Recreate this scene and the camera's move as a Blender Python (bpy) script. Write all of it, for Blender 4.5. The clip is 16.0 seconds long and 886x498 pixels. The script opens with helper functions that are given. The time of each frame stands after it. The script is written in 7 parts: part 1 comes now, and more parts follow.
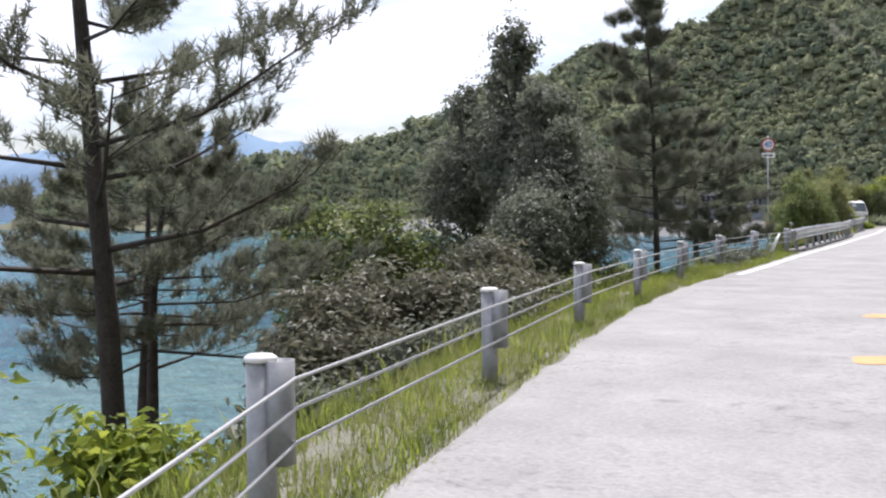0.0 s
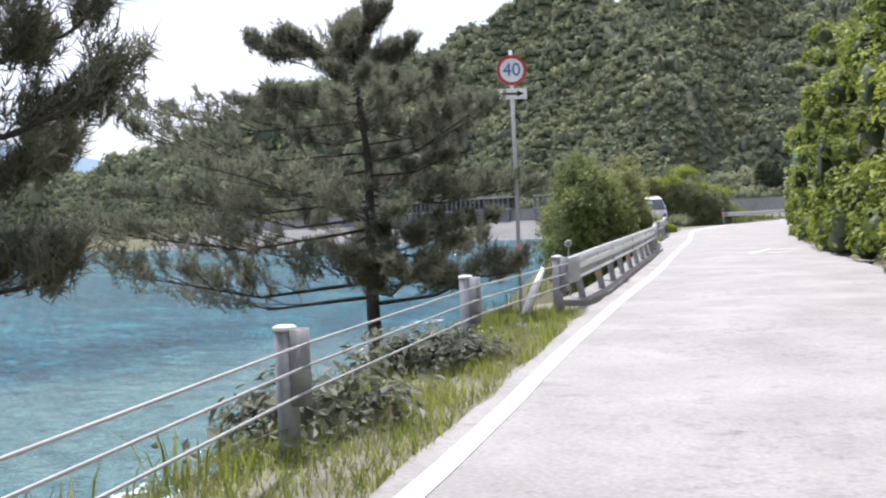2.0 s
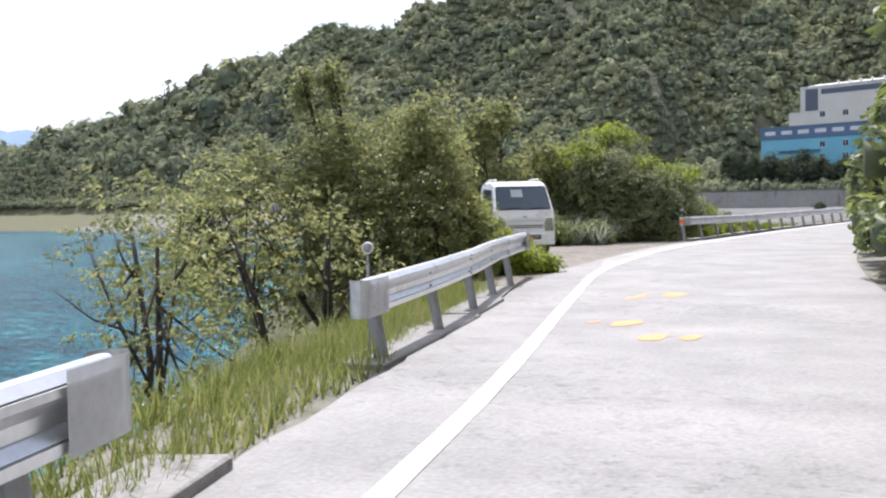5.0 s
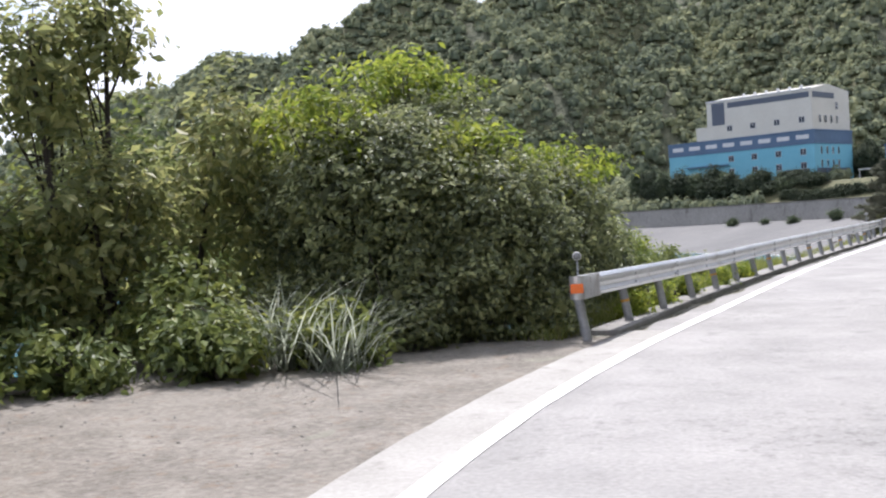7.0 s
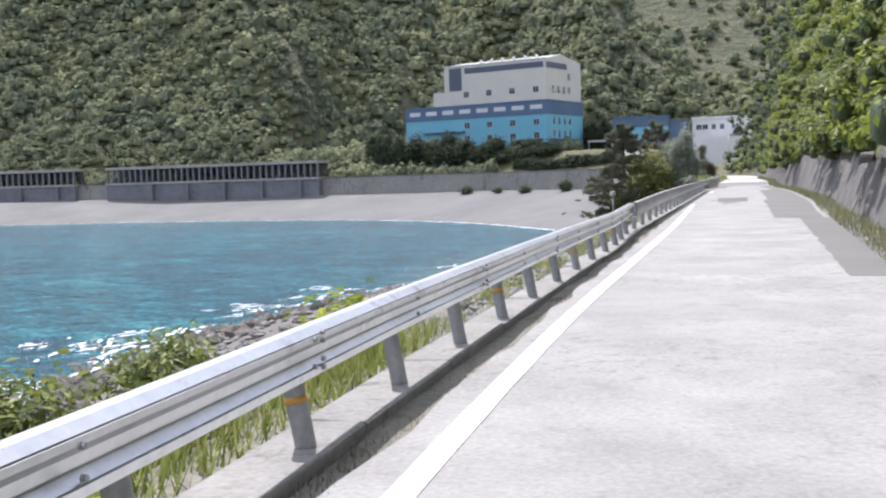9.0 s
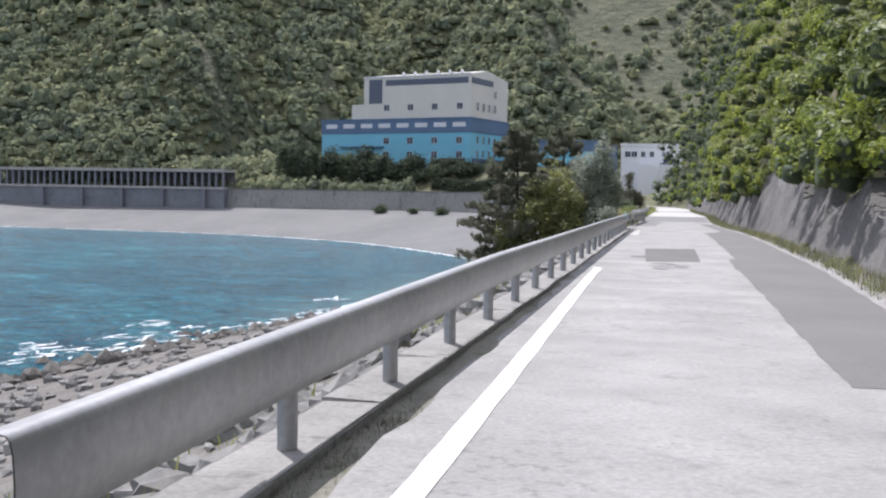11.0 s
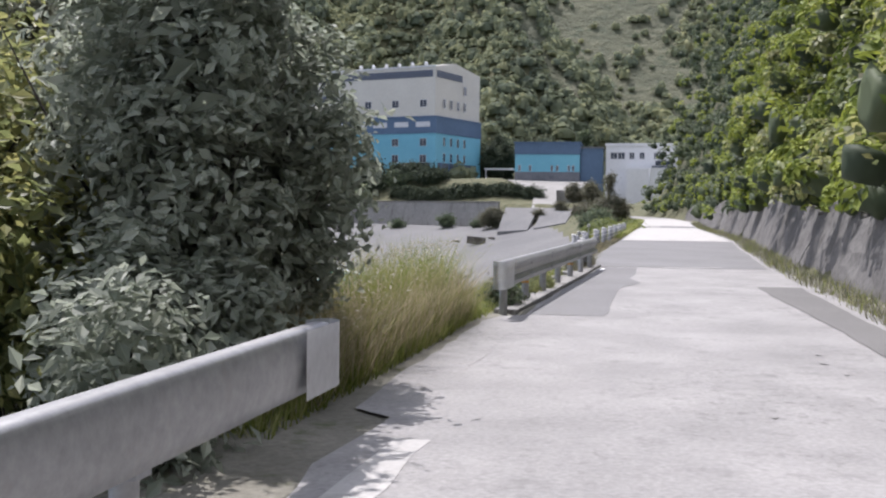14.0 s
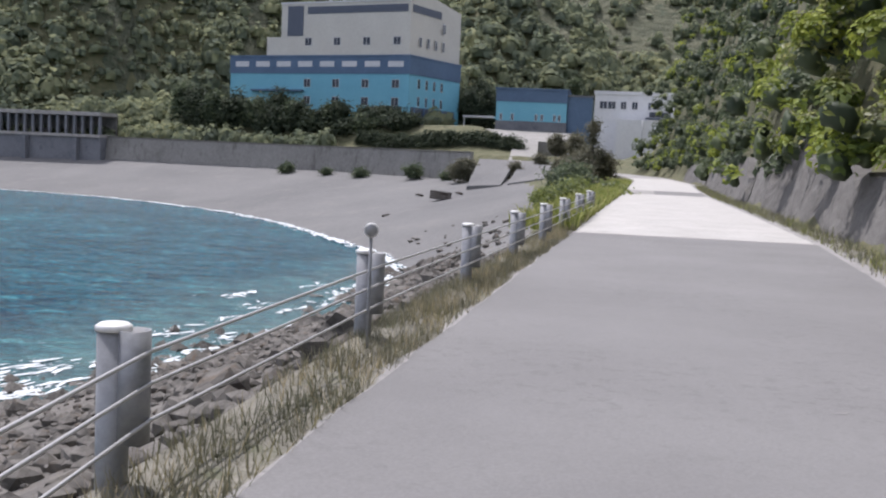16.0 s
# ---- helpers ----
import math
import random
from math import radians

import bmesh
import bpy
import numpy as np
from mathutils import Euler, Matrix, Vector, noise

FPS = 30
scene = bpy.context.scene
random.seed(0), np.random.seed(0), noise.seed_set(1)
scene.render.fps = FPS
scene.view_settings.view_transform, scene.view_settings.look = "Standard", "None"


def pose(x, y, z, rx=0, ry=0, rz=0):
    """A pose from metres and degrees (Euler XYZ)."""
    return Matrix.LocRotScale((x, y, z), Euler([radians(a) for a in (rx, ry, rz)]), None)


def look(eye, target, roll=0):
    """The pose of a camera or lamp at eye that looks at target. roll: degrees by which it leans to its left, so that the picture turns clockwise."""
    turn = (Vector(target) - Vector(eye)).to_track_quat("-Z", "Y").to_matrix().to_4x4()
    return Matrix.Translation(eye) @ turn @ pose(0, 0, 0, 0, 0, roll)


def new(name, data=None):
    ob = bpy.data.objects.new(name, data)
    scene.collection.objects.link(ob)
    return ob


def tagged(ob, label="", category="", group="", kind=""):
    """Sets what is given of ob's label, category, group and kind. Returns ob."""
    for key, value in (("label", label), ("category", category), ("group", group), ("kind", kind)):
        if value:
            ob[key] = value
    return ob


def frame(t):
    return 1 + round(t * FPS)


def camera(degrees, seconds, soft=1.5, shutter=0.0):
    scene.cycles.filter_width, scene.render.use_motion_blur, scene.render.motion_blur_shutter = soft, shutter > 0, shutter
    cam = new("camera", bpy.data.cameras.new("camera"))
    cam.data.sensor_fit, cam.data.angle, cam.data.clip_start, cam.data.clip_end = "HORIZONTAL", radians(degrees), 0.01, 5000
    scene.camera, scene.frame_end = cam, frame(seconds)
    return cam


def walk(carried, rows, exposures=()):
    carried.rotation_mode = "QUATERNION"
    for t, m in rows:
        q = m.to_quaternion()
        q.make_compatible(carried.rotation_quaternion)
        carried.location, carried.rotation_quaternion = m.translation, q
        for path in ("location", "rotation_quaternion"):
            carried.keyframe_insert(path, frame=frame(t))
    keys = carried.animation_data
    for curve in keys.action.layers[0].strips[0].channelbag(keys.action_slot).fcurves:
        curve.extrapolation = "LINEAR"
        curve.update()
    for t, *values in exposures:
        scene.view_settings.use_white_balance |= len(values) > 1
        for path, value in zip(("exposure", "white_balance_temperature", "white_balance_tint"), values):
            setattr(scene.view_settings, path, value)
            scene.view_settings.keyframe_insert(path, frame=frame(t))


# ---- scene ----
PATH = [
    (0, (15.022, -146.618, 1.450), (8.314, -139.210, 1.092), -0.61),
    (0.5, (12.845, -142.285, 1.450), (6.511, -134.555, 1.087), -2.86),
    (1, (10.682, -137.663, 1.450), (4.758, -129.620, 0.984), -2.11),
    (1.5, (8.743, -132.905, 1.450), (3.207, -124.586, 1.071), -1.89),
    (2, (6.892, -127.702, 1.450), (1.739, -119.138, 1.119), -2.60),
    (2.5, (5.331, -122.407, 1.450), (0.458, -113.682, 1.092), -2.27),
    (3, (3.923, -117.158, 1.450), (-0.814, -108.361, 1.030), -2.63),
    (3.2, (3.322, -115.160, 1.450), (-1.418, -106.364, 1.042), -2.51),
    (5.3, (-3.373, -91.356, 1.450), (-8.237, -82.631, 0.985), -1.05),
    (5.5, (-4.013, -89.340, 1.450), (-8.882, -80.610, 1.137), -1.54),
    (6, (-5.669, -83.927, 1.450), (-10.473, -75.164, 1.089), -2.65),
    (6.5, (-6.980, -78.892, 1.450), (-11.588, -70.022, 1.147), -3.25),
    (7, (-8.167, -73.897, 1.450), (-12.295, -64.791, 1.228), -3.34),
    (7.5, (-8.857, -69.324, 1.450), (-12.415, -59.985, 1.115), -3.79),
    (8, (-9.214, -64.703, 1.450), (-12.136, -55.149, 1.016), -3.47),
    (8.5, (-9.371, -60.077, 1.450), (-11.678, -50.360, 0.939), -3.29),
    (9, (-9.359, -55.260, 1.450), (-11.170, -45.449, 0.765), -1.71),
    (9.2, (-9.220, -53.319, 1.450), (-10.886, -43.482, 0.763), -1.53),
    (9.5, (-9.005, -50.361, 1.450), (-10.541, -40.498, 0.835), -1.12),
    (9.7, (-8.898, -48.315, 1.450), (-10.373, -38.444, 0.825), -0.51),
    (12, (-6.253, -18.564, 1.450), (-7.280, -8.625, 1.050), 0.78),
    (12.5, (-5.490, -11.229, 1.450), (-6.496, -1.288, 1.060), 0.50),
    (13, (-4.735, -3.733, 1.450), (-5.692, 6.213, 1.063), 3.25),
    (13.5, (-3.897, 4.237, 1.450), (-4.910, 14.181, 1.127), -0.02),
    (14, (-3.234, 11.333, 1.450), (-4.320, 21.265, 1.040), 0.68),
    (14.5, (-2.540, 18.379, 1.450), (-3.709, 28.305, 1.117), -0.47),
    (15, (-1.998, 25.192, 1.450), (-3.154, 35.107, 0.854), 0.91),
    (15.5, (-1.207, 31.416, 1.450), (-2.233, 41.331, 0.647), 2.68),
    (16, (-0.938, 37.572, 1.450), (-1.902, 47.486, 0.566), 2.65),
]
cam = camera(46.09, 16.0, 2.2)
walk(cam, [(t, look(e, g, r)) for t, e, g, r in PATH], [(0, 0.3, 6150, 17), (1.5, 0.46, 6150, 17), (3, 0.5, 6100, 17), (6, 0.46, 6150, 17), (9, 0.46, 6100, 17), (12, 0.18, 6050, 17), (14.5, 0.24, 6150, 19), (16, -0.02, 6150, 19)])

# ---- world and sun ----
SUN_EL, SUN_AZ = radians(62), Vector((-0.54, 0.84))
world = bpy.data.worlds.new("world")
scene.world = world
world.use_nodes = True
wn, wl = world.node_tree.nodes, world.node_tree.links
sky = wn.new("ShaderNodeTexSky")
sky.sky_type, sky.sun_disc, sky.sun_elevation = "NISHITA", False, SUN_EL
sky.sun_rotation = math.atan2(SUN_AZ.x, SUN_AZ.y)
sky.dust_density, sky.air_density = 2.0, 1.0
wco = wn.new("ShaderNodeTexCoord")
wmap = wn.new("ShaderNodeMapping")
wmap.inputs["Scale"].default_value = (1.2, 1.2, 4.0)
cloud = wn.new("ShaderNodeTexNoise")
cloud.inputs["Scale"].default_value, cloud.inputs["Detail"].default_value, cloud.inputs["Roughness"].default_value = 2.2, 7, 0.6
cramp = wn.new("ShaderNodeValToRGB")
cramp.color_ramp.elements[0].position, cramp.color_ramp.elements[1].position = 0.36, 0.56
cmix = wn.new("ShaderNodeMixRGB")
cmix.inputs[2].default_value = (8.8, 9.1, 9.7, 1)
wl.new(wco.outputs["Generated"], wmap.inputs["Vector"])
wl.new(wmap.outputs["Vector"], cloud.inputs["Vector"])
wl.new(cloud.outputs["Fac"], cramp.inputs["Fac"])
wl.new(cramp.outputs["Color"], cmix.inputs[0])
wl.new(sky.outputs["Color"], cmix.inputs[1])
wl.new(cmix.outputs["Color"], wn["Background"].inputs["Color"])
wn["Background"].inputs["Strength"].default_value = 0.12
sun = new("sun", bpy.data.lights.new("sun", "SUN"))
sun.data.energy, sun.data.angle, sun.data.color = 4.8, radians(0.53), (1.0, 0.96, 0.88)
sun.matrix_world = look((0, 0, 60), Vector((0, 0, 60)) - Vector((SUN_AZ.x * math.cos(SUN_EL), SUN_AZ.y * math.cos(SUN_EL), math.sin(SUN_EL))))


# ---- materials ----
def node_mat(name):
    m = bpy.data.materials.new(name)
    m.use_nodes = True
    nt = m.node_tree
    return m, nt.nodes, nt.links, nt.nodes["Principled BSDF"]


def ramp_node(n, stops):
    r = n.new("ShaderNodeValToRGB")
    while len(r.color_ramp.elements) < len(stops):
        r.color_ramp.elements.new(0.5)
    for e, (p, c) in zip(r.color_ramp.elements, stops):
        e.position, e.color = p, (*c, 1)
    return r


def noise_node(n, l, scale, detail=4, rough=0.55, vec=None):
    t = n.new("ShaderNodeTexNoise")
    t.inputs["Scale"].default_value, t.inputs["Detail"].default_value, t.inputs["Roughness"].default_value = scale, detail, rough
    if vec is not None:
        l.new(vec, t.inputs["Vector"])
    return t


def ramp_out(n, l, tex, a, b):
    r = ramp_node(n, [(a, (0, 0, 0)), (b, (1, 1, 1))])
    l.new(tex.outputs["Fac"], r.inputs["Fac"])
    return r.outputs["Color"]


def surface(name, dark, light, big=0.4, fine=30.0, rough=0.8, metal=0.0, bump=0.2, dist=0.01, stain=None, spec=0.5, streak=1.0, speck=0.0):
    """Two scales of noise between two colours, stains of a third, and fine relief."""
    m, n, l, b = node_mat(name)
    co = n.new("ShaderNodeNewGeometry").outputs["Position"]
    a, f = noise_node(n, l, big, 6, 0.6, co), noise_node(n, l, fine, 5, 0.65, co)
    mix = n.new("ShaderNodeMath")
    mix.operation = "ADD"
    l.new(a.outputs["Fac"], mix.inputs[0])
    l.new(f.outputs["Fac"], mix.inputs[1])
    half = n.new("ShaderNodeMath")
    half.operation, half.inputs[1].default_value = "MULTIPLY", 0.5
    l.new(mix.outputs[0], half.inputs[0])
    r = ramp_node(n, [(0.36, dark), (0.64, light)])
    l.new(half.outputs[0], r.inputs["Fac"])
    out = r.outputs["Color"]
    if stain:
        mp = n.new("ShaderNodeMapping")
        mp.inputs["Scale"].default_value = (1, 1, streak)
        l.new(co, mp.inputs["Vector"])
        s = noise_node(n, l, big * 3.1, 5, 0.7, mp.outputs["Vector"])
        sr = ramp_node(n, [(0.56, (0, 0, 0)), (0.70, (1, 1, 1))])
        l.new(s.outputs["Fac"], sr.inputs["Fac"])
        mx = n.new("ShaderNodeMixRGB")
        mx.inputs[2].default_value = (*stain, 1)
        l.new(sr.outputs["Color"], mx.inputs[0])
        l.new(out, mx.inputs[1])
        out = mx.outputs["Color"]
    if speck:
        s2, patchy = noise_node(n, l, 7.0, 6, 0.75, co), noise_node(n, l, 0.35, 3, 0.6, co)
        mul = n.new("ShaderNodeMath")
        mul.operation = "MULTIPLY"
        l.new(ramp_out(n, l, s2, 0.53, 0.60), mul.inputs[0])
        l.new(ramp_out(n, l, patchy, 0.42, 0.62), mul.inputs[1])
        dk = n.new("ShaderNodeMixRGB")
        dk.blend_type = "MULTIPLY"
        dk.inputs[2].default_value = (speck, speck, speck, 1)
        l.new(mul.outputs[0], dk.inputs[0])
        l.new(out, dk.inputs[1])
        out = dk.outputs["Color"]
    l.new(out, b.inputs["Base Color"])
    b.inputs["Roughness"].default_value, b.inputs["Metallic"].default_value = rough, metal
    b.inputs["Specular IOR Level"].default_value = spec
    if bump:
        bp = n.new("ShaderNodeBump")
        bp.inputs["Strength"].default_value, bp.inputs["Distance"].default_value = bump, dist
        l.new(f.outputs["Fac"], bp.inputs["Height"])
        l.new(bp.outputs["Normal"], b.inputs["Normal"])
    return m


def leafy(name, colours, rough=0.45, clear=0.3, spec=0.5, patch=0.5, vary=0.55, relief=0.0):
    """Leaves: each island takes its own shade, with large patches of tint and some light let through."""
    m, n, l, b = node_mat(name)
    geo = n.new("ShaderNodeNewGeometry")
    big = noise_node(n, l, patch, 3, 0.6, geo.outputs["Position"])
    add = n.new("ShaderNodeMath")
    add.operation = "MULTIPLY_ADD"
    add.inputs[1].default_value = vary
    l.new(geo.outputs["Random Per Island"], add.inputs[0])
    sc = n.new("ShaderNodeMath")
    sc.operation, sc.inputs[1].default_value = "MULTIPLY", 1.05 - vary
    l.new(big.outputs["Fac"], sc.inputs[0])
    l.new(sc.outputs[0], add.inputs[2])
    r = ramp_node(n, [(0.15 + 0.7 * i / (len(colours) - 1), c) for i, c in enumerate(colours)])
    l.new(add.outputs[0], r.inputs["Fac"])
    l.new(r.outputs["Color"], b.inputs["Base Color"])
    b.inputs["Roughness"].default_value, b.inputs["Specular IOR Level"].default_value = rough, spec
    tr = n.new("ShaderNodeBsdfTranslucent")
    if relief:
        w, bp = noise_node(n, l, 0.9, 4, 0.7, geo.outputs["Position"]), n.new("ShaderNodeBump")
        bp.inputs["Strength"].default_value, bp.inputs["Distance"].default_value = 1.0, relief
        l.new(w.outputs["Fac"], bp.inputs["Height"])
        l.new(bp.outputs["Normal"], b.inputs["Normal"])
    l.new(r.outputs["Color"], tr.inputs["Color"])
    mx = n.new("ShaderNodeMixShader")
    mx.inputs[0].default_value = clear
    l.new(b.outputs[0], mx.inputs[1])
    l.new(tr.outputs[0], mx.inputs[2])
    l.new(mx.outputs[0], n["Material Output"].inputs["Surface"])
    return m


def plain(name, colour, rough=0.5, metal=0.0, wear=0.12, fine=18.0):
    d = tuple(max(0.0, c * (1 - wear)) for c in colour)
    return surface(name, d, tuple(min(1, c * (1 + wear * 0.5)) for c in colour), 1.3, fine, rough, metal, 0.06, 0.003)


M_ROAD = surface("worn_asphalt", (0.202, 0.198, 0.194), (0.344, 0.335, 0.327), 0.8, 24.0, 0.85, 0, 0.8, 0.012, (0.202, 0.198, 0.194), speck=0.72)
M_GUTTER = surface("gutter_concrete", (0.258, 0.249, 0.232), (0.378, 0.37, 0.353), 0.9, 25.0, 0.9, 0, 0.5, 0.008, (0.206, 0.198, 0.181))
M_PATCH = surface("new_asphalt", (0.106, 0.104, 0.101), (0.148, 0.145, 0.14), 0.5, 45.0, 0.9, 0, 0.6, 0.006, speck=0.8)
M_PATCH3 = surface("darker_grey_asphalt", (0.124, 0.121, 0.117), (0.170, 0.166, 0.160), 0.4, 45.0, 0.85, 0, 0.6, 0.008, speck=0.84)
M_PATCH2 = surface("grey_asphalt", (0.148, 0.146, 0.147), (0.202, 0.2, 0.201), 0.4, 45.0, 0.85, 0, 0.6, 0.008, speck=0.84)
M_LINE = surface("road_paint_white", (0.62, 0.62, 0.61), (0.82, 0.82, 0.81), 1.5, 40.0, 0.7, 0, 0.3, 0.004)
M_YELLOW = surface("road_paint_yellow", (0.58, 0.27, 0.10), (0.68, 0.34, 0.13), 3.0, 40.0, 0.7, 0, 0.3, 0.004, (0.36, 0.30, 0.24))
M_CONC = surface("old_concrete", (0.224, 0.215, 0.202), (0.396, 0.387, 0.37), 0.8, 22.0, 0.9, 0, 0.5, 0.01, (0.163, 0.155, 0.138))
M_KERB = surface("kerb_concrete", (0.172, 0.168, 0.159), (0.31, 0.301, 0.288), 1.1, 24.0, 0.92, 0, 0.6, 0.012, (0.129, 0.125, 0.112))
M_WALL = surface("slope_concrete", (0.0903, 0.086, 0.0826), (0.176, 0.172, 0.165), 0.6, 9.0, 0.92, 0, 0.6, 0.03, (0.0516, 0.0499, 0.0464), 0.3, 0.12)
M_GRAVEL = surface("dusty_gravel", (0.135, 0.122, 0.105), (0.315, 0.29, 0.255), 1.3, 16.0, 0.95, 0, 1.0, 0.05, (0.215, 0.165, 0.125), speck=0.75)
M_EARTH = surface("overgrown_earth", (0.05, 0.06, 0.025), (0.14, 0.13, 0.07), 0.6, 7.0, 0.95, 0, 0.7, 0.05, (0.04, 0.06, 0.02))
M_HILL = surface("grassy_hillside", (0.066, 0.075, 0.045), (0.130, 0.132, 0.080), 0.03, 0.14, 0.95, 0, 1.0, 6.0, (0.05, 0.07, 0.04))
M_VERGE = surface("dry_verge", (0.125, 0.121, 0.096), (0.245, 0.233, 0.196), 0.9, 20.0, 0.95, 0, 0.8, 0.02, (0.09, 0.10, 0.05))
M_BEACH = surface("pebble_beach", (0.108, 0.109, 0.110), (0.172, 0.171, 0.168), 0.05, 2.2, 0.95, 0, 0.6, 0.15, (0.172, 0.168, 0.161))
M_ROCK = surface("shore_rock", (0.045, 0.041, 0.037), (0.18, 0.168, 0.15), 0.5, 6.0, 0.85, 0, 0.8, 0.05, (0.12, 0.085, 0.055))
M_ROCKP = surface("pale_boulder", (0.112, 0.109, 0.103), (0.258, 0.254, 0.241), 0.5, 6.0, 0.9, 0, 0.7, 0.04)
M_STEEL = surface("galvanised_steel", (0.258, 0.262, 0.267), (0.396, 0.4, 0.404), 0.9, 14.0, 0.48, 0.55, 0.08, 0.003, (0.31, 0.301, 0.292))
M_STEELW = surface("weathered_white_steel", (0.55, 0.565, 0.58), (0.71, 0.725, 0.74), 0.9, 14.0, 0.32, 0.7, 0.08, 0.003, (0.378, 0.361, 0.344))
M_POST = surface("grey_steel_post", (0.232, 0.237, 0.249), (0.361, 0.37, 0.387), 1.5, 18.0, 0.5, 0.4, 0.08, 0.003)
M_CABLE = plain("steel_cable", (0.447, 0.447, 0.447), 0.4, 0.5)
M_WHITE = plain("white_paint", (0.80, 0.80, 0.79), 0.45)
M_ORANGE = plain("orange_reflector", (0.75, 0.16, 0.03), 0.35)
M_TAPE = plain("orange_band", (0.55, 0.28, 0.05), 0.5)
M_DARK = plain("dark_rubber", (0.02, 0.02, 0.022), 0.7)
M_BARK = surface("pine_bark", (0.022, 0.018, 0.015), (0.075, 0.062, 0.052), 3.0, 30.0, 0.95, 0, 1.0, 0.02)
# raised and tinted blue grey: distance haze is put into these colours
M_FOREST = leafy("forest_canopy", [(0.088, 0.112, 0.092), (0.172, 0.207, 0.147), (0.29, 0.315, 0.190), (0.43, 0.425, 0.23)], 0.8, 0.42, 0.1, 0.035, 0.32, 0.8)
M_NEEDLE = leafy("pine_needles", [(0.10, 0.115, 0.085), (0.175, 0.186, 0.135), (0.28, 0.275, 0.20)], 0.6, 0.42, 0.25)
M_LEAF = leafy("green_leaves", [(0.060, 0.088, 0.040), (0.11, 0.148, 0.056), (0.20, 0.24, 0.072), (0.33, 0.35, 0.09)], 0.5, 0.42, 0.35, 0.5, 0.42)
M_OLIVE = leafy("olive_leaves", [(0.105, 0.128, 0.062), (0.190, 0.218, 0.092), (0.295, 0.310, 0.122), (0.39, 0.37, 0.15)], 0.45, 0.6, 0.4)
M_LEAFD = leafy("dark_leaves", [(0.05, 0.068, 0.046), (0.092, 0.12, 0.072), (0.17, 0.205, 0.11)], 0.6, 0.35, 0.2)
M_THICKET = leafy("thicket_leaves", [(0.08, 0.096, 0.064), (0.148, 0.176, 0.098), (0.265, 0.295, 0.138), (0.38, 0.39, 0.18)], 0.45, 0.45, 0.4)
# darkened copy of dark_leaves: colour dims the sunlit hedge and yard tree tops
M_DIMLEAF = leafy("dark_hedge_leaves", [(0.036, 0.05, 0.036), (0.062, 0.08, 0.052), (0.105, 0.125, 0.075)], 0.7, 0.25, 0.15)
# brighter than the other leaves: sunlit clumps are put into the colour
M_CREEPER = leafy("creeper_leaves", [(0.06, 0.095, 0.028), (0.125, 0.17, 0.038), (0.27, 0.32, 0.055), (0.46, 0.48, 0.08)], 0.6, 0.34, 0.2, 0.42, 0.3)
M_VINE = leafy("bright_vine_leaves", [(0.085, 0.125, 0.03), (0.17, 0.23, 0.04), (0.30, 0.36, 0.055), (0.44, 0.46, 0.08)], 0.5, 0.55, 0.3)
M_GREY = leafy("dusty_leaves", [(0.080, 0.094, 0.066), (0.142, 0.158, 0.112), (0.245, 0.258, 0.200)], 0.5, 0.45, 0.35)
M_SILVER = leafy("silvery_leaves", [(0.14, 0.165, 0.125), (0.27, 0.30, 0.235), (0.47, 0.50, 0.41)], 0.5, 0.55, 0.35)
M_BROWN = leafy("brownish_twigs", [(0.085, 0.092, 0.060), (0.145, 0.146, 0.096), (0.21, 0.195, 0.14)], 0.5, 0.4, 0.35)
M_GRASS = leafy("roadside_grass", [(0.085, 0.12, 0.03), (0.165, 0.205, 0.048), (0.27, 0.29, 0.085), (0.36, 0.34, 0.17)], 0.7, 0.45, 0.15)
M_REED = leafy("dry_reed", [(0.135, 0.135, 0.06), (0.25, 0.225, 0.115), (0.36, 0.305, 0.19), (0.48, 0.43, 0.32)], 0.75, 0.45, 0.15, 0.6)


# distance haze is put into the base colour
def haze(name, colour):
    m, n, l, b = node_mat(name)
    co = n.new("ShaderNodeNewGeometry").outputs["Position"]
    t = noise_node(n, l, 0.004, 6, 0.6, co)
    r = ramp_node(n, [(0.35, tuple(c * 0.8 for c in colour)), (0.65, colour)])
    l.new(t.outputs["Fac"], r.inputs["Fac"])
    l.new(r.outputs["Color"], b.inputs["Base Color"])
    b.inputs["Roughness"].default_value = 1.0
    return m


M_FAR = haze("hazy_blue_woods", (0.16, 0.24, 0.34))


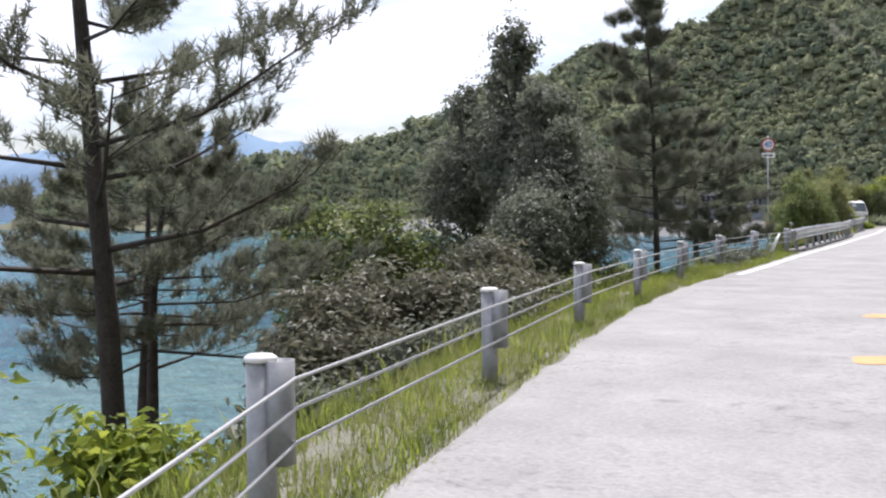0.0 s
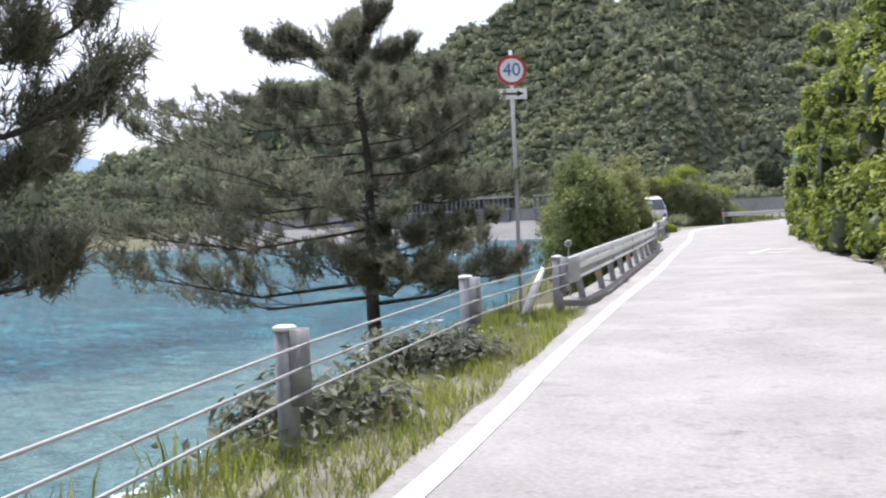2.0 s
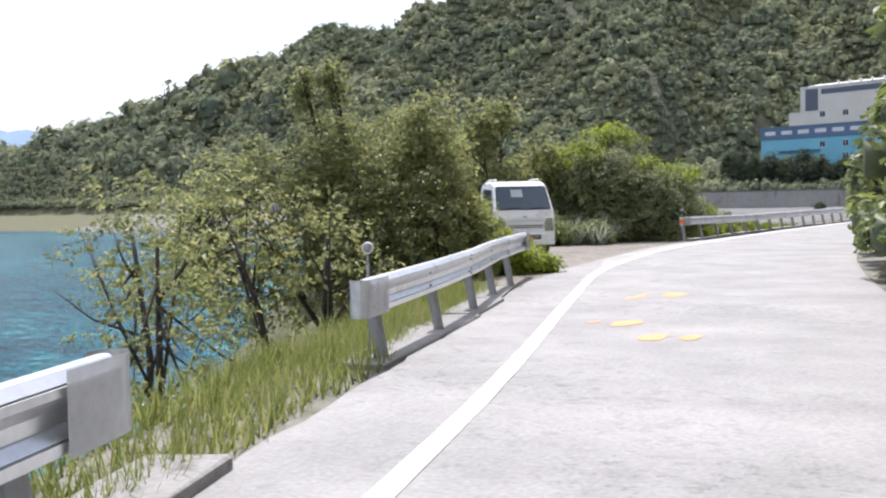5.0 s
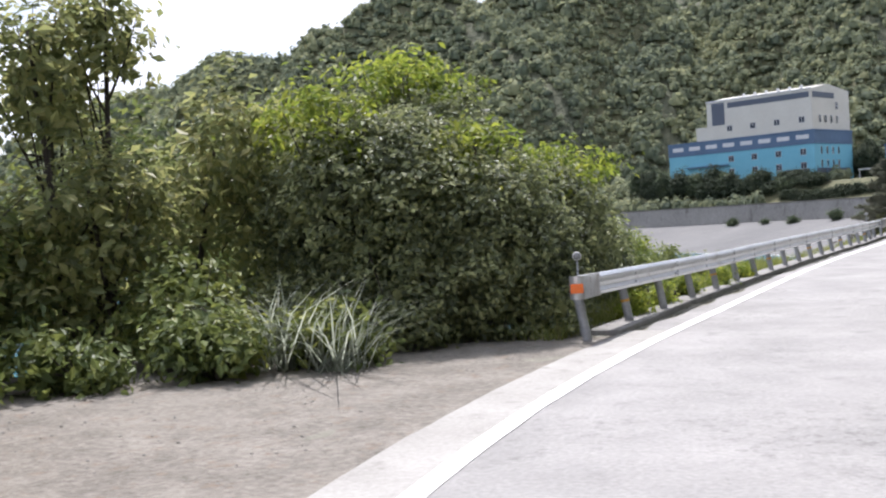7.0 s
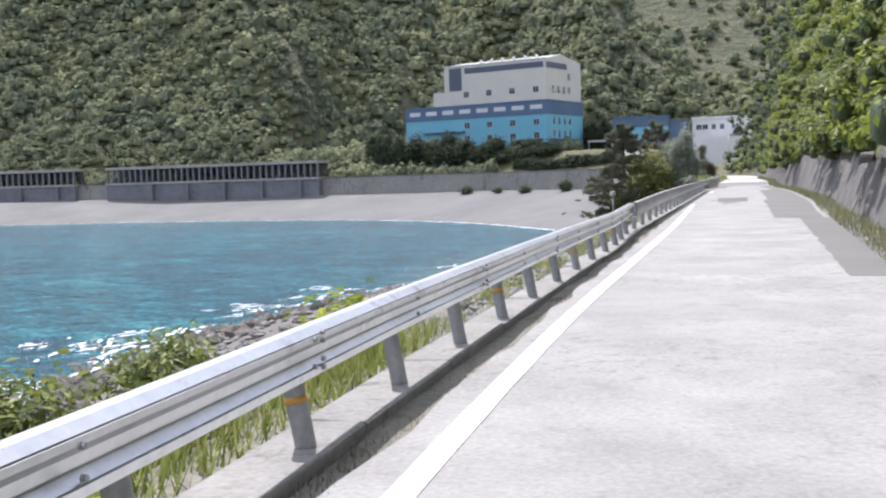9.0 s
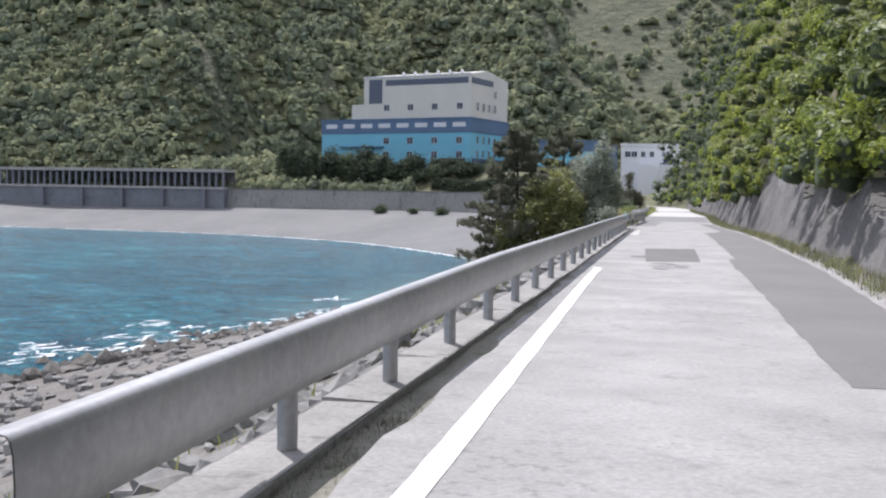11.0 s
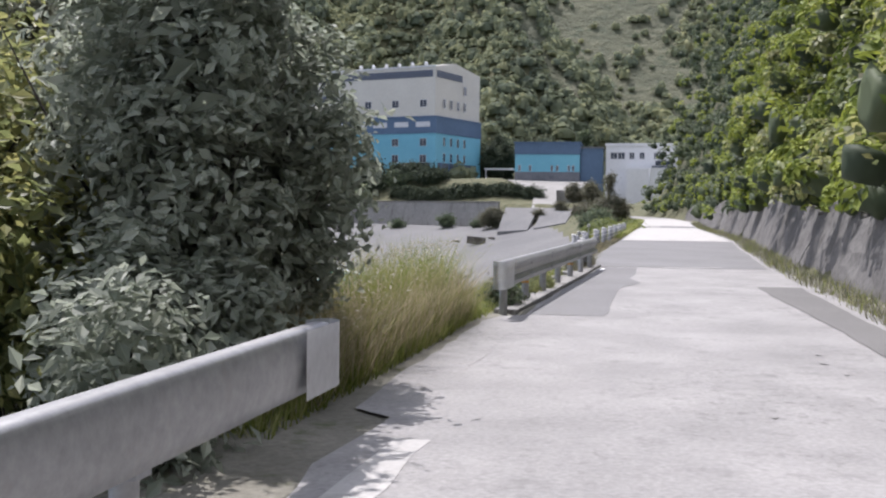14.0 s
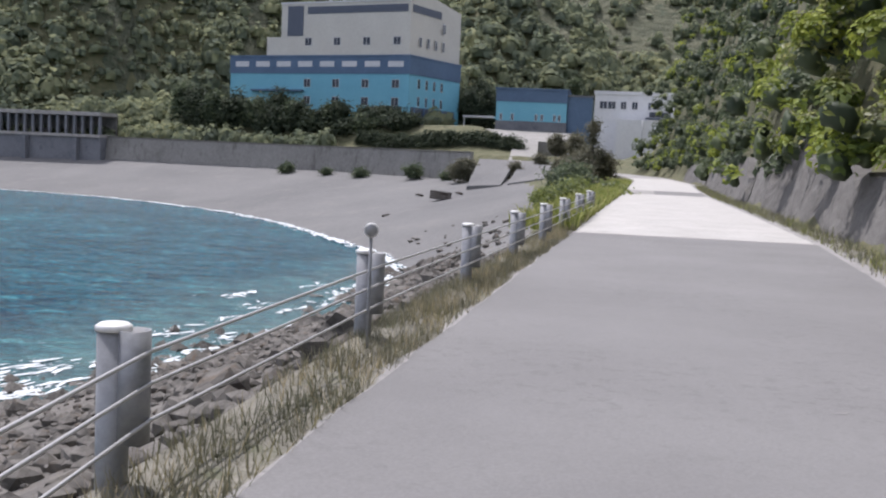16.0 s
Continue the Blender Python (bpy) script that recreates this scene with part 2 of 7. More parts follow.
def water_mat():
    m, n, l, b = node_mat("sea_water")
    geo = n.new("ShaderNodeNewGeometry")
    mp = n.new("ShaderNodeMapping")
    mp.inputs["Scale"].default_value = (0.55, 1.0, 1.0)
    mp.inputs["Rotation"].default_value = (0, 0, 0.5)
    l.new(geo.outputs["Position"], mp.inputs["Vector"])
    a = noise_node(n, l, 0.018, 4, 0.6, mp.outputs["Vector"])
    q1, q2 = noise_node(n, l, 0.11, 4, 0.65, mp.outputs["Vector"]), noise_node(n, l, 0.6, 3, 0.6, mp.outputs["Vector"])
    m1, m2 = n.new("ShaderNodeMix"), n.new("ShaderNodeMix")
    m1.inputs[0].default_value, m2.inputs[0].default_value = 0.55, 0.5
    l.new(a.outputs["Fac"], m1.inputs[2])
    l.new(q1.outputs["Fac"], m1.inputs[3])
    l.new(m1.outputs[0], m2.inputs[2])
    l.new(q2.outputs["Fac"], m2.inputs[3])
    # noise puts the ripples' light and dark streaks into the colour
    r = ramp_node(n, [(0.42, (0.001, 0.022, 0.050)), (0.49, (0.001, 0.062, 0.104)), (0.54, (0.006, 0.125, 0.162)), (0.60, (0.07, 0.28, 0.31))])
    m3, q3 = n.new("ShaderNodeMix"), noise_node(n, l, 2.2, 3, 0.65, mp.outputs["Vector"])
    m3.inputs[0].default_value = 0.42
    l.new(m2.outputs[0], m3.inputs[2])
    l.new(q3.outputs["Fac"], m3.inputs[3])
    l.new(m3.outputs[0], r.inputs["Fac"])
    # paler over the shallows along the rocky bank
    off, near, lap, mixc = n.new("ShaderNodeVectorMath"), n.new("ShaderNodeMapRange"), n.new("ShaderNodeMath"), n.new("ShaderNodeMix")
    off.operation = "DOT_PRODUCT"
    off.inputs[1].default_value = (-0.982, 0.189, 0.0)
    l.new(geo.outputs["Position"], off.inputs[0])
    for key, value in (("From Min", 60.0), ("From Max", 78.0), ("To Min", 1.5), ("To Max", 0.0)):
        near.inputs[key].default_value = value
    stray = n.new("ShaderNodeMath")
    stray.operation, stray.inputs[1].default_value = "MULTIPLY_ADD", 46.0
    l.new(a.outputs["Fac"], stray.inputs[0])
    l.new(off.outputs["Value"], stray.inputs[2])
    l.new(stray.outputs[0], near.inputs["Value"])
    lap.operation, lap.use_clamp = "MULTIPLY", True
    l.new(near.outputs["Result"], lap.inputs[0])
    l.new(q2.outputs["Fac"], lap.inputs[1])
    mixc.data_type = "RGBA"
    l.new(lap.outputs[0], mixc.inputs[0])
    l.new(r.outputs["Color"], mixc.inputs[6])
    mixc.inputs[7].default_value = (0.12, 0.21, 0.215, 1)
    l.new(mixc.outputs[2], b.inputs["Base Color"])
    b.inputs["Roughness"].default_value, b.inputs["IOR"].default_value = 0.14, 1.33
    b.inputs["Specular IOR Level"].default_value = 0.24
    w1, w2 = noise_node(n, l, 0.35, 5, 0.65, mp.outputs["Vector"]), noise_node(n, l, 1.6, 3, 0.6, mp.outputs["Vector"])
    s = n.new("ShaderNodeMath")
    s.operation, s.inputs[1].default_value = "MULTIPLY_ADD", 0.35
    l.new(w2.outputs["Fac"], s.inputs[0])
    l.new(w1.outputs["Fac"], s.inputs[2])
    bp = n.new("ShaderNodeBump")
    bp.inputs["Strength"].default_value, bp.inputs["Distance"].default_value = 1.0, 1.8
    l.new(s.outputs[0], bp.inputs["Height"])
    l.new(bp.outputs["Normal"], b.inputs["Normal"])
    return m


M_SEA = water_mat()
M_FOAM = plain("sea_foam", (0.62, 0.67, 0.69), 0.9)

# ---- mesh helpers ----


def mesh_np(name, verts, faces, material=None, smooth=False):
    """A mesh from an array of places and an array of equal-sided faces."""
    verts, faces = np.asarray(verts, np.float32), np.asarray(faces, np.int32)
    me = bpy.data.meshes.new(name)
    k = faces.shape[1]
    me.vertices.add(len(verts))
    me.vertices.foreach_set("co", verts.ravel())
    me.loops.add(faces.size)
    me.loops.foreach_set("vertex_index", faces.ravel())
    me.polygons.add(len(faces))
    me.polygons.foreach_set("loop_start", np.arange(0, faces.size, k, dtype=np.int32))
    me.polygons.foreach_set("use_smooth", np.full(len(faces), smooth))
    me.update(calc_edges=True)
    if material:
        me.materials.append(material)
    return me


def bm_mesh(name, bm, material=None, smooth=False):
    me = bpy.data.meshes.new(name)
    if smooth:
        for f in bm.faces:
            f.smooth = True
    bm.normal_update()
    bm.to_mesh(me)
    bm.free()
    if material:
        me.materials.append(material)
    return me


def part(name, data, parent, label="", m=None):
    """One mesh as an object under a thing or a part."""
    ob = new(name, data)
    ob.parent = parent
    if m is not None:
        ob.matrix_basis = m
    if label:
        ob["label"] = label
    return ob


def empty(name, m, label, category, group="", kind=""):
    ob = new(name)
    ob.empty_display_size = 0.2
    ob.matrix_basis = m
    return tagged(ob, label, category, group, kind)


def box(bm, x0, y0, z0, x1, y1, z1, bevel=0.0):
    r = bmesh.ops.create_cube(bm, size=1.0)
    vs = r["verts"]
    for v in vs:
        v.co = Vector(((x0 + x1) / 2 + v.co.x * (x1 - x0), (y0 + y1) / 2 + v.co.y * (y1 - y0), (z0 + z1) / 2 + v.co.z * (z1 - z0)))
    if bevel:
        es = list({e for v in vs for e in v.link_edges})
        bmesh.ops.bevel(bm, geom=es, offset=bevel, segments=2, affect="EDGES", profile=0.6)
    return vs


def box_mesh(name, dims, material, bevel=0.0):
    bm = bmesh.new()
    box(bm, *dims, bevel=bevel)
    return bm_mesh(name, bm, material)


def tube(bm, pts, radii, sides=8, cap=True):
    """A tapered tube along places."""
    pts = [Vector(p) for p in pts]
    rings = []
    for i, p in enumerate(pts):
        d = (pts[min(i + 1, len(pts) - 1)] - pts[max(i - 1, 0)]).normalized()
        a = d.orthogonal().normalized() if abs(d.z) < 0.98 else Vector((1, 0, 0))
        a = (a - d * a.dot(d)).normalized()
        b = d.cross(a)
        rings.append([bm.verts.new(p + (a * math.cos(t) + b * math.sin(t)) * radii[i]) for t in (2 * math.pi * k / sides for k in range(sides))])
    for r0, r1 in zip(rings, rings[1:]):
        for k in range(sides):
            bm.faces.new((r0[k], r0[(k + 1) % sides], r1[(k + 1) % sides], r1[k]))
    if cap:
        bm.faces.new(rings[0][::-1])
        bm.faces.new(rings[-1])


def tube_mesh(name, pts, radii, material, sides=8, smooth=True):
    bm = bmesh.new()
    tube(bm, pts, radii, sides)
    return bm_mesh(name, bm, material, smooth)


def fbm(x, y, scale, seed=0, octaves=4):
    """Cheap smooth noise for arrays, about -1 to 1."""
    r = np.random.default_rng(seed)
    out, amp, tot = np.zeros_like(x, dtype=float), 1.0, 0.0
    for _ in range(octaves):
        for _ in range(3):
            a, p = r.uniform(0, 2 * np.pi, 2)
            out += amp * np.sin((x * np.cos(a) + y * np.sin(a)) / scale * r.uniform(0.8, 1.25) * 2 * np.pi + p) / 3
        tot, amp, scale = tot + amp, amp * 0.5, scale * 0.5
    return out / tot * 1.6


# ---- the plan ----
SEA = -11.0
LEFT_Y = np.array([-200, -175, -160, -150, -143, -138.5, -133.5, -129.5, -125, -121, -118, -114, -110, -106.5, -97, -91, -86.5, -81, -76, -70, -62, -55.3, -50.7, -46.7, -42.6, -34, -27, -13.3, -7, 1.2, 9.5, 12.8, 17, 25.3, 30, 36, 41.7, 46.6, 58, 70, 89, 110, 137, 170, 215, 300])
LEFT_X = np.array([44, 28.5, 20, 14.8, 11.3, 9.1, 6.9, 5.4, 4.2, 3.1, 2.2, 1.0, -0.1, -1.1, -4.0, -6.0, -7.3, -9.1, -10.4, -11.2, -11.4, -11.0, -10.8, -10.4, -10.1, -9.3, -8.7, -7.5, -7.0, -6.1, -5.3, -4.95, -4.5, -3.65, -3.15, -2.35, -2.2, -1.7, -0.5, 0.7, 2.7, 4.6, 7.2, 8.6, 5.0, -15])
RIGHT_Y = np.array([-200, -175, -160, -145, -135, -125, -115, -108, -105, -101.6, -97.3, -90, -83, -76, -70, -62, -52, -39.4, -32, -20.3, -8.5, -2.7, 4.2, 10.7, 18.1, 24.2, 31.8, 38.9, 44.5, 50.7, 60.5, 75, 91, 110, 131, 175, 215, 300])
RIGHT_X = np.array([50, 34.5, 26, 18.4, 13.6, 9.6, 6.3, 4.1, 3.3, 2.1, 0.6, -1.4, -3.3, -4.9, -5.9, -6.6, -6.6, -5.8, -4.9, -3.5, -1.9, -1.35, -0.6, 0.0, 0.5, 0.75, 1.4, 2.1, 2.8, 3.5, 4.8, 6.0, 7.2, 9.2, 11.6, 13.6, 10.5, -9])


def smooth_line(ys, xs):
    """x along the road for any y: the plan's corners rounded over a few metres."""
    grid = np.arange(ys[0], ys[-1], 0.5)
    v = np.interp(grid, ys, xs)
    k = np.exp(-np.linspace(-2, 2, 17) ** 2)
    v2 = np.convolve(np.pad(v, 8, mode="reflect", reflect_type="odd"), k / k.sum(), "valid")
    return lambda y: np.interp(y, grid, v2)


xl, xr = smooth_line(LEFT_Y, LEFT_X), smooth_line(RIGHT_Y, RIGHT_X)
SHORE = np.array([(60, -260), (20, -210), (8, -185), (-3, -165), (-12, -148), (-17, -130), (-21, -112), (-25, -95), (-29, -81), (-36, -57), (-41, -30), (-44, 0), (-44, 23), (-37, 47), (-29.5, 66), (-22.5, 84), (-19.5, 95), (-16.3, 110), (-14.3, 132), (-15.2, 148), (-20, 165), (-30, 183), (-45, 210), (-61, 231), (-80, 248), (-97, 260), (-131, 272), (-188, 284), (-240, 278), (-290, 262), (-340, 258), (-420, 280), (-520, 298), (-640, 312), (-800, 302), (-1000, 292), (-1140, 420), (-1250, 900), (-1400, 1500)], float)
SEAWALL = np.array([(18, 226), (-17, 256), (-45, 283), (-80, 301), (-122, 315), (-222, 330), (-330, 330), (-430, 345), (-560, 360), (-700, 362), (-860, 345), (-1020, 342), (-1130, 470), (-1200, 900)], float)


def side(points, line):
    """Signed distance to a line: positive on its right-hand side as it runs."""
    best, sign = np.full(len(points), 1e18), np.ones(len(points))
    for a, b in zip(line, line[1:]):
        d = b - a
        t = np.clip(((points - a) @ d) / (d @ d), 0, 1)
        o = points - (a + t[:, None] * d)
        q = (o ** 2).sum(1)
        c = d[1] * (points[:, 0] - a[0]) - d[0] * (points[:, 1] - a[1])
        near = q < best - 1e-9
        best, sign = np.where(near, q, best), np.where(near, np.sign(c), sign)
    return np.sqrt(best) * sign


def step01(a, b, v):
    t = np.clip((v - a) / (b - a), 0, 1)
    return t * t * (3 - 2 * t)


# spurs and gullies down the wooded hill: crest line, height, half width
SPURS = [([(-272, 478), (-205, 425), (-140, 368)], 13, 19), ([(-122, 490), (-112, 402), (-98, 372)], 9, 15), ([(-300, 430), (-238, 352)], -10, 17), ([(-172, 490), (-128, 385)], -10, 15),
         ([(-30, 480), (8, 415)], 8, 13), ([(-75, 480), (-58, 400)], -9, 14), ([(-370, 420), (-345, 372)], 6, 22), ([(-450, 420), (-430, 380)], -6, 20)]
# pale tree-free strips added where spurs look sunlit: brightness put into the ground
LIT_CRESTS = [[(-232, 446), (-205, 425), (-143, 372)], [(-116, 440), (-110, 408), (-104, 392)], [(-30, 468), (4, 420)]]


def height(x, y):
    """The ground's height at arrays of x and y."""
    p = np.stack([x, y], 1)
    sd, dn = side(p, SHORE), side(p, SEAWALL)
    yc = np.clip(y, -199, 290)
    dl, dr = xl(yc) - x, x - xr(yc)
    lay = 5.5 * step01(-80, -75, y) * (1 - step01(-64, -61, y))
    dd = np.maximum(dl - (1.0 - 0.42 * step01(-114, -112, y) * (1 - step01(-98, -94, y)) - 0.5 * step01(-50, -46, y) * (1 - step01(15.5, 17.5, y) * (1 - step01(27, 31, y)))) - lay, 0)
    coast = SEA * (dd / (dd + np.maximum(sd, 0.01))) ** 0.85
    beach = np.minimum(SEA + 0.175 * sd, -3.4)
    low = np.where((y > 120) & (dl > 0), np.maximum(coast, beach), coast)
    low = np.where(sd < 0, np.maximum(SEA + 0.22 * sd, -22), low)
    # land behind the sea wall: a bank, a level yard, then the wooded hill
    yard = 12 + 62 * step01(-170, -100, x) * (1 - step01(25, 60, x))
    bank = np.where(dn < 5, np.minimum(2.2, -3.4 + 5.6 * step01(0.8, 4.5, dn)), 2.2 + 7.0 * step01(6, 22, dn) * (1 - 0.95 * step01(-20, -2, x)))
    valley = 0.9 * np.maximum(x + 25, 0)
    rise = np.maximum(dn - yard - valley, 0)
    cap = np.interp(x, [-1120, -1000, -880, -760, -679, -616, -562, -506, -456, -408, -369, -325, -286, -239, -200, -100, -60, -12, 40, 80], [4, 28, 36, 34, 32, 36, 48, 65, 82, 95, 102, 107, 112, 114, 118, 124, 110, 78, 34, 12])
    hill = bank + np.minimum((0.74 + 0.22 * step01(-130, -200, x)) * rise, cap)
    hill += 8 * fbm(x, y * 0.2, 70, 6) * np.clip(rise / 30, 0, 1)
    hill += (5 * fbm(x, y, 120, 3) + 4.5 * np.abs(fbm(x, y, 60, 5)) - 4) * np.clip(rise / 40, 0, 1)
    slope = np.clip(rise / 25, 0, 1)
    for crest, amp, wide in SPURS:
        hill += amp * np.exp(-(side(p, np.array(crest, float)) / wide) ** 2) * slope
    far = 320 * np.exp(-(((x - 40) / 420) ** 2 + ((y - 980) / 330) ** 2))
    hill = np.maximum(hill, np.where(dn > 0, bank + np.maximum(far - 25, 0), -99))
    h = np.where(dn > 0, hill, low)
    # the steep bank and mountain on the landward side of the road
    up = np.maximum(dr - 1.0, 0)
    steep = 2.5 + 1.6 * step01(35, 95, y)
    cliff = np.where(up < 1.2, 1.9 * up, np.where(up < 7, 2.28 + steep * (up - 1.2), 2.28 + 5.8 * steep + 0.85 * (up - 7)))
    cliff = np.minimum(cliff, 95 + 0.05 * up) * (1 - 0.93 * step01(150, 235, y)) + 1.2 * fbm(x, y, 14, 9) * np.clip(up / 6, 0, 1)
    east = (dr > 0) & (y < 300)
    h = np.where(east, np.maximum(np.where(y > 225, h, -1), cliff - 0.14), h)
    shoulder = 1.0 - 0.42 * step01(-114, -112, y) * (1 - step01(-98, -94, y)) - 0.5 * step01(-50, -46, y) * (1 - step01(15.5, 17.5, y) * (1 - step01(27, 31, y)))
    on = (dl < shoulder + lay) & (dr < 1.0) & (y < 262)
    return np.where(on, -0.16, np.where((dr <= 0) & (dn < 0) & (dl > 0.5), np.minimum(h, -0.16), h))


def graded(stops):
    """Grid lines: from, step, from, step, ..., end."""
    out = []
    for i in range(0, len(stops) - 2, 2):
        out += list(np.arange(stops[i], stops[i + 2], stops[i + 1]))
    return np.array(out + [stops[-1]])


def build_ground():
    gx = graded([-4200, 400, -1400, 60, -1140, 16, -320, 7, -130, 3.5, -60, 1.6, -22, 0.9, 16, 2, 60, 8, 200, 60, 800, 300, 3200])
    gy = graded([-3200, 400, -600, 60, -240, 6, -160, 1.8, 90, 2.6, 240, 3.4, 420, 9, 700, 30, 1500, 300, 4600])
    X, Y = np.meshgrid(gx, gy)
    z = height(X.ravel(), Y.ravel())
    v = np.stack([X.ravel(), Y.ravel(), z], 1)
    w = len(gx)
    i = (np.arange(len(gy) - 1)[:, None] * w + np.arange(w - 1)).ravel()
    me = mesh_np("ground", v, np.stack([i, i + 1, i + w + 1, i + w], 1), M_EARTH, True)
    me.materials.append(M_BEACH)
    me.materials.append(M_ROCK)
    me.materials.append(M_HILL)
    c = v[np.stack([i, i + 1, i + w + 1, i + w], 1)].mean(1)
    sd, dn = side(c[:, :2], SHORE), side(c[:, :2], SEAWALL)
    idx = np.zeros(len(i), np.int32)
    idx[(dn < 2) & (sd < 70) & (c[:, 1] > 118) & (c[:, 0] > -430) & (c[:, 0] < xl(np.clip(c[:, 1], -199, 290)) - 9)] = 1
    wild = fbm(c[:, 0], c[:, 1], 9.0, 51)
    idx[(c[:, 1] <= 150) & (sd < 8 + 5 * wild) & (c[:, 0] < 0)] = 2
    idx[(c[:, 1] > -50 + 8 * wild) & (c[:, 1] < 118) & (c[:, 0] < xl(c[:, 1]) - 0.6)] = 2
    open_ = np.interp(c[:, 0], [-1110, -900, -520, -230, -100, 0, 190], [50, 90, 120, 175, 230, 190, 150])
    # the strips take the paler hillside colour too, as sunlit crests
    grassy = (dn > open_ - 12) | np.any([np.abs(side(c[:, :2], np.array(line, float))) < 9 for line in LIT_CRESTS], axis=0)
    idx[(dn > 20) & (c[:, 1] > 300) & grassy] = 3
    me.polygons.foreach_set("material_index", idx)
    return tagged(new("ground", me), "wooded hills, rocky shore and pebble beach round a bay", "ground", kind="structure")


build_ground()


def ribbon(name, ys, f0, f1, cols, z, material, zfun=None):
    """A strip along the road between two edges."""
    ys = np.asarray(ys, float)
    a, b = f0(ys), f1(ys)
    t = np.linspace(0, 1, cols)
    X = a[:, None] * (1 - t) + b[:, None] * t
    Y = np.repeat(ys[:, None], cols, 1)
    Z = np.full_like(X, z) if zfun is None else z + zfun(X, Y)
    v = np.stack([X.ravel(), Y.ravel(), Z.ravel()], 1)
    i = (np.arange(len(ys) - 1)[:, None] * cols + np.arange(cols - 1)).ravel()
    return mesh_np(name, v, np.stack([i, i + 1, i + cols + 1, i + cols], 1), material, True)


def ragged(f, amp, seed, scale=2.5):
    return lambda y: f(y) + amp * fbm(y, 0 * y + 3.7, scale, seed)


LINE_Y = np.array([-125.4, -121, -118.4, -115, -113.3, -110, -106.5, -97, -87, -84.4, -79.4, -75.5, -71, -68.5, -66, -62.3, -59, -55.3, -51, -47.2, -43.7, -39.7, -27.8, -13.5, -10.6])
LINE_X = np.array([4.45, 3.27, 2.45, 1.55, 1.05, 0.2, -0.7, -3.4, -6.15, -6.98, -8.53, -9.72, -10.5, -10.85, -11.05, -11.04, -10.88, -10.72, -10.54, -10.3, -10.02, -9.62, -8.45, -7.26, -6.98])
lx = smooth_line(LINE_Y, LINE_X)
ROAD_Y = np.arange(-199, 262, 0.5)
tagged(new("road", ribbon("road", ROAD_Y, ragged(lambda y: xl(y) - 0.02, 0.1, 11, 2.2), lambda y: xr(y) + 0.25, 12, 0.0, M_ROAD, lambda x, y: 0.0015 * fbm(x, y, 3.0, 2))), "pale worn asphalt lane along the shore", "road", kind="structure")
tagged(new("verge_sea", ribbon("verge_sea", ROAD_Y, lambda y: xl(y) - 1.7 + 1.1 * step01(-114, -112, y) * (1 - step01(-98, -94, y)) + 1.1 * step01(-50, -46, y) * (1 - step01(15.5, 17.5, y) * (1 - step01(27, 31, y))), lambda y: xl(y) + 0.15, 8, -0.02, M_VERGE, lambda x, y: 0.018 * fbm(x, y, 1.1, 4) - 0.28 * np.clip((xl(y) - 1.05 - x) / 0.6, 0, 1))), "dusty verge with dry grass beside the road", "verge", kind="structure")
tagged(new("verge_hill", ribbon("verge_hill", ROAD_Y, lambda y: xr(y) + 0.1, lambda y: xr(y) + 1.3, 6, -0.03, M_VERGE, lambda x, y: 0.03 * fbm(x, y, 1.0, 6))), "dusty verge at the foot of the slope", "verge", kind="structure")
tagged(new("gravel_layby", ribbon("gravel_layby", np.arange(-80, -60.5, 0.4), lambda y: xl(y) - 1.0 - 5.4 * step01(-80, -75.5, y) * (1 - step01(-64.5, -61, y)), lambda y: lx(y) - 0.05 - 0.45 * step01(-75, -71, y), 20, -0.009, M_GRAVEL, lambda x, y: 0.006 * fbm(x, y, 0.9, 8, 5))), "dusty gravel lay-by beside the road", "gravel", kind="structure")

tagged(new("gutter", ribbon("gutter", np.arange(-77.5, -60.9, 0.4), ragged(lambda y: lx(y) - 0.07 - 0.45 * step01(-75, -71, y), 0.015, 23, 2), lambda y: lx(y) - 0.002, 4, 0.0045, M_GUTTER)), "pale concrete gutter strip beside the edge line", "gutter", kind="structure")
tagged(new("edge_line", ribbon("edge_line", np.arange(-125.4, -10.5, 0.4), ragged(lx, 0.006, 21, 1), ragged(lambda y: lx(y) + 0.16, 0.006, 22, 1), 3, 0.0062, M_LINE)), "worn white edge line painted on the asphalt", "road marking", kind="structure")


def patch(name, corners, z, material, label, jag=0.04, seed=1):
    """A flat piece of other surfacing with a slightly ragged edge."""
    r = random.Random(seed)
    bm = bmesh.new()
    vs = []
    for (x0, y0), (x1, y1) in zip(corners, corners[1:] + corners[:1]):
        n = max(1, int(math.hypot(x1 - x0, y1 - y0) / 0.35))
        for k in range(n):
            t = k / n
            vs.append(bm.verts.new((x0 + (x1 - x0) * t + r.uniform(-jag, jag), y0 + (y1 - y0) * t + r.uniform(-jag, jag), 0.0005 + 0.5 * z)))
    bm.faces.new(vs)
    bmesh.ops.triangulate(bm, faces=bm.faces[:])
    return tagged(new(name, bm_mesh(name, bm, material)), label, "road patch", kind="structure")


def edge_patch(name, y0, y1, z, material, label, fl, fr, seed=1):
    return tagged(new(name, ribbon(name, np.arange(y0, y1 + 0.01, 0.16), ragged(fl, 0.03, seed, 2.2), ragged(fr, 0.03, seed + 40, 2.2), 4, 0.0005 + 0.5 * z, material)), label, "road patch", kind="structure")


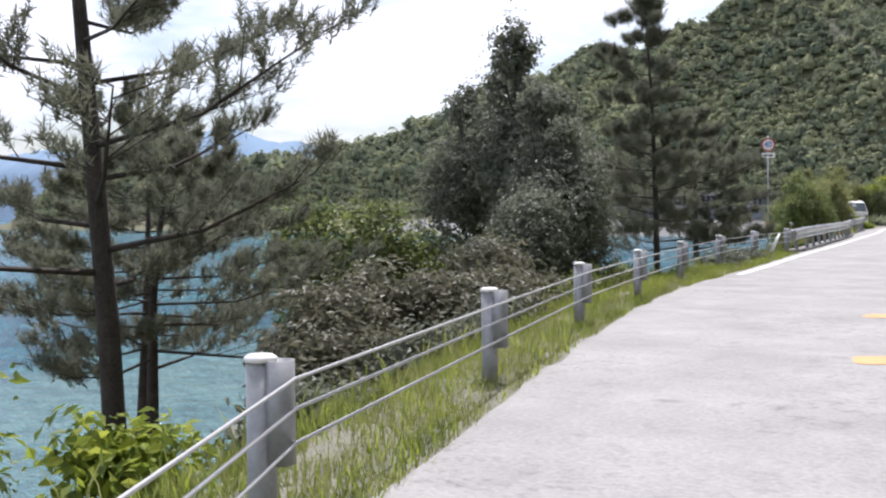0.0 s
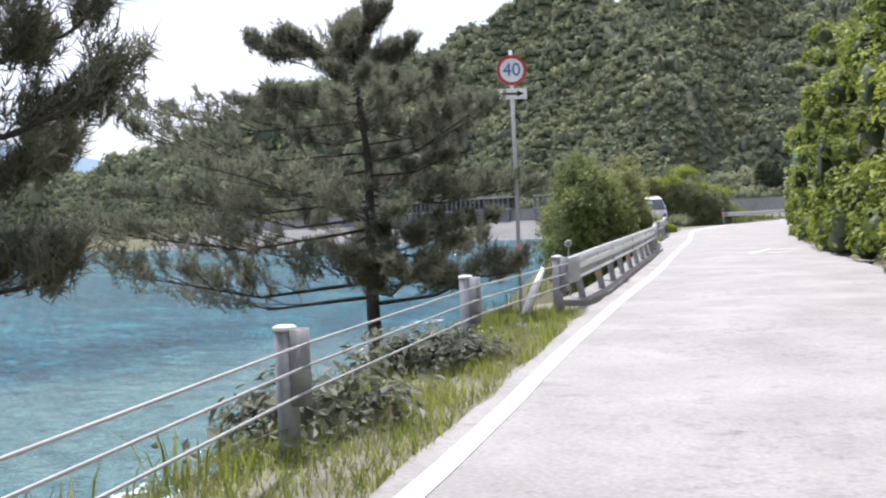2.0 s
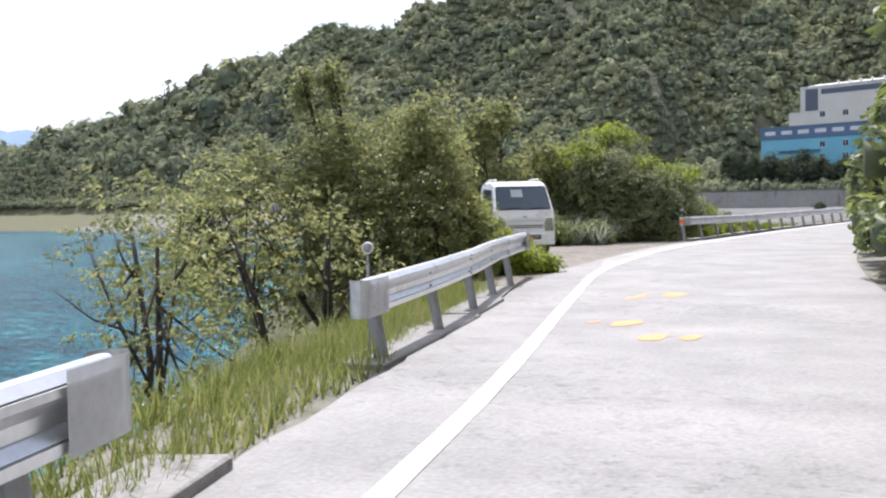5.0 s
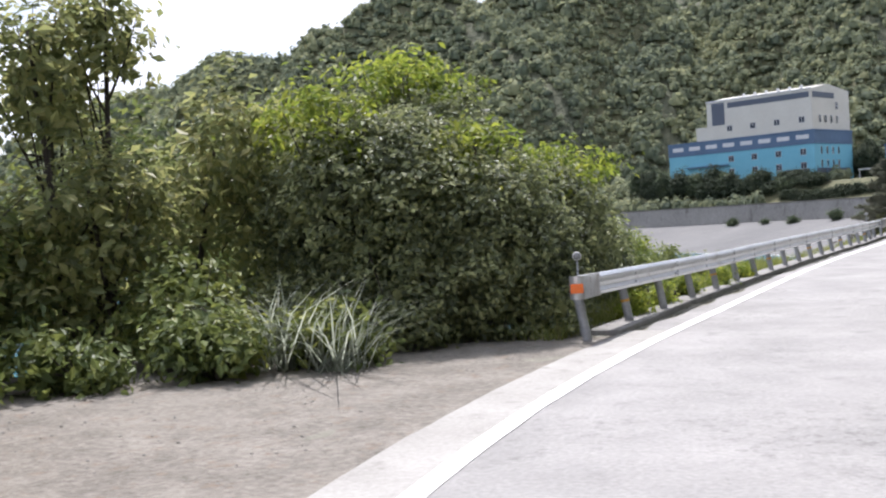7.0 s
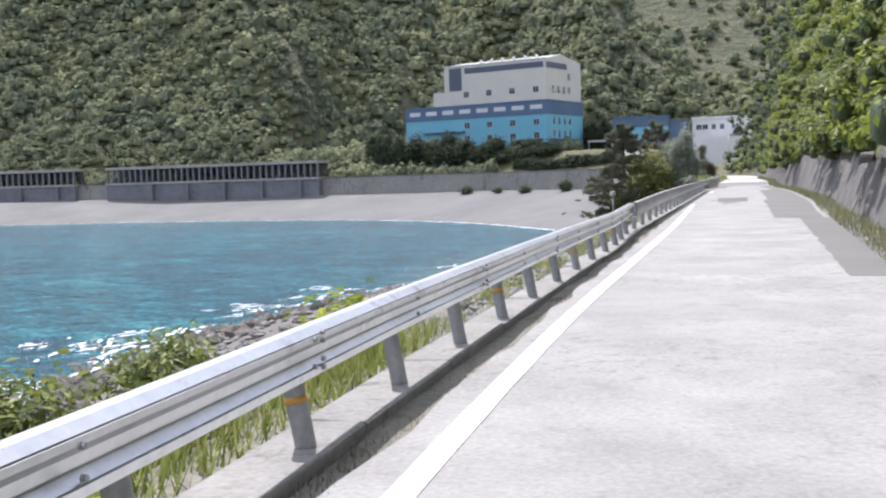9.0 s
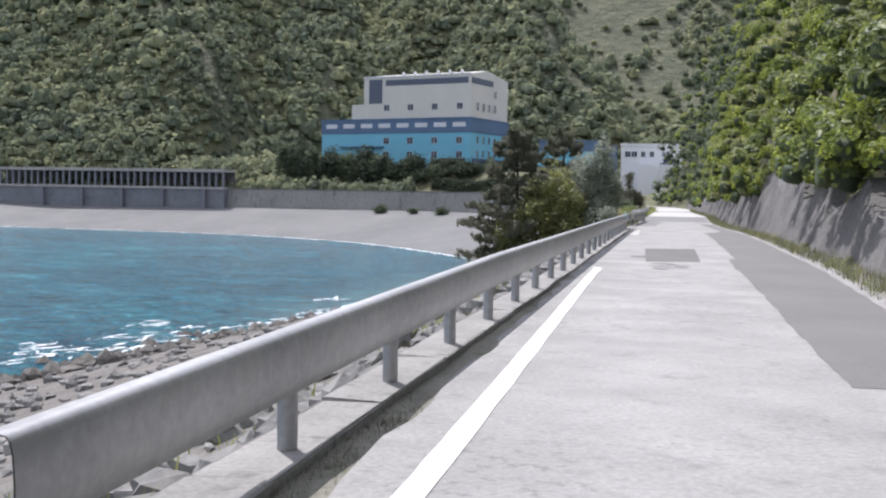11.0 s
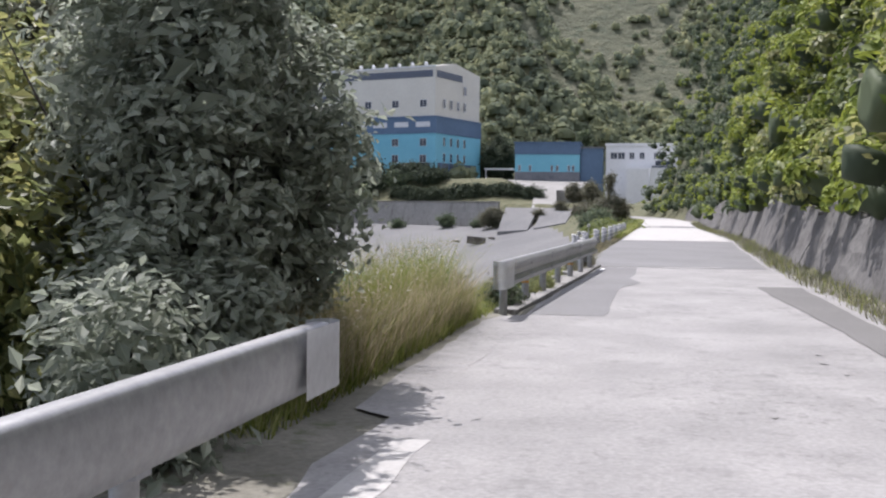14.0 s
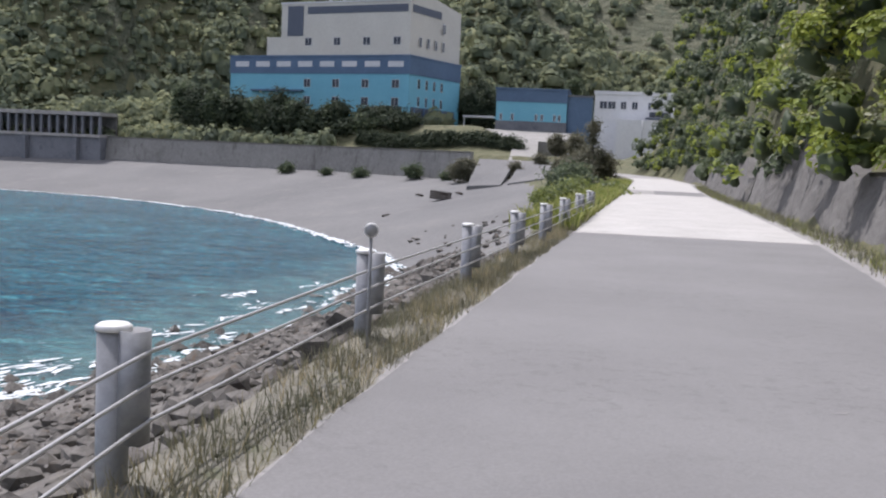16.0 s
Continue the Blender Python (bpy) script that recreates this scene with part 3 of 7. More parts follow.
DARK = "dark new asphalt patch in the pale road"
GREYP = "smooth grey asphalt relaid across the pale road"
patch("road_patch", [(-5.72, -7.95), (-4.42, -7.6), (-3.75, -1.0), (-5.24, -1.45)], 0.007, M_PATCH, DARK, 0.014, 1)
for k, (px, py, pw) in enumerate([(-5.43, -8.62, 0.23), (-5.05, -9.28, 0.15), (-5.5, -9.7, 0.2), (-5.11, -9.87, 0.18), (-5.62, -10.44, 0.18), (-5.22, -8.9, 0.12)]):
    patch("road_patch", [(px + pw * (1 + 0.3 * math.sin(3 * q * 0.349 + 2 * k)) * math.cos(q * 0.349), py + 0.15 * (1 + 0.35 * math.sin(2 * q * 0.349 + k)) * math.sin(q * 0.349)) for q in range(18)], 0.0075, M_PATCH, DARK, 0.02, k + 3)
patch("road_patch", [(-5.98, -6.25), (-5.45, -6.25), (-5.4, -5.45), (-5.9, -5.55)], 0.0074, M_PATCH, DARK, 0.02, 2)
edge_patch("road_patch", -40.9, -24.2, 0.007, M_PATCH3, GREYP, lambda y: np.interp(y, [-41, -24], [-6.6, -4.7]), lambda y: xr(y) + 0.2, 3)
edge_patch("road_patch", -24.2, 15.0, 0.009, M_PATCH3, GREYP, lambda y: np.interp(y, [-24.2, -11.8, -10, -6.15, -6.0, -1.4, 3.2, 5.6, 12.8, 15], [-5.4, -4.12, -3.98, -3.56, -3.38, -2.89, -2.47, -2.2, -1.55, -1.37]), lambda y: xr(y) - 0.08, 4)
edge_patch("road_patch", 10.9, 31.5, 0.013, M_PATCH3, GREYP, lambda y: np.interp(y, [10.9, 12.8, 15.05, 15.4, 18.1, 24.5, 31.5], [-1.7, -1.5, -1.35, -0.83, -0.18, 0.17, 0.5]), lambda y: xr(y) - 0.05, 5)
edge_patch("road_patch", 25.4, 37.2, 0.008, M_PATCH2, GREYP, lambda y: xl(y) + 0.05, lambda y: np.interp(y, [25.4, 26, 28.6, 30.5, 32, 33, 37.2], [-2.6, -2.5, -2.3, -2.05, -1.6, -1.7, -1.25]), 6)
edge_patch("road_patch", 37.4, 59.4, 0.01, M_PATCH2, GREYP, lambda y: xl(y) + 0.02, lambda y: xr(y) - 0.05, 7)
edge_patch("road_patch", 92, 100, 0.01, M_PATCH2, GREYP, lambda y: xl(y) + 1.6, lambda y: xr(y) - 0.1, 8)
M_PALE = surface("pale_concrete", (0.361, 0.353, 0.34), (0.482, 0.473, 0.456), 0.7, 25.0, 0.88, 0, 0.4, 0.008, (0.31, 0.301, 0.284), speck=0.85)
edge_patch("road_patch", 59.5, 91.9, 0.01, M_PALE, "pale concrete relaid along the far road", lambda y: xl(y) + 0.02, lambda y: xr(y) - 0.1, 11)
edge_patch("road_patch", 100.1, 158, 0.01, M_PALE, "pale concrete relaid along the far road", lambda y: xl(y) + 0.02, lambda y: xr(y) - 0.1, 12)
patch("road_patch", [(-5.0, 10.4), (-4.6, 10.4), (-4.0, 17.7), (-4.22, 17.7)], 0.005, M_PALE, "pale concrete strip mended along the road edge", 0.02, 9)
patch("road_patch", [(-3.6, 25.4), (-3.98, 25.1), (-4.16, 24.5), (-4.22, 23.8), (-4.36, 22.2), (-4.55, 20.2), (-4.62, 18.6), (-4.2, 18.2)], 0.004, M_ROAD, "pale worn asphalt spread past the road edge", 0.03, 20)
patch("cement_strip", [(-1.6, 37.1), (0.9, 37.82), (0.9, 37.93), (-1.65, 37.2)], 0.0145, M_PALE, "pale cement joint across the road", 0.03, 19)
for k, (px, py, pw, ph) in enumerate([(-6.37, -83.16, 0.16, 0.3), (-6.86, -79.67, 0.16, 0.36), (-7.27, -80.05, 0.06, 0.5), (-6.75, -83.15, 0.05, 0.12), (-5.72, -84.2, 0.13, 0.3), (-5.36, -84.1, 0.1, 0.2), (11.5, -136.6, 0.25, 0.3), (10.05, -132.5, 0.2, 0.3)]):
    patch("yellow_mark", [(px + pw * (1 + 0.16 * math.sin(3 * q * 0.262 + k)) * math.cos(q * 0.262), py + ph * (1 + 0.14 * math.sin(2 * q * 0.262 + 2 * k)) * math.sin(q * 0.262)) for q in range(24)], 0.008, M_YELLOW, "faded orange survey mark sprayed on the asphalt", 0.012, 30 + k)
for px, py, pw, ph in [(-0.15, -98.75, 0.58, 0.05), (-0.1, -96.6, 0.4, 0.06), (-0.65, -97.6, 0.05, 1.1)]:
    patch("faded_mark", [(px - pw, py - ph), (px + pw, py - ph), (px + pw, py + ph), (px - pw, py + ph)], 0.008, M_LINE, "faded white marking on the asphalt", 0.02, 50)

M_CRACK = surface("tar_crack", (0.215, 0.21, 0.206), (0.27, 0.265, 0.26), 1.0, 30.0, 0.9)
patch("white_dash", [(-2.25, 35.8), (-2.15, 35.8), (-2.06, 36.6), (-2.15, 36.6)], 0.016, M_LINE, "short white dash painted by the guardrail end", 0.01, 61)


def crack(pts, w, seed, material=M_CRACK):
    """A thin wandering crack in the surface."""
    r = random.Random(seed)
    left, right = [], []
    for (x0, y0), (x1, y1) in zip(pts, pts[1:]):
        n = max(2, int(math.hypot(x1 - x0, y1 - y0) / 0.25))
        for k in range(n):
            t = k / n
            x, y, h = x0 + (x1 - x0) * t + r.uniform(-1, 1) * w * 1.5, y0 + (y1 - y0) * t, w * r.uniform(0.25, 1.0)
            left.append((x - h, y, 0.0085))
            right.append((x + h, y, 0.0085))
    v = left + right
    n = len(left)
    tagged(new("road_crack", mesh_np("road_crack", v, [[i, i + 1, n + i + 1, n + i] for i in range(n - 1)], material)), "thin dark crack in the worn asphalt", "road crack", kind="structure")


crack([(-5.72, 2.25), (-5.57, 2.58)], 0.012, 1)
crack([(-5.31, 1.73), (-5.32, 1.98), (-5.2, 2.36), (-5.12, 2.62), (-5.08, 3.14)], 0.012, 2)
for k, (px, py) in enumerate([(-2.92, 8.51), (-3.92, 3.98), (-1.19, 12.22), (-3.1, 11.96), (-1.71, 18.76), (-0.61, 22.05), (-0.7, 21.46), (-0.67, 20.8), (7.08, -131.43), (7.65, -132.27), (-5.56, -81.62), (0.2, 41.0), (0.9, 44.0)]):
    patch("road_scar", [(px - 0.045, py - 0.02), (px + 0.03, py - 0.035), (px + 0.05, py + 0.02), (px - 0.02, py + 0.035)], 0.016, M_CRACK, "small dark scar in the road surface", 0.03, 70 + k)

# ---- sea ----
sv = [(-4600, -3400), (900, -3400), (900, 4900), (-4600, 4900)]
tagged(new("water", mesh_np("water", [(*p, SEA) for p in sv], [[0, 1, 2, 3]], M_SEA)), "turquoise sea with small ripples in the bay", "water", kind="structure")


# ---- guard rails ----
# grooves beside the crests are shaped in for thin dark shade lines
PROFILE = [(-0.02, 0.0), (0.05, 0.002), (0.07, 0.012), (0.073, 0.064), (0.058, 0.068), (0.066, 0.074), (0.026, 0.122), (0.016, 0.126), (0.02, 0.19), (0.062, 0.244), (0.074, 0.25), (0.073, 0.288), (0.056, 0.292), (0.066, 0.299), (0.022, 0.346), (0.008, 0.352), (-0.03, 0.35)]


FLAT = [(-0.05, 0.0), (-0.049, 0.001), (0.01, 0.0), (0.025, 0.008), (0.040, 0.06), (0.054, 0.12), (0.058, 0.175), (0.056, 0.24), (0.050, 0.30), (0.040, 0.33), (0.035, 0.338), (0.02, 0.35), (-0.049, 0.351), (-0.05, 0.35)]


def beam_mesh(name, pts, z0, material, out=0.075, profile=None, tall=1.0):
    """A waved steel beam through plan points, its face to the right of the way it runs."""
    pts = [Vector((p[0], p[1])) for p in pts]
    profile = profile or PROFILE
    prof = profile + [(o - 0.006, z) for o, z in profile[::-1]]
    verts, faces, k = [], [], len(prof)
    for i, p in enumerate(pts):
        d = (pts[min(i + 1, len(pts) - 1)] - pts[max(i - 1, 0)]).normalized()
        nrm = Vector((d.y, -d.x))
        zb = z0[i] if isinstance(z0, list) else z0
        for o, z in prof:
            q = p + nrm * (out + o)
            verts.append((q.x, q.y, zb + z * tall))
    for i in range(len(pts) - 1):
        for j in range(k):
            faces.append((i * k + j, (i + 1) * k + j, (i + 1) * k + (j + 1) % k, i * k + (j + 1) % k))
    return mesh_np(name, verts, faces, material, profile is FLAT)


def post_mesh(name, lean, material, h=0.80, r=0.057):
    bm = bmesh.new()
    s = math.tan(radians(lean))
    tube(bm, [(0, 0, -0.3), (0, 0, 0.0), (-s * 0.4, 0, 0.4), (-s * h, 0, h - 0.012), (-s * h, 0, h)], [r, r, r, r, r * 0.86], 14)
    return bm_mesh(name, bm, material, True)


def guardrail(line, top, spacing, label, material=M_STEEL, lean=0.0, bands=0, first=0.35, plates=(True, True), bolts=True, profile=None, tall=1.0, dip=(0.0, 1.0)):
    """A beam on posts along a plan line of (x, y); the road is on its right."""
    pts = [Vector((p[0], p[1])) for p in line]
    seg = [(b - a).length for a, b in zip(pts, pts[1:])]
    total = sum(seg)

    def at(s):
        s = min(max(s, 0), total)
        for a, b, n in zip(pts, pts[1:], seg):
            if s <= n:
                return a.lerp(b, s / n), (b - a).normalized()
            s -= n
        return pts[-1], (pts[-1] - pts[-2]).normalized()

    high = 0.35 * tall

    def crest(s):
        return top - dip[0] * max(0.0, 1 - s / dip[1])

    shift = math.tan(radians(lean)) * (top - 0.25)
    rail = empty("guardrail", pose(pts[0].x, pts[0].y, 0), label, "guardrail", "guardrails along the road")
    back = Matrix.Translation((-pts[0].x, -pts[0].y, 0))
    s = 0.0
    while s < total - 0.2:
        e = min(s + 4.0, total)
        n = max(2, int((e - s) / 0.5) + 1)
        runs = [s + (e + (0.12 if e < total and profile is None else 0) - s) * i / (n - 1) for i in range(n)]
        part("beam", beam_mesh("beam", [at(q)[0] for q in runs], [crest(q) - high for q in runs], material, (0.078 if int(s / 4) % 2 and profile is None else 0.082) - shift, profile, tall), rail, m=back)
        if bolts and profile is None:
            bm = bmesh.new()
            for ds, zs in ((0.05, (0.08, 0.27)), (0.17, (0.05, 0.11, 0.24, 0.30)), (2.0, (0.10, 0.245))):
                if s + ds > total - 0.1:
                    continue
                p, d = at(s + ds)
                nrm = Vector((d.y, -d.x))
                for z in zs:
                    q = p + nrm * (0.168 - shift)
                    zb = crest(s + ds) - high + z * tall
                    tube(bm, [(q.x - nrm.x * 0.02, q.y - nrm.y * 0.02, zb), (q.x, q.y, zb)], [0.016, 0.013], 6)
            tagged(part("bolts", bm_mesh("bolts", bm, M_POST), rail, "dull steel bolts", back), kind="stuff")
        s = e
    pm = post_mesh("post", lean, M_STEEL if lean == 0 else M_POST, top - 0.07 - max(dip[0], 0))
    bracket = box_mesh("bracket", (0.03 - shift, -0.06, top - high + 0.05 - max(dip[0], 0), 0.085 - shift, 0.06, top - 0.07 - max(dip[0], 0)), M_POST, 0.008)
    band = tube_mesh("band", [(-math.tan(radians(lean)) * 0.30, 0, 0.30), (-math.tan(radians(lean)) * 0.335, 0, 0.335)], [0.0595, 0.0595], M_TAPE, 14)
    s, k = first, 0
    while s < total - 0.15:
        p, d = at(s)
        m = pose(p.x - pts[0].x, p.y - pts[0].y, 0, 0, 0, math.degrees(math.atan2(-d.x, d.y)))
        o = part("post", pm, rail, m=m)
        part("bracket", bracket, o)
        if bands and k % 3 == 1:
            part("reflective_band", band, o, "orange reflective band")
        s, k = s + spacing, k + 1
    for flag, s, sg in ((plates[0], 0.0, -1), (plates[1], total, 1)):
        if flag:
            p, d = at(s)
            bm = bmesh.new()
            nrm = Vector((d.y, -d.x))
            prev = None
            for i in range(9):
                a = math.pi * i / 8
                q = p + d * sg * 0.14 * math.sin(a) + nrm * (0.167 - shift - 0.19 * (1 - math.cos(a)) / 2)
                row = [bm.verts.new((q.x, q.y, z)) for z in (crest(s) - high - 0.01, crest(s) + 0.005)]
                if prev:
                    bm.faces.new((prev[0], row[0], row[1], prev[1]))
                prev = row
            q0, q1 = p + nrm * (0.168 - shift) - d * sg * 0.5, p + nrm * (0.168 - shift)
            vs = [bm.verts.new((q.x, q.y, z)) for q, z in ((q0, crest(s) - high - 0.01), (q1, crest(s) - high - 0.01), (q1, crest(s) + 0.005), (q0, crest(s) + 0.005))]
            bm.faces.new(vs)
            bmesh.ops.solidify(bm, geom=bm.faces[:], thickness=0.006)
            part("end_plate", bm_mesh("end_plate", bm, M_STEELW), rail, "rounded white steel end plate", back)
    return rail


def along(y0, y1, off, n=24, f=None):
    ys = np.linspace(y0, y1, n)
    g = f or xl
    return [(float(g(y)) + off, float(y)) for y in ys]


W_OLD = "corrugated galvanised guardrail with weathered white beams, leaning posts"
guardrail([(0.58, -113.75), (0.5, -113.2), (0.12, -111.4), (-0.38, -109.6), (-0.9, -107.75), (-1.36, -106.1), (-1.85, -104.4), (-2.35, -102.6), (-3.8, -97.6), (-5.3, -93.2), (-6.0, -91.2)], 0.79, 1.82, W_OLD, M_STEELW, 10, 1, 1.0, dip=(0.06, 2.5))
guardrail([(-7.4, -87.0), (-8.03, -84.6), (-8.68, -82.4), (-9.6, -79.8), (-10.55, -76.7)], 0.82, 2.05, W_OLD, M_STEELW, 10, 0, 0.5, tall=0.9, dip=(0.05, 6.0))
guardrail([(-11.76, -62.2), (-11.54, -58), (-11.25, -53), (-10.96, -48.7), (-10.52, -43.4), (-10.05, -38.5), (-9.75, -35.5), (-9.43, -29.85)], 0.70, 1.70, W_OLD, M_STEELW, 10, 1, 0.2, (True, True), tall=0.74, dip=(-0.075, 7.0))
guardrail([(-9.42, -29.7), (-8.75, -23.3), (-7.74, -13.3), (-6.2, 2.0), (-5.1, 12.9), (-4.62, 17.1)], 0.79, 2.12, "smooth galvanised guardrail on straight steel posts", M_STEEL, 0, 0, 0.5, (False, True), profile=FLAT, dip=(0.08, 9.0))
guardrail([(-4.03, 24.9), (-3.55, 28.4), (-2.95, 32.6), (-2.42, 36.35)], 0.74, 1.78, "short galvanised guardrail with orange bands on its posts", M_STEEL, 0, 1, 0.6, (True, False))


def kerb(name, pts, w, h, label, notches=0.0):
    """A concrete kerb as blocks end to end along plan points."""
    k = empty(name, pose(0, 0, 0), label, "kerb", kind="structure")
    pts = [Vector((p[0], p[1])) for p in pts]
    pos, r = 0.0, random.Random(5)
    lens = [(b - a).length for a, b in zip(pts, pts[1:])]
    total, s = sum(lens), 0.0

    def at(q):
        for a, b, n in zip(pts, pts[1:], lens):
            if q <= n:
                return a.lerp(b, q / n), (b - a).normalized()
            q -= n
        return pts[-1], (pts[-1] - pts[-2]).normalized()

    meshes = []
    for i in range(3):
        bm = bmesh.new()
        box(bm, -w / 2, 0.0, -0.55, w / 2, 1.98 - notches, h, 0.018)
        for v in bm.verts:
            v.co += Vector((r.uniform(-0.012, 0.012), 0, r.uniform(-0.01, 0.01) if v.co.z > 0 else 0))
        meshes.append(bm_mesh("kerb_block", bm, M_KERB))
    i = 0
    while s < total - 0.5:
        p, d = at(s)
        part("kerb_block", meshes[i % 3], k, m=pose(p.x, p.y, r.uniform(-0.008, 0.008), 0, 0, math.degrees(math.atan2(-d.x, d.y)) + r.uniform(-0.4, 0.4)))
        s, i = s + 2.0, i + 1
    return k


kerb("kerb", [(0.42, -113.2), (0.04, -111.4), (-0.46, -109.6), (-1.0, -107.75), (-1.46, -106.1), (-2.45, -102.6), (-3.9, -97.6), (-5.4, -93.2), (-6.1, -91.2)], 0.5, 0.07, "weathered concrete kerb under the guardrail")
kerb("kerb", [(-7.5, -87.0), (-8.13, -84.6), (-8.78, -82.4), (-9.55, -80.2)], 0.5, 0.035, "weathered concrete kerb under the guardrail")
kerb("kerb", [(-11.7, -61.5), (-11.6, -58), (-11.33, -53), (-11.04, -48.7), (-10.6, -43.4), (-10.13, -38.5), (-9.83, -35.5), (-9.46, -29.9)], 0.4, 0.06, "weathered concrete kerb under the leaning guardrail posts")
kerb("kerb", [(-9.47, -29.7), (-8.82, -23.3), (-7.81, -13.3), (-6.27, 2.0), (-5.17, 12.9), (-4.92, 15.2)], 0.44, 0.05, "pale concrete kerb that carries the guardrail posts")
kerb("kerb", [(-3.93, 25.6), (-3.48, 28.6), (-2.93, 32.5), (-2.43, 36.4)], 0.30, 0.05, "pale concrete kerb that carries the guardrail posts")


PLINTH = box_mesh("kerb_plinth", (-0.55, -0.22, -0.7, -0.12, 0.22, 0.045), M_KERB, 0.02)
for py in (31.0, 32.75, 34.5):
    ob = new("kerb_plinth", PLINTH)
    ob.matrix_basis = pose(float(np.interp(py, [28.4, 32.6, 36.2], [-3.55, -2.95, -2.5])), py, 0, 0, 0, -8)
    tagged(ob, "pale concrete plinth behind the kerb", "plinth", "plinths along the kerb")


def cable_post(parent, m, h=0.78):
    o = part("post", tube_mesh("post", [(0, 0, -0.4), (0, 0, h - 0.02)], [0.07, 0.07], M_POST, 16), parent, m=m)
    part("cap", tube_mesh("cap", [(0, 0, h - 0.02), (0, 0, h), (0, 0, h + 0.012)], [0.078, 0.078, 0.06], M_WHITE, 16), o, "round white cap")
    bm = bmesh.new()
    rings = [[bm.verts.new((0.092 + rad * math.cos(a), rad * math.sin(a), z)) for a in (2 * math.pi * k / 14 for k in range(14))] for rad, z in ((0.072, h - 0.5), (0.072, h - 0.012), (0.065, h - 0.012), (0.065, h - 0.5))]
    for a, b in zip(rings, rings[1:] + rings[:1]):
        for k in range(14):
            bm.faces.new((a[k], a[(k + 1) % 14], b[(k + 1) % 14], b[k]))
    part("cable_bracket", bm_mesh("cable_bracket", bm, M_POST, True), o, "open grey steel sleeve")
    return o


def cable_fence(posts, label, lead=None, tail=None, z=0.0):
    """Posts with three steel cables; the road is on the right of the way it runs."""
    x0, y0 = posts[0]
    f = empty("cable_fence", pose(x0, y0, z), label, "guard fence", "cable fences along the road")
    pts = [Vector(p) for p in posts]
    sides = []
    for i, p in enumerate(pts):
        d = (pts[min(i + 1, len(pts) - 1)] - pts[max(i - 1, 0)]).normalized()
        sides.append(Vector((d.y, -d.x)))
        cable_post(f, pose(p.x - x0, p.y - y0, 0, 0, 0, math.degrees(math.atan2(-d.x, d.y))))
    ends = [p + n * 0.168 for p, n in zip(pts, sides)]
    ends = ([Vector(lead)] if lead else []) + ends + ([Vector(tail)] if tail else [])
    for z in (0.68, 0.54, 0.38):
        part("cable", tube_mesh("cable", [(e.x - x0, e.y - y0, z) for e in ends], [0.0095] * len(ends), M_CABLE, 6), f, "pale twisted steel cable")
    return f


FENCE1 = [(19.6, -156.2), (17.0, -152.0), (14.2, -147.7), (11.13, -143.6), (9.3, -139.71), (7.43, -135.66), (5.83, -131.66), (4.15, -127.25), (2.6, -122.57), (1.37, -118.09), (0.62, -114.15)]
cable_fence(FENCE1, "grey steel posts with white caps and three cables beside the road")
cable_fence([(-2.68, 36.2), (-2.6, 38.1), (-2.74, 41.8), (-2.36, 45.8), (-1.84, 49.8), (-1.4, 53.4), (-0.98, 56.8), (-0.58, 60.4), (-0.15, 64.0), (0.25, 67.4)], "weathered grey posts with white caps and slack cables above the shore", z=-0.11)
brace = tube_mesh("end_brace", [(0.50, -114.35, 0.62), (0.42, -114.55, 0.3), (0.34, -114.75, -0.1)], [0.035, 0.06, 0.075], M_WHITE, 10)
tagged(new("end_brace", brace), "white curved steel brace at the end of the cable fence", "fence brace")


def delineator(x, y, h, yaw, label="slim white post with a round reflector"):
    d = empty("delineator", pose(x, y, 0, 0, 0, yaw), label, "delineator", "roadside delineators")
    part("pole", tube_mesh("pole", [(0, 0, -0.25), (0, 0, h - 0.03)], [0.013, 0.012], M_POST, 10), d)
    o = part("reflector_frame", tube_mesh("reflector_frame", [(0, -0.018, h), (0, 0.018, h)], [0.055, 0.055], M_WHITE, 20), d, "round white frame")
    part("lens", tube_mesh("lens", [(0, -0.022, h), (0, -0.0185, h)], [0.043, 0.046], M_STEEL, 20), o, "clear round lens")
    return d


for dx, dy, dh, dyaw in ((0.14, -112.66, 0.91, 28), (-7.75, -86.4, 1.02, 28), (-11.98, -61.5, 0.98, 20), (-9.85, -30.2, 0.95, 8), (-2.70, 36.55, 0.84, 6), (-2.22, 45.2, 0.88, 6)):
    delineator(dx, dy, dh, dyaw)
om = empty("object_marker", pose(-11.80, -62.26, 0.64, 0, 0, 20), "small orange reflector plate on the guardrail end", "reflector")
part("plate", box_mesh("plate", (-0.05, -0.165, -0.055, 0.10, -0.15, 0.055), M_ORANGE, 0.01), om)


# ---- road sign ----
def text_mesh(name, body, size, material, m):
    cu = bpy.data.curves.new(name, "FONT")
    cu.body, cu.size, cu.align_x, cu.align_y, cu.extrude = body, size, "CENTER", "CENTER", 0.002
    tmp = bpy.data.objects.new(name, cu)
    scene.collection.objects.link(tmp)
    me = bpy.data.meshes.new_from_object(tmp.evaluated_get(bpy.context.evaluated_depsgraph_get()))
    bpy.data.objects.remove(tmp)
    me.transform(m)
    me.materials.clear()
    me.materials.append(material)
    return me


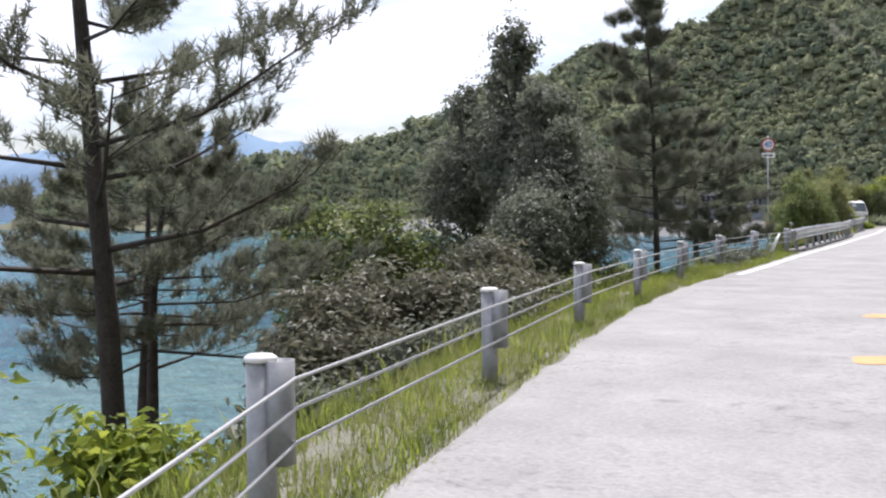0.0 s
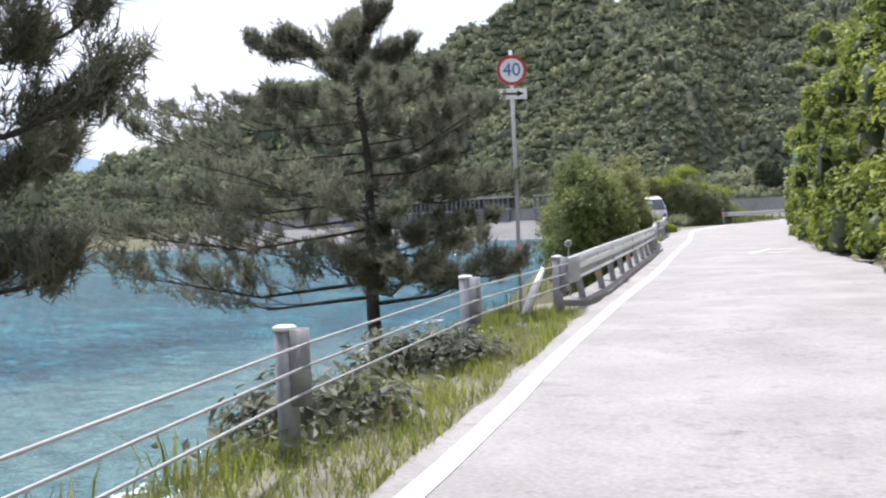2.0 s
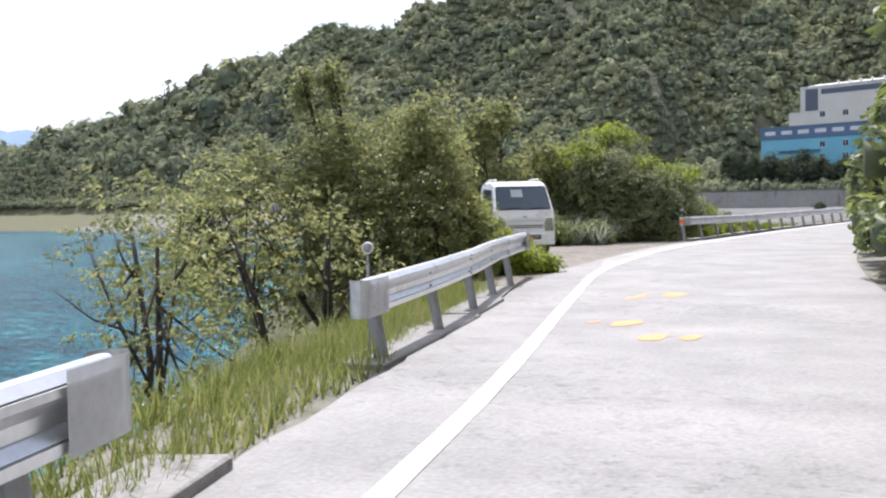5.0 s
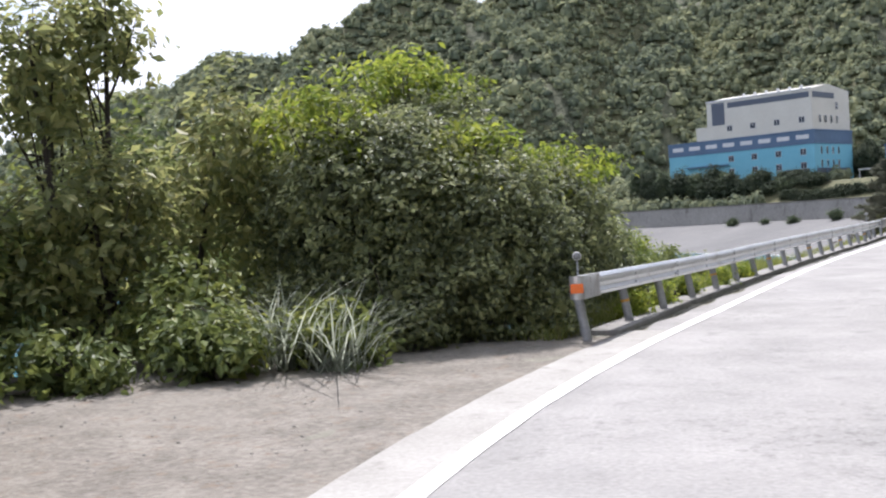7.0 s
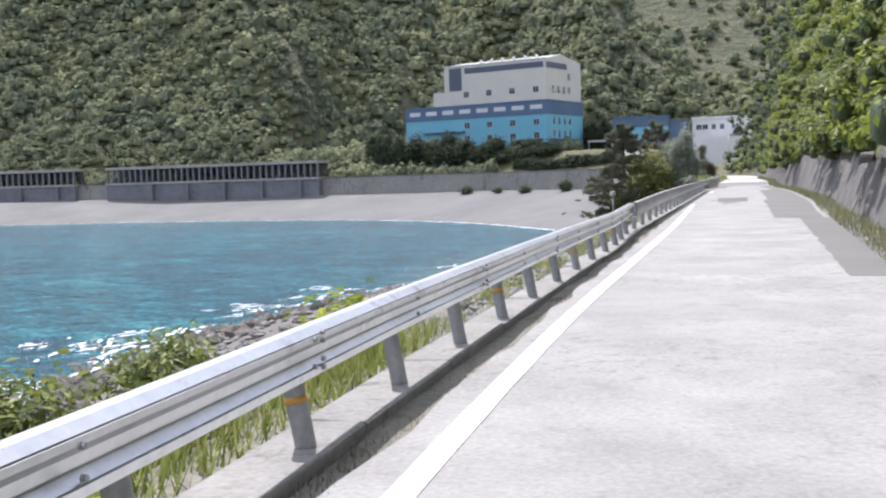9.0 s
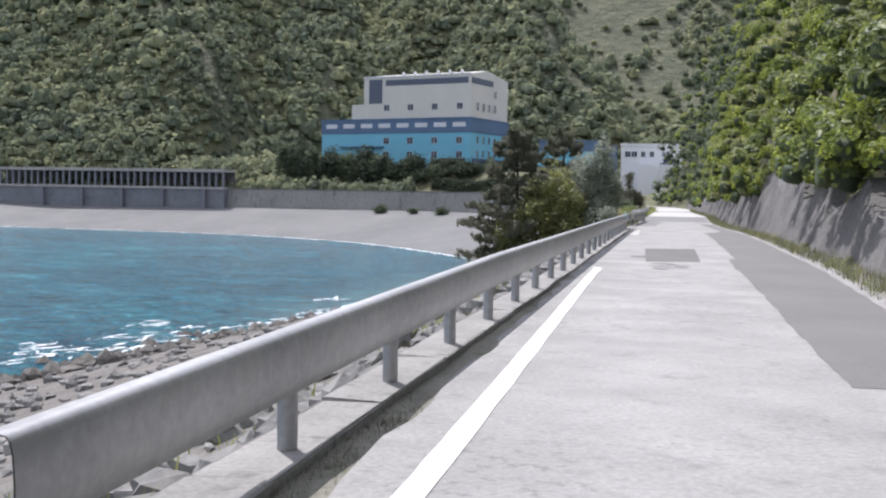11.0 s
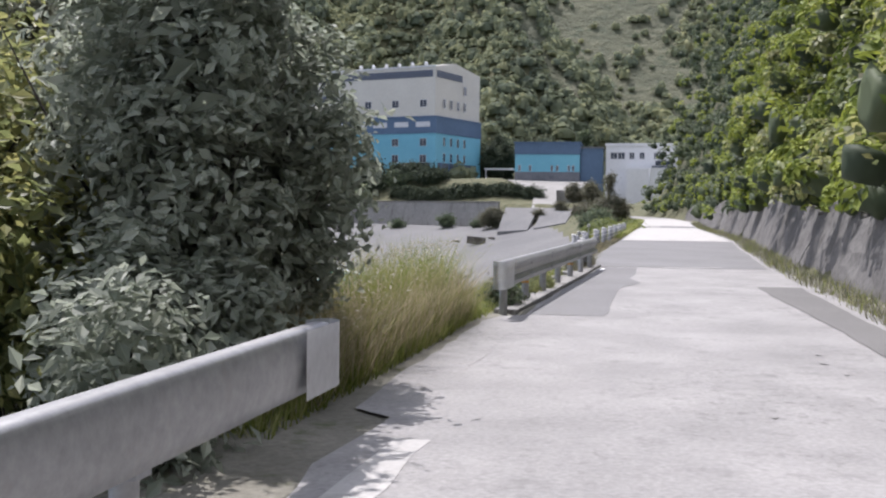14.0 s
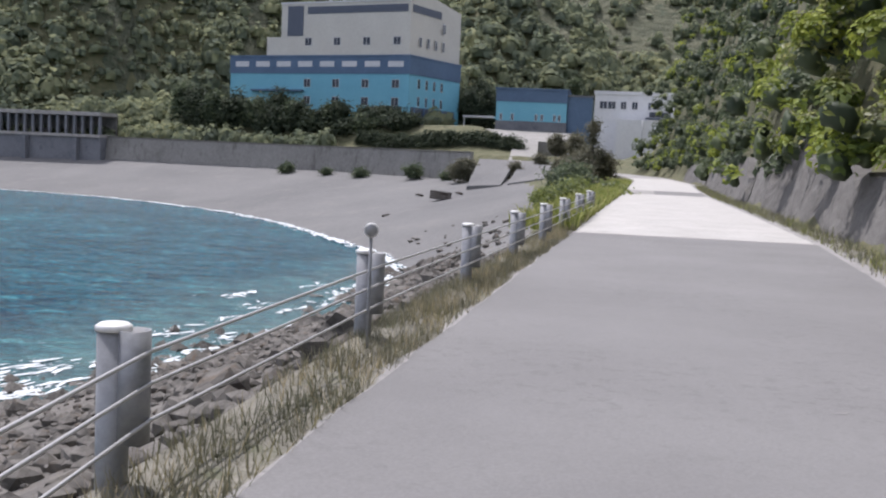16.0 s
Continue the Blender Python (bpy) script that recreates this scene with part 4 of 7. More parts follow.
M_RED = plain("sign_red", (0.42, 0.05, 0.05), 0.4)
M_BLUE = plain("sign_blue", (0.05, 0.16, 0.50), 0.4)
M_POLE = plain("grey_pole", (0.42, 0.43, 0.44), 0.45, 0.3)
sign = empty("speed_sign", pose(-0.17, -113.75, 0, 0, 0, 34), "round red-rimmed speed limit sign over an arrow plate on a pole", "road sign")
part("pole", tube_mesh("pole", [(0, 0.05, -1.5), (0, 0.05, 3.85)], [0.03, 0.03], M_POLE, 12), sign)
part("pole_marker", tube_mesh("pole_marker", [(0, 0.05, 0.84), (0, 0.05, 0.96)], [0.034, 0.034], M_ORANGE, 12), sign, "orange band on the pole")
disc = part("disc", tube_mesh("disc", [(0, 0.02, 3.55), (0, 0.0, 3.55)], [0.225, 0.225], M_WHITE, 40, False), sign, "white sign disc")
bm = bmesh.new()
ro, ri = [], []
for k in range(40):
    a = 2 * math.pi * k / 40
    ro.append(bm.verts.new((0.225 * math.cos(a), -0.004, 3.55 + 0.225 * math.sin(a))))
    ri.append(bm.verts.new((0.178 * math.cos(a), -0.004, 3.55 + 0.178 * math.sin(a))))
for k in range(40):
    bm.faces.new((ro[k], ro[(k + 1) % 40], ri[(k + 1) % 40], ri[k]))
part("rim", bm_mesh("rim", bm, M_RED), disc, "red painted rim")
part("number", text_mesh("number", "40", 0.27, M_BLUE, Matrix.Translation((0, -0.006, 3.55)) @ Matrix.Rotation(radians(90), 4, "X")), disc, "blue number")
plate = part("arrow_plate", box_mesh("arrow_plate", (-0.215, 0.0, 3.12, 0.215, 0.018, 3.28), M_WHITE, 0.004), sign, "white plate below the disc")
bm = bmesh.new()
aw = [(-0.17, 3.185), (0.07, 3.185), (0.07, 3.155), (0.17, 3.2), (0.07, 3.245), (0.07, 3.215), (-0.17, 3.215)]
bm.faces.new([bm.verts.new((x, -0.004, z)) for x, z in aw])
part("arrow", bm_mesh("arrow", bm, M_DARK), plate, "black arrow")


# ---- sea wall, rock shed, buildings ----
M_SEAWALL = surface("sea_wall_concrete", (0.175, 0.17, 0.16), (0.27, 0.265, 0.25), 0.12, 1.5, 0.9, 0, 0.2, 0.02, (0.115, 0.11, 0.10), streak=0.3)


def seawall():
    w = empty("seawall", pose(0, 0, 0), "long pale concrete sea wall behind the pebble beach", "sea wall", kind="structure")
    pts = [Vector(p) for p in SEAWALL[1:8]]
    for a, b in zip(pts, pts[1:]):
        n = max(1, round((b - a).length / 12))
        d = (b - a) / n
        for k in range(n):
            p = a + d * k
            ln = d.length
            bm = bmesh.new()
            prof = [(-1.6, -6.5), (-0.7, -1.0), (-0.25, 2.35), (-0.55, 2.75), (0.45, 2.75), (0.45, -6.5)]
            r0 = [bm.verts.new((o, 0.02, z)) for o, z in prof]
            r1 = [bm.verts.new((o, ln - 0.02, z)) for o, z in prof]
            for i in range(len(prof)):
                j = (i + 1) % len(prof)
                bm.faces.new((r0[i], r1[i], r1[j], r0[j]))
            bm.faces.new(r0)
            bm.faces.new(r1[::-1])
            bmesh.ops.recalc_face_normals(bm, faces=bm.faces[:])
            part("wall_panel", bm_mesh("wall_panel", bm, M_SEAWALL), w, m=pose(p.x, p.y, 0, 0, 0, math.degrees(math.atan2(-d.x, d.y))))
    return w


seawall()
# darkened and blued: the shed front's shade is put into this concrete
M_SHED = surface("shed_concrete", (0.112, 0.12, 0.138), (0.198, 0.206, 0.224), 0.2, 3.0, 0.9, 0, 0.4, 0.05, (0.086, 0.0946, 0.112))


def rock_shed(a, b):
    """A concrete gallery over the coast road: roof, back wall and a row of pillars."""
    a, b = Vector(a), Vector(b)
    ln = (b - a).length
    d = (b - a).normalized()
    s = empty("rock_shed", pose(a.x, a.y, 0, 0, 0, math.degrees(math.atan2(-d.x, d.y))), "grey concrete rock shed with a row of pillars above the beach", "rock shed", "rock sheds on the coast road")
    part("roof", box_mesh("roof", (-0.9, 0, 8.1, 8, ln, 9.1), M_CONC, 0.05), s, "pale slab roof")
    part("floor_slab", box_mesh("floor_slab", (-1.1, 0, 2.2, 8, ln, 3.0), M_CONC, 0.05), s)
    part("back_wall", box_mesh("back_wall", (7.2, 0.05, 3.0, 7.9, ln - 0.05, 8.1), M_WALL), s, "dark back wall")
    part("foundation", box_mesh("foundation", (-0.5, 0.03, -6.5, 7.5, ln - 0.03, 2.2), M_SHED), s, "stained concrete foundation wall")
    pm = box_mesh("pillar", (-0.4, -0.35, 3.0, 0.4, 0.35, 8.1), M_SHED, 0.05)
    n = int(ln / 2.6)
    for k in range(n + 1):
        part("pillar", pm, s, m=pose(0, 0.5 + (ln - 1.0) * k / n, 0))
    bt = box_mesh("buttress", (-2.2, -0.6, -6.5, -0.4, 0.6, 2.0), M_SHED, 0.08)
    for k in range(int(ln / 16)):
        part("buttress", bt, s, m=pose(0, 7 + 16 * k, 0))
    return s


rock_shed((-122.4, 312.0), (-214, 326.5))
rock_shed((-228, 327), (-326, 325.5))

M_AQUA = surface("aqua_wall_paint", (0.125, 0.36, 0.48), (0.165, 0.43, 0.54), 0.12, 2.0, 0.7, 0, 0.1, 0.02)
M_BAND = surface("slate_blue_paint", (0.0645, 0.112, 0.189), (0.0946, 0.155, 0.249), 0.12, 2.0, 0.7, 0, 0.1, 0.02)
M_CREAM = surface("cream_wall_paint", (0.482, 0.464, 0.421), (0.585, 0.568, 0.516), 0.10, 2.0, 0.75, 0, 0.1, 0.02)
M_OFFW = surface("white_wall_paint", (0.568, 0.576, 0.602), (0.671, 0.679, 0.697), 0.10, 2.0, 0.7, 0, 0.1, 0.02)
M_GLASS = plain("dark_window_glass", (0.02, 0.03, 0.05), 0.08)
M_LOUVRE = plain("dark_louvre", (0.07, 0.085, 0.12), 0.5)
M_FRAME = plain("window_frame", (0.55, 0.56, 0.58), 0.4)


def window(parent, face, u, z, w, h):
    """A framed pane set in a wall. face: the place of u = 0, and the way along it."""
    o, d = Vector(face[0]), Vector(face[1]).normalized()
    yaw = math.degrees(math.atan2(d.y, d.x))
    p = o + d * u
    wn_ = part("window", box_mesh("window", (-w / 2, -0.06, -h / 2, w / 2, 0.05, h / 2), M_FRAME, 0.02), parent, m=pose(p.x, p.y, z, 0, 0, yaw))
    part("pane", box_mesh("pane", (-w / 2 + 0.1, -0.09, -h / 2 + 0.1, w / 2 - 0.1, -0.062, h / 2 - 0.1), M_GLASS), wn_, "dark glass pane")
    part("mullion", box_mesh("mullion", (-0.05, -0.12, -h / 2 + 0.1, 0.05, -0.092, h / 2 - 0.1), M_FRAME), wn_)
    return wn_


def factory():
    # x runs along the long sea front towards the near corner, y back into the block
    c, l_ = Vector((-38.9, 314.1)), Vector((-94.7, 337.2))
    ux = (c - l_).normalized()
    ln = (c - l_).length
    f = empty("factory", pose(l_.x, l_.y, 10.2, 0, 0, math.degrees(math.atan2(ux.y, ux.x))), "large works with cream upper block on an aqua and slate base", "factory")
    depth, hb, ht = 29.0, 17.2, 17.5
    part("base_wall", box_mesh("base_wall", (0, 0, -6, ln, depth, hb - 4.6), M_AQUA), f, "aqua painted lower walls")
    part("band_wall", box_mesh("band_wall", (-0.15, -0.15, hb - 4.6, ln + 0.15, depth + 0.15, hb), M_BAND), f, "slate blue band under the roof terrace")
    part("parapet", box_mesh("parapet", (-0.3, -0.3, hb, ln + 0.3, depth + 0.3, hb + 0.5), M_BAND, 0.05), f)
    x0, x1 = ln - 42.5, ln - 0.3
    bm = bmesh.new()
    prof = [(0.0, hb + 0.5), (0.0, hb + ht - 2.6), (depth * 0.42, hb + ht - 0.5), (depth - 0.3, hb + ht - 2.6), (depth - 0.3, hb + 0.5)]
    r0 = [bm.verts.new((x0, y, z)) for y, z in prof]
    r1 = [bm.verts.new((x1, y, z)) for y, z in prof]
    for i in range(4):
        bm.faces.new((r0[i], r0[i + 1], r1[i + 1], r1[i]))
    bm.faces.new(r0[::-1])
    bm.faces.new(r1)
    bmesh.ops.recalc_face_normals(bm, faces=bm.faces[:])
    part("upper_block", bm_mesh("upper_block", bm, M_CREAM), f, "cream painted upper block")
    part("step_block", box_mesh("step_block", (x0 - 5.2, 0.3, hb + 0.5, x0, depth - 1, hb + 5.6), M_CREAM, 0.05), f, "low cream block on the terrace")
    part("roof_edge", box_mesh("roof_edge", (x0 - 0.2, -0.25, hb + ht - 2.75, x1 + 0.2, 0.05, hb + ht - 2.35), M_OFFW), f)
    part("louvre", box_mesh("louvre", (x0 + 2.2, -0.12, hb + 5.8, x0 + 7.6, 0.02, hb + ht - 3.4), M_LOUVRE, 0.03), f, "tall dark louvre")
    part("strip_window", box_mesh("strip_window", (x0 + 9.0, -0.12, hb + ht - 5.7, x1 - 0.8, 0.02, hb + ht - 3.7), M_LOUVRE, 0.03), f, "long dark strip window")
    part("strip_window", box_mesh("strip_window", (x1 - 0.02, 0.9, hb + ht - 5.7, x1 + 0.14, depth * 0.58, hb + ht - 3.7), M_LOUVRE, 0.03), f, "long dark strip window")
    # solid dark panels on the wall: the open bays' shade is put into colour
    part("loading_bay", box_mesh("loading_bay", (ln - 11.5, -0.2, -1.5, ln - 0.2, 0.02, 4.0), M_GLASS, 0.03), f, "dark panel for the shade of a loading bay")
    part("loading_bay", box_mesh("loading_bay", (ln - 0.02, 1.2, -1.5, ln + 0.2, depth - 3, 4.0), M_LOUVRE, 0.03), f, "dark panel for the shade of a loading bay")
    part("bay_column", box_mesh("bay_column", (ln - 1.6, -0.5, -2, ln - 0.3, 0.6, 4.6), M_AQUA), f)
    for k in range(6):
        part("roof_vent", tube_mesh("roof_vent", [(x0 + 14 + 4.6 * k, 3.6, hb + ht - 1.8), (x0 + 14 + 4.6 * k, 3.6, hb + ht - 1.0), (x0 + 14 + 4.6 * k, 3.6, hb + ht - 0.7)], [0.45, 0.55, 0.15], M_OFFW, 10), f, "white roof vent")
    front, right = ((0, 0, 0), (1, 0, 0)), ((ln, 0, 0), (0, 1, 0))
    for k in range(4):
        u = ln - 33 + 9.6 * k
        for z in (hb - 7.2, hb - 12.0):
            window(f, front, u, z, 2.3, 2.3)
        window(f, front, u, hb + 4.2, 2.3, 2.2)
    for k in range(4):
        u = 5.2 + 4.3 * k
        for z in (hb - 6.9, hb - 11.6):
            window(f, right, u, z, 1.3, 2.6)
        window(f, right, u, hb + 4.3, 1.3, 2.7)
    window(f, right, 18.2, hb + 9.3, 1.6, 2.7)
    for k in range(8):
        part("terrace_pane", box_mesh("terrace_pane", (2 + 7.4 * k, -0.2, hb - 2.7, 6.8 + 7.4 * k, -0.16, hb - 1.2), M_FRAME), f, "pale window strip in the band")
    for k in range(5):
        part("bay_column", box_mesh("bay_column", (ln + 0.2, 2.4 + 5.2 * k, -2, ln + 0.5, 3.1 + 5.2 * k, 4.0), M_BAND), f, "slate blue column")
    part("canopy", box_mesh("canopy", (ln - 52, -1.2, hb - 9.6, ln - 34, 0, hb - 9.1), M_BAND, 0.04), f)
    return f


factory()


def low_hall():
    h = empty("low_hall", pose(-16.3, 329.6, 9.0, 0, 0, -4), "low aqua hall with a slate blue upper band", "hall")
    part("wall", box_mesh("wall", (0, 0, 3.2, 19.5, 14, 8.5), M_AQUA), h, "aqua painted walls")
    part("plinth", box_mesh("plinth", (-0.05, -0.05, -4, 19.55, 14.05, 3.2), M_SHED), h, "grey concrete plinth")
    # added wing in darker paint, for the hall's end wall in shadow
    part("side_wing", box_mesh("side_wing", (19.6, 1.2, -4, 26.4, 13, 10.4), M_BAND, 0.03), h, "slate blue wing standing for the shaded hall end")
    part("wing_roof", box_mesh("wing_roof", (19.6, 0.9, 10.4, 26.7, 13.3, 10.9), M_SHED, 0.03), h)
    part("band", box_mesh("band", (-0.15, -0.15, 8.5, 19.65, 14.15, 11.8), M_BAND), h)
    part("roof_edge", box_mesh("roof_edge", (-0.4, -0.4, 11.8, 19.9, 14.4, 12.3), M_BAND, 0.05), h)
    for u in (1.4, 4.6, 11.2, 12.8, 16.3, 17.6):
        window(h, ((0, 0, 0), (1, 0, 0)), u, 4.3, 0.8, 1.8)
    part("side_canopy", box_mesh("side_canopy", (-9.5, 1, 3.8, -0.6, 5, 4.3), M_OFFW, 0.05), h, "white flat canopy beside the hall")
    part("canopy_post", box_mesh("canopy_post", (-9.2, 1.2, -3, -8.9, 1.5, 3.8), M_OFFW), h)
    return h


low_hall()


def white_building():
    b = empty("office_building", pose(8.3, 268, 2.0, 0, 0, -6), "white two-storey flat-roofed building at the end of the road", "building")
    part("wall", box_mesh("wall", (0, 0, -4, 17, 12, 14.5), M_OFFW), b, "white rendered walls")
    part("parapet", box_mesh("parapet", (-0.2, -0.2, 14.5, 17.2, 12.2, 15.2), M_OFFW, 0.04), b)
    part("annex", box_mesh("annex", (5.2, -6.0, -4, 16.5, 0, 9.0), M_OFFW, 0.04), b, "white windowless annex")
    part("drainpipe", tube_mesh("drainpipe", [(10.6, -6.12, -3), (10.6, -6.12, 9)], [0.12, 0.12], M_POLE, 8), b)
    for u, w in ((1.9, 1.7), (3.7, 1.7), (6.2, 1.3), (8.6, 1.3), (11.8, 0.8), (13.0, 0.8)):
        window(b, ((0, 0, 0), (1, 0, 0)), u, 12.2, w, 1.7)
    part("doorway", box_mesh("doorway", (6.0, -6.1, -3.5, 8.6, -5.98, -1.2), M_GLASS), b, "dark doorway")
    part("ledge", box_mesh("ledge", (11, -1.2, 9.4, 16.5, 0, 9.7), M_LOUVRE), b)
    part("vent_window", box_mesh("vent_window", (11.8, -0.1, 9.9, 15.8, 0.02, 11.0), M_GLASS), b, "dark wide window")
    return b


white_building()


# ---- vegetation kits ----
def leaf_quads(c, size, r, squash=0.55, up=0.9, out=None, loose=0.75, lift=0.9):
    """Folded leaves, two triangles each, at places c: verts and faces. They lean towards the light above."""
    n = len(c)
    q = r.normal(size=(n, 3)) * loose
    q[:, 2] += up * 0.8
    if out is not None:
        q += out * lift
    q /= np.linalg.norm(q, axis=1, keepdims=True) + 1e-9
    d = r.normal(size=(n, 3))
    d -= (d * q).sum(1, keepdims=True) * q
    d /= np.linalg.norm(d, axis=1, keepdims=True) + 1e-9
    e = np.cross(q, d)
    s = size * r.uniform(0.55, 1.4, (n, 1))
    fold = q * s * 0.2
    v = np.stack([c - d * s, c + e * s * squash + fold, c + d * s * 1.1 - fold * 0.6, c - e * s * squash + fold], 1).reshape(-1, 3)
    i = np.arange(n) * 4
    return v, np.concatenate([np.stack([i, i + 1, i + 2], 1), np.stack([i, i + 2, i + 3], 1)])


def clumps(centre, radii, n_clump, n_leaf, r, spread=0.17, shell=0.6):
    """Leaf places in clumps near the surface of an uneven crown, and the way out of it."""
    d = r.normal(size=(n_clump, 3))
    d /= np.linalg.norm(d, axis=1, keepdims=True)
    ph = r.uniform(0, 6.28, 4)
    lump = 1 + 0.17 * np.sin(4 * d[:, :1] + ph[0]) * np.cos(4 * d[:, 1:2] + ph[1]) + 0.14 * np.sin(9 * d[:, 1:2] + ph[2]) * np.cos(8 * d[:, 2:] + ph[3])
    k = (shell + (1.04 - shell) * r.random((n_clump, 1)) ** 0.5) * lump
    stray = r.random((n_clump, 1)) < 0.07
    k = np.where(stray, k * r.uniform(1.0, 1.18, (n_clump, 1)), k)
    c = np.asarray(centre) + d * k * np.asarray(radii)
    size = spread * r.uniform(0.5, 1.4, (n_clump, 1, 1))
    p = c[:, None] + r.normal(size=(n_clump, n_leaf, 3)) * size * np.array([1, 1, 0.6])
    return p.reshape(-1, 3), np.repeat(d, n_leaf, 0)


def limbs(bm, base, top, r0, crown, r, n=9, sides=7):
    """A bent trunk with forks that reach into the crown."""
    base, top = Vector(base), Vector(top)
    mid = base.lerp(top, 0.5) + Vector((r.uniform(-0.2, 0.2), r.uniform(-0.2, 0.2), 0))
    tube(bm, [base, mid, top], [r0, r0 * 0.72, r0 * 0.35], sides)
    for _ in range(n):
        s = base.lerp(top, r.uniform(0.35, 0.95))
        e = Vector([c + r.uniform(-0.85, 0.85) * q for c, q in zip(crown[0], crown[1])])
        tube(bm, [s, s.lerp(e, 0.55) + Vector((0, 0, -0.1)), e], [r0 * 0.38, r0 * 0.22, r0 * 0.08], 5)


def broadleaf(name, x, y, lumps, leaf, material, label, category, seed, trunk=0.06, cover=1.5, inner=1.0):
    """A bush or tree: forked stems, leaves in clumps on the outside and shaded ones within.
    lumps: (dx, dy, rx, ry, bottom, top), heights over the road."""
    r, rr = np.random.default_rng(seed), random.Random(seed)
    bz = max(gz(x, y), -5.0)
    t = empty(name, pose(x, y, bz), label, category)
    bm = bmesh.new()
    pts, outs, deep = [], [], []
    for dx, dy, rx, ry, z0, z1 in lumps:
        c, q = np.array((dx, dy, (z0 + z1) / 2 - bz)), np.array((rx, ry, (z1 - z0) / 2))
        limbs(bm, (dx * 0.5, dy * 0.5, min(-0.2, z0 - bz)), (dx, dy, c[2] + q[2] * 0.5), trunk, (c, q), rr)
        # a body and a set of boughs that swell out of it
        boughs = [(c, q * 0.8)]
        for _ in range(9):
            d = r.normal(size=3)
            d /= np.linalg.norm(d)
            d[2] = abs(d[2]) if r.random() < 0.6 else d[2]
            k = r.uniform(0.26, 0.48)
            boughs.append((c + d * q * (1.03 - k), q * k * r.uniform(0.85, 1.15, 3)))
        for bc, bq in boughs:
            area = 4 * math.pi * (((bq[0] * bq[1]) ** 1.6 + (bq[0] * bq[2]) ** 1.6 + (bq[1] * bq[2]) ** 1.6) / 3) ** (1 / 1.6)
            n = int(cover * 0.5 * area / (leaf * leaf * 1.3) / 14)
            p, o = clumps(bc, bq, max(5, n), 14, r, leaf * 2.2, 0.66)
            pts.append(p)
            outs.append(o)
        m = int(inner * 1.6 * 4 * math.pi * (rx * ry * q[2]) ** (2 / 3) / max(0.06, leaf * leaf * 1.3))
        d = r.normal(size=(m, 3))
        d /= np.linalg.norm(d, axis=1, keepdims=True)
        deep.append(c + d * r.uniform(0.3, 0.78, (m, 1)) * q)
    tagged(part("trunk", bm_mesh("trunk", bm, M_BARK, True), t, "thin forked stems"), kind="stuff")
    v, f = leaf_quads(np.concatenate(pts), leaf, r, out=np.concatenate(outs), loose=0.55, lift=1.1)
    tagged(part("crown", mesh_np("crown", v, f, material), t), kind="stuff")
    v, f = leaf_quads(np.concatenate(deep), max(0.115, leaf), r, 0.6)
    tagged(part("inner_leaves", mesh_np("inner_leaves", v, f, material), t, "shaded inner leaves"), kind="stuff")
    return t


def needle_tufts(c, d, length, r, n=40, shoot=0.16, width=0.0032):
    """Shoots set round with thin needles, at places c that point along d."""
    k = len(c)
    dirs = d[:, None] * 0.75 + r.normal(size=(k, n, 3)) * 0.55
    dirs /= np.linalg.norm(dirs, axis=2, keepdims=True)
    ln = length * r.uniform(0.6, 1.15, (k, n, 1))
    w = np.cross(dirs, r.normal(size=(k, n, 3)))
    w /= np.linalg.norm(w, axis=2, keepdims=True) + 1e-9
    w *= width
    root = c[:, None] + d[:, None] * shoot * r.uniform(-0.6, 0.9, (k, n, 1))
    v = np.stack([root - w, root + w, root + dirs * ln], 2).reshape(-1, 3)
    return v, np.arange(k * n * 3).reshape(-1, 3)


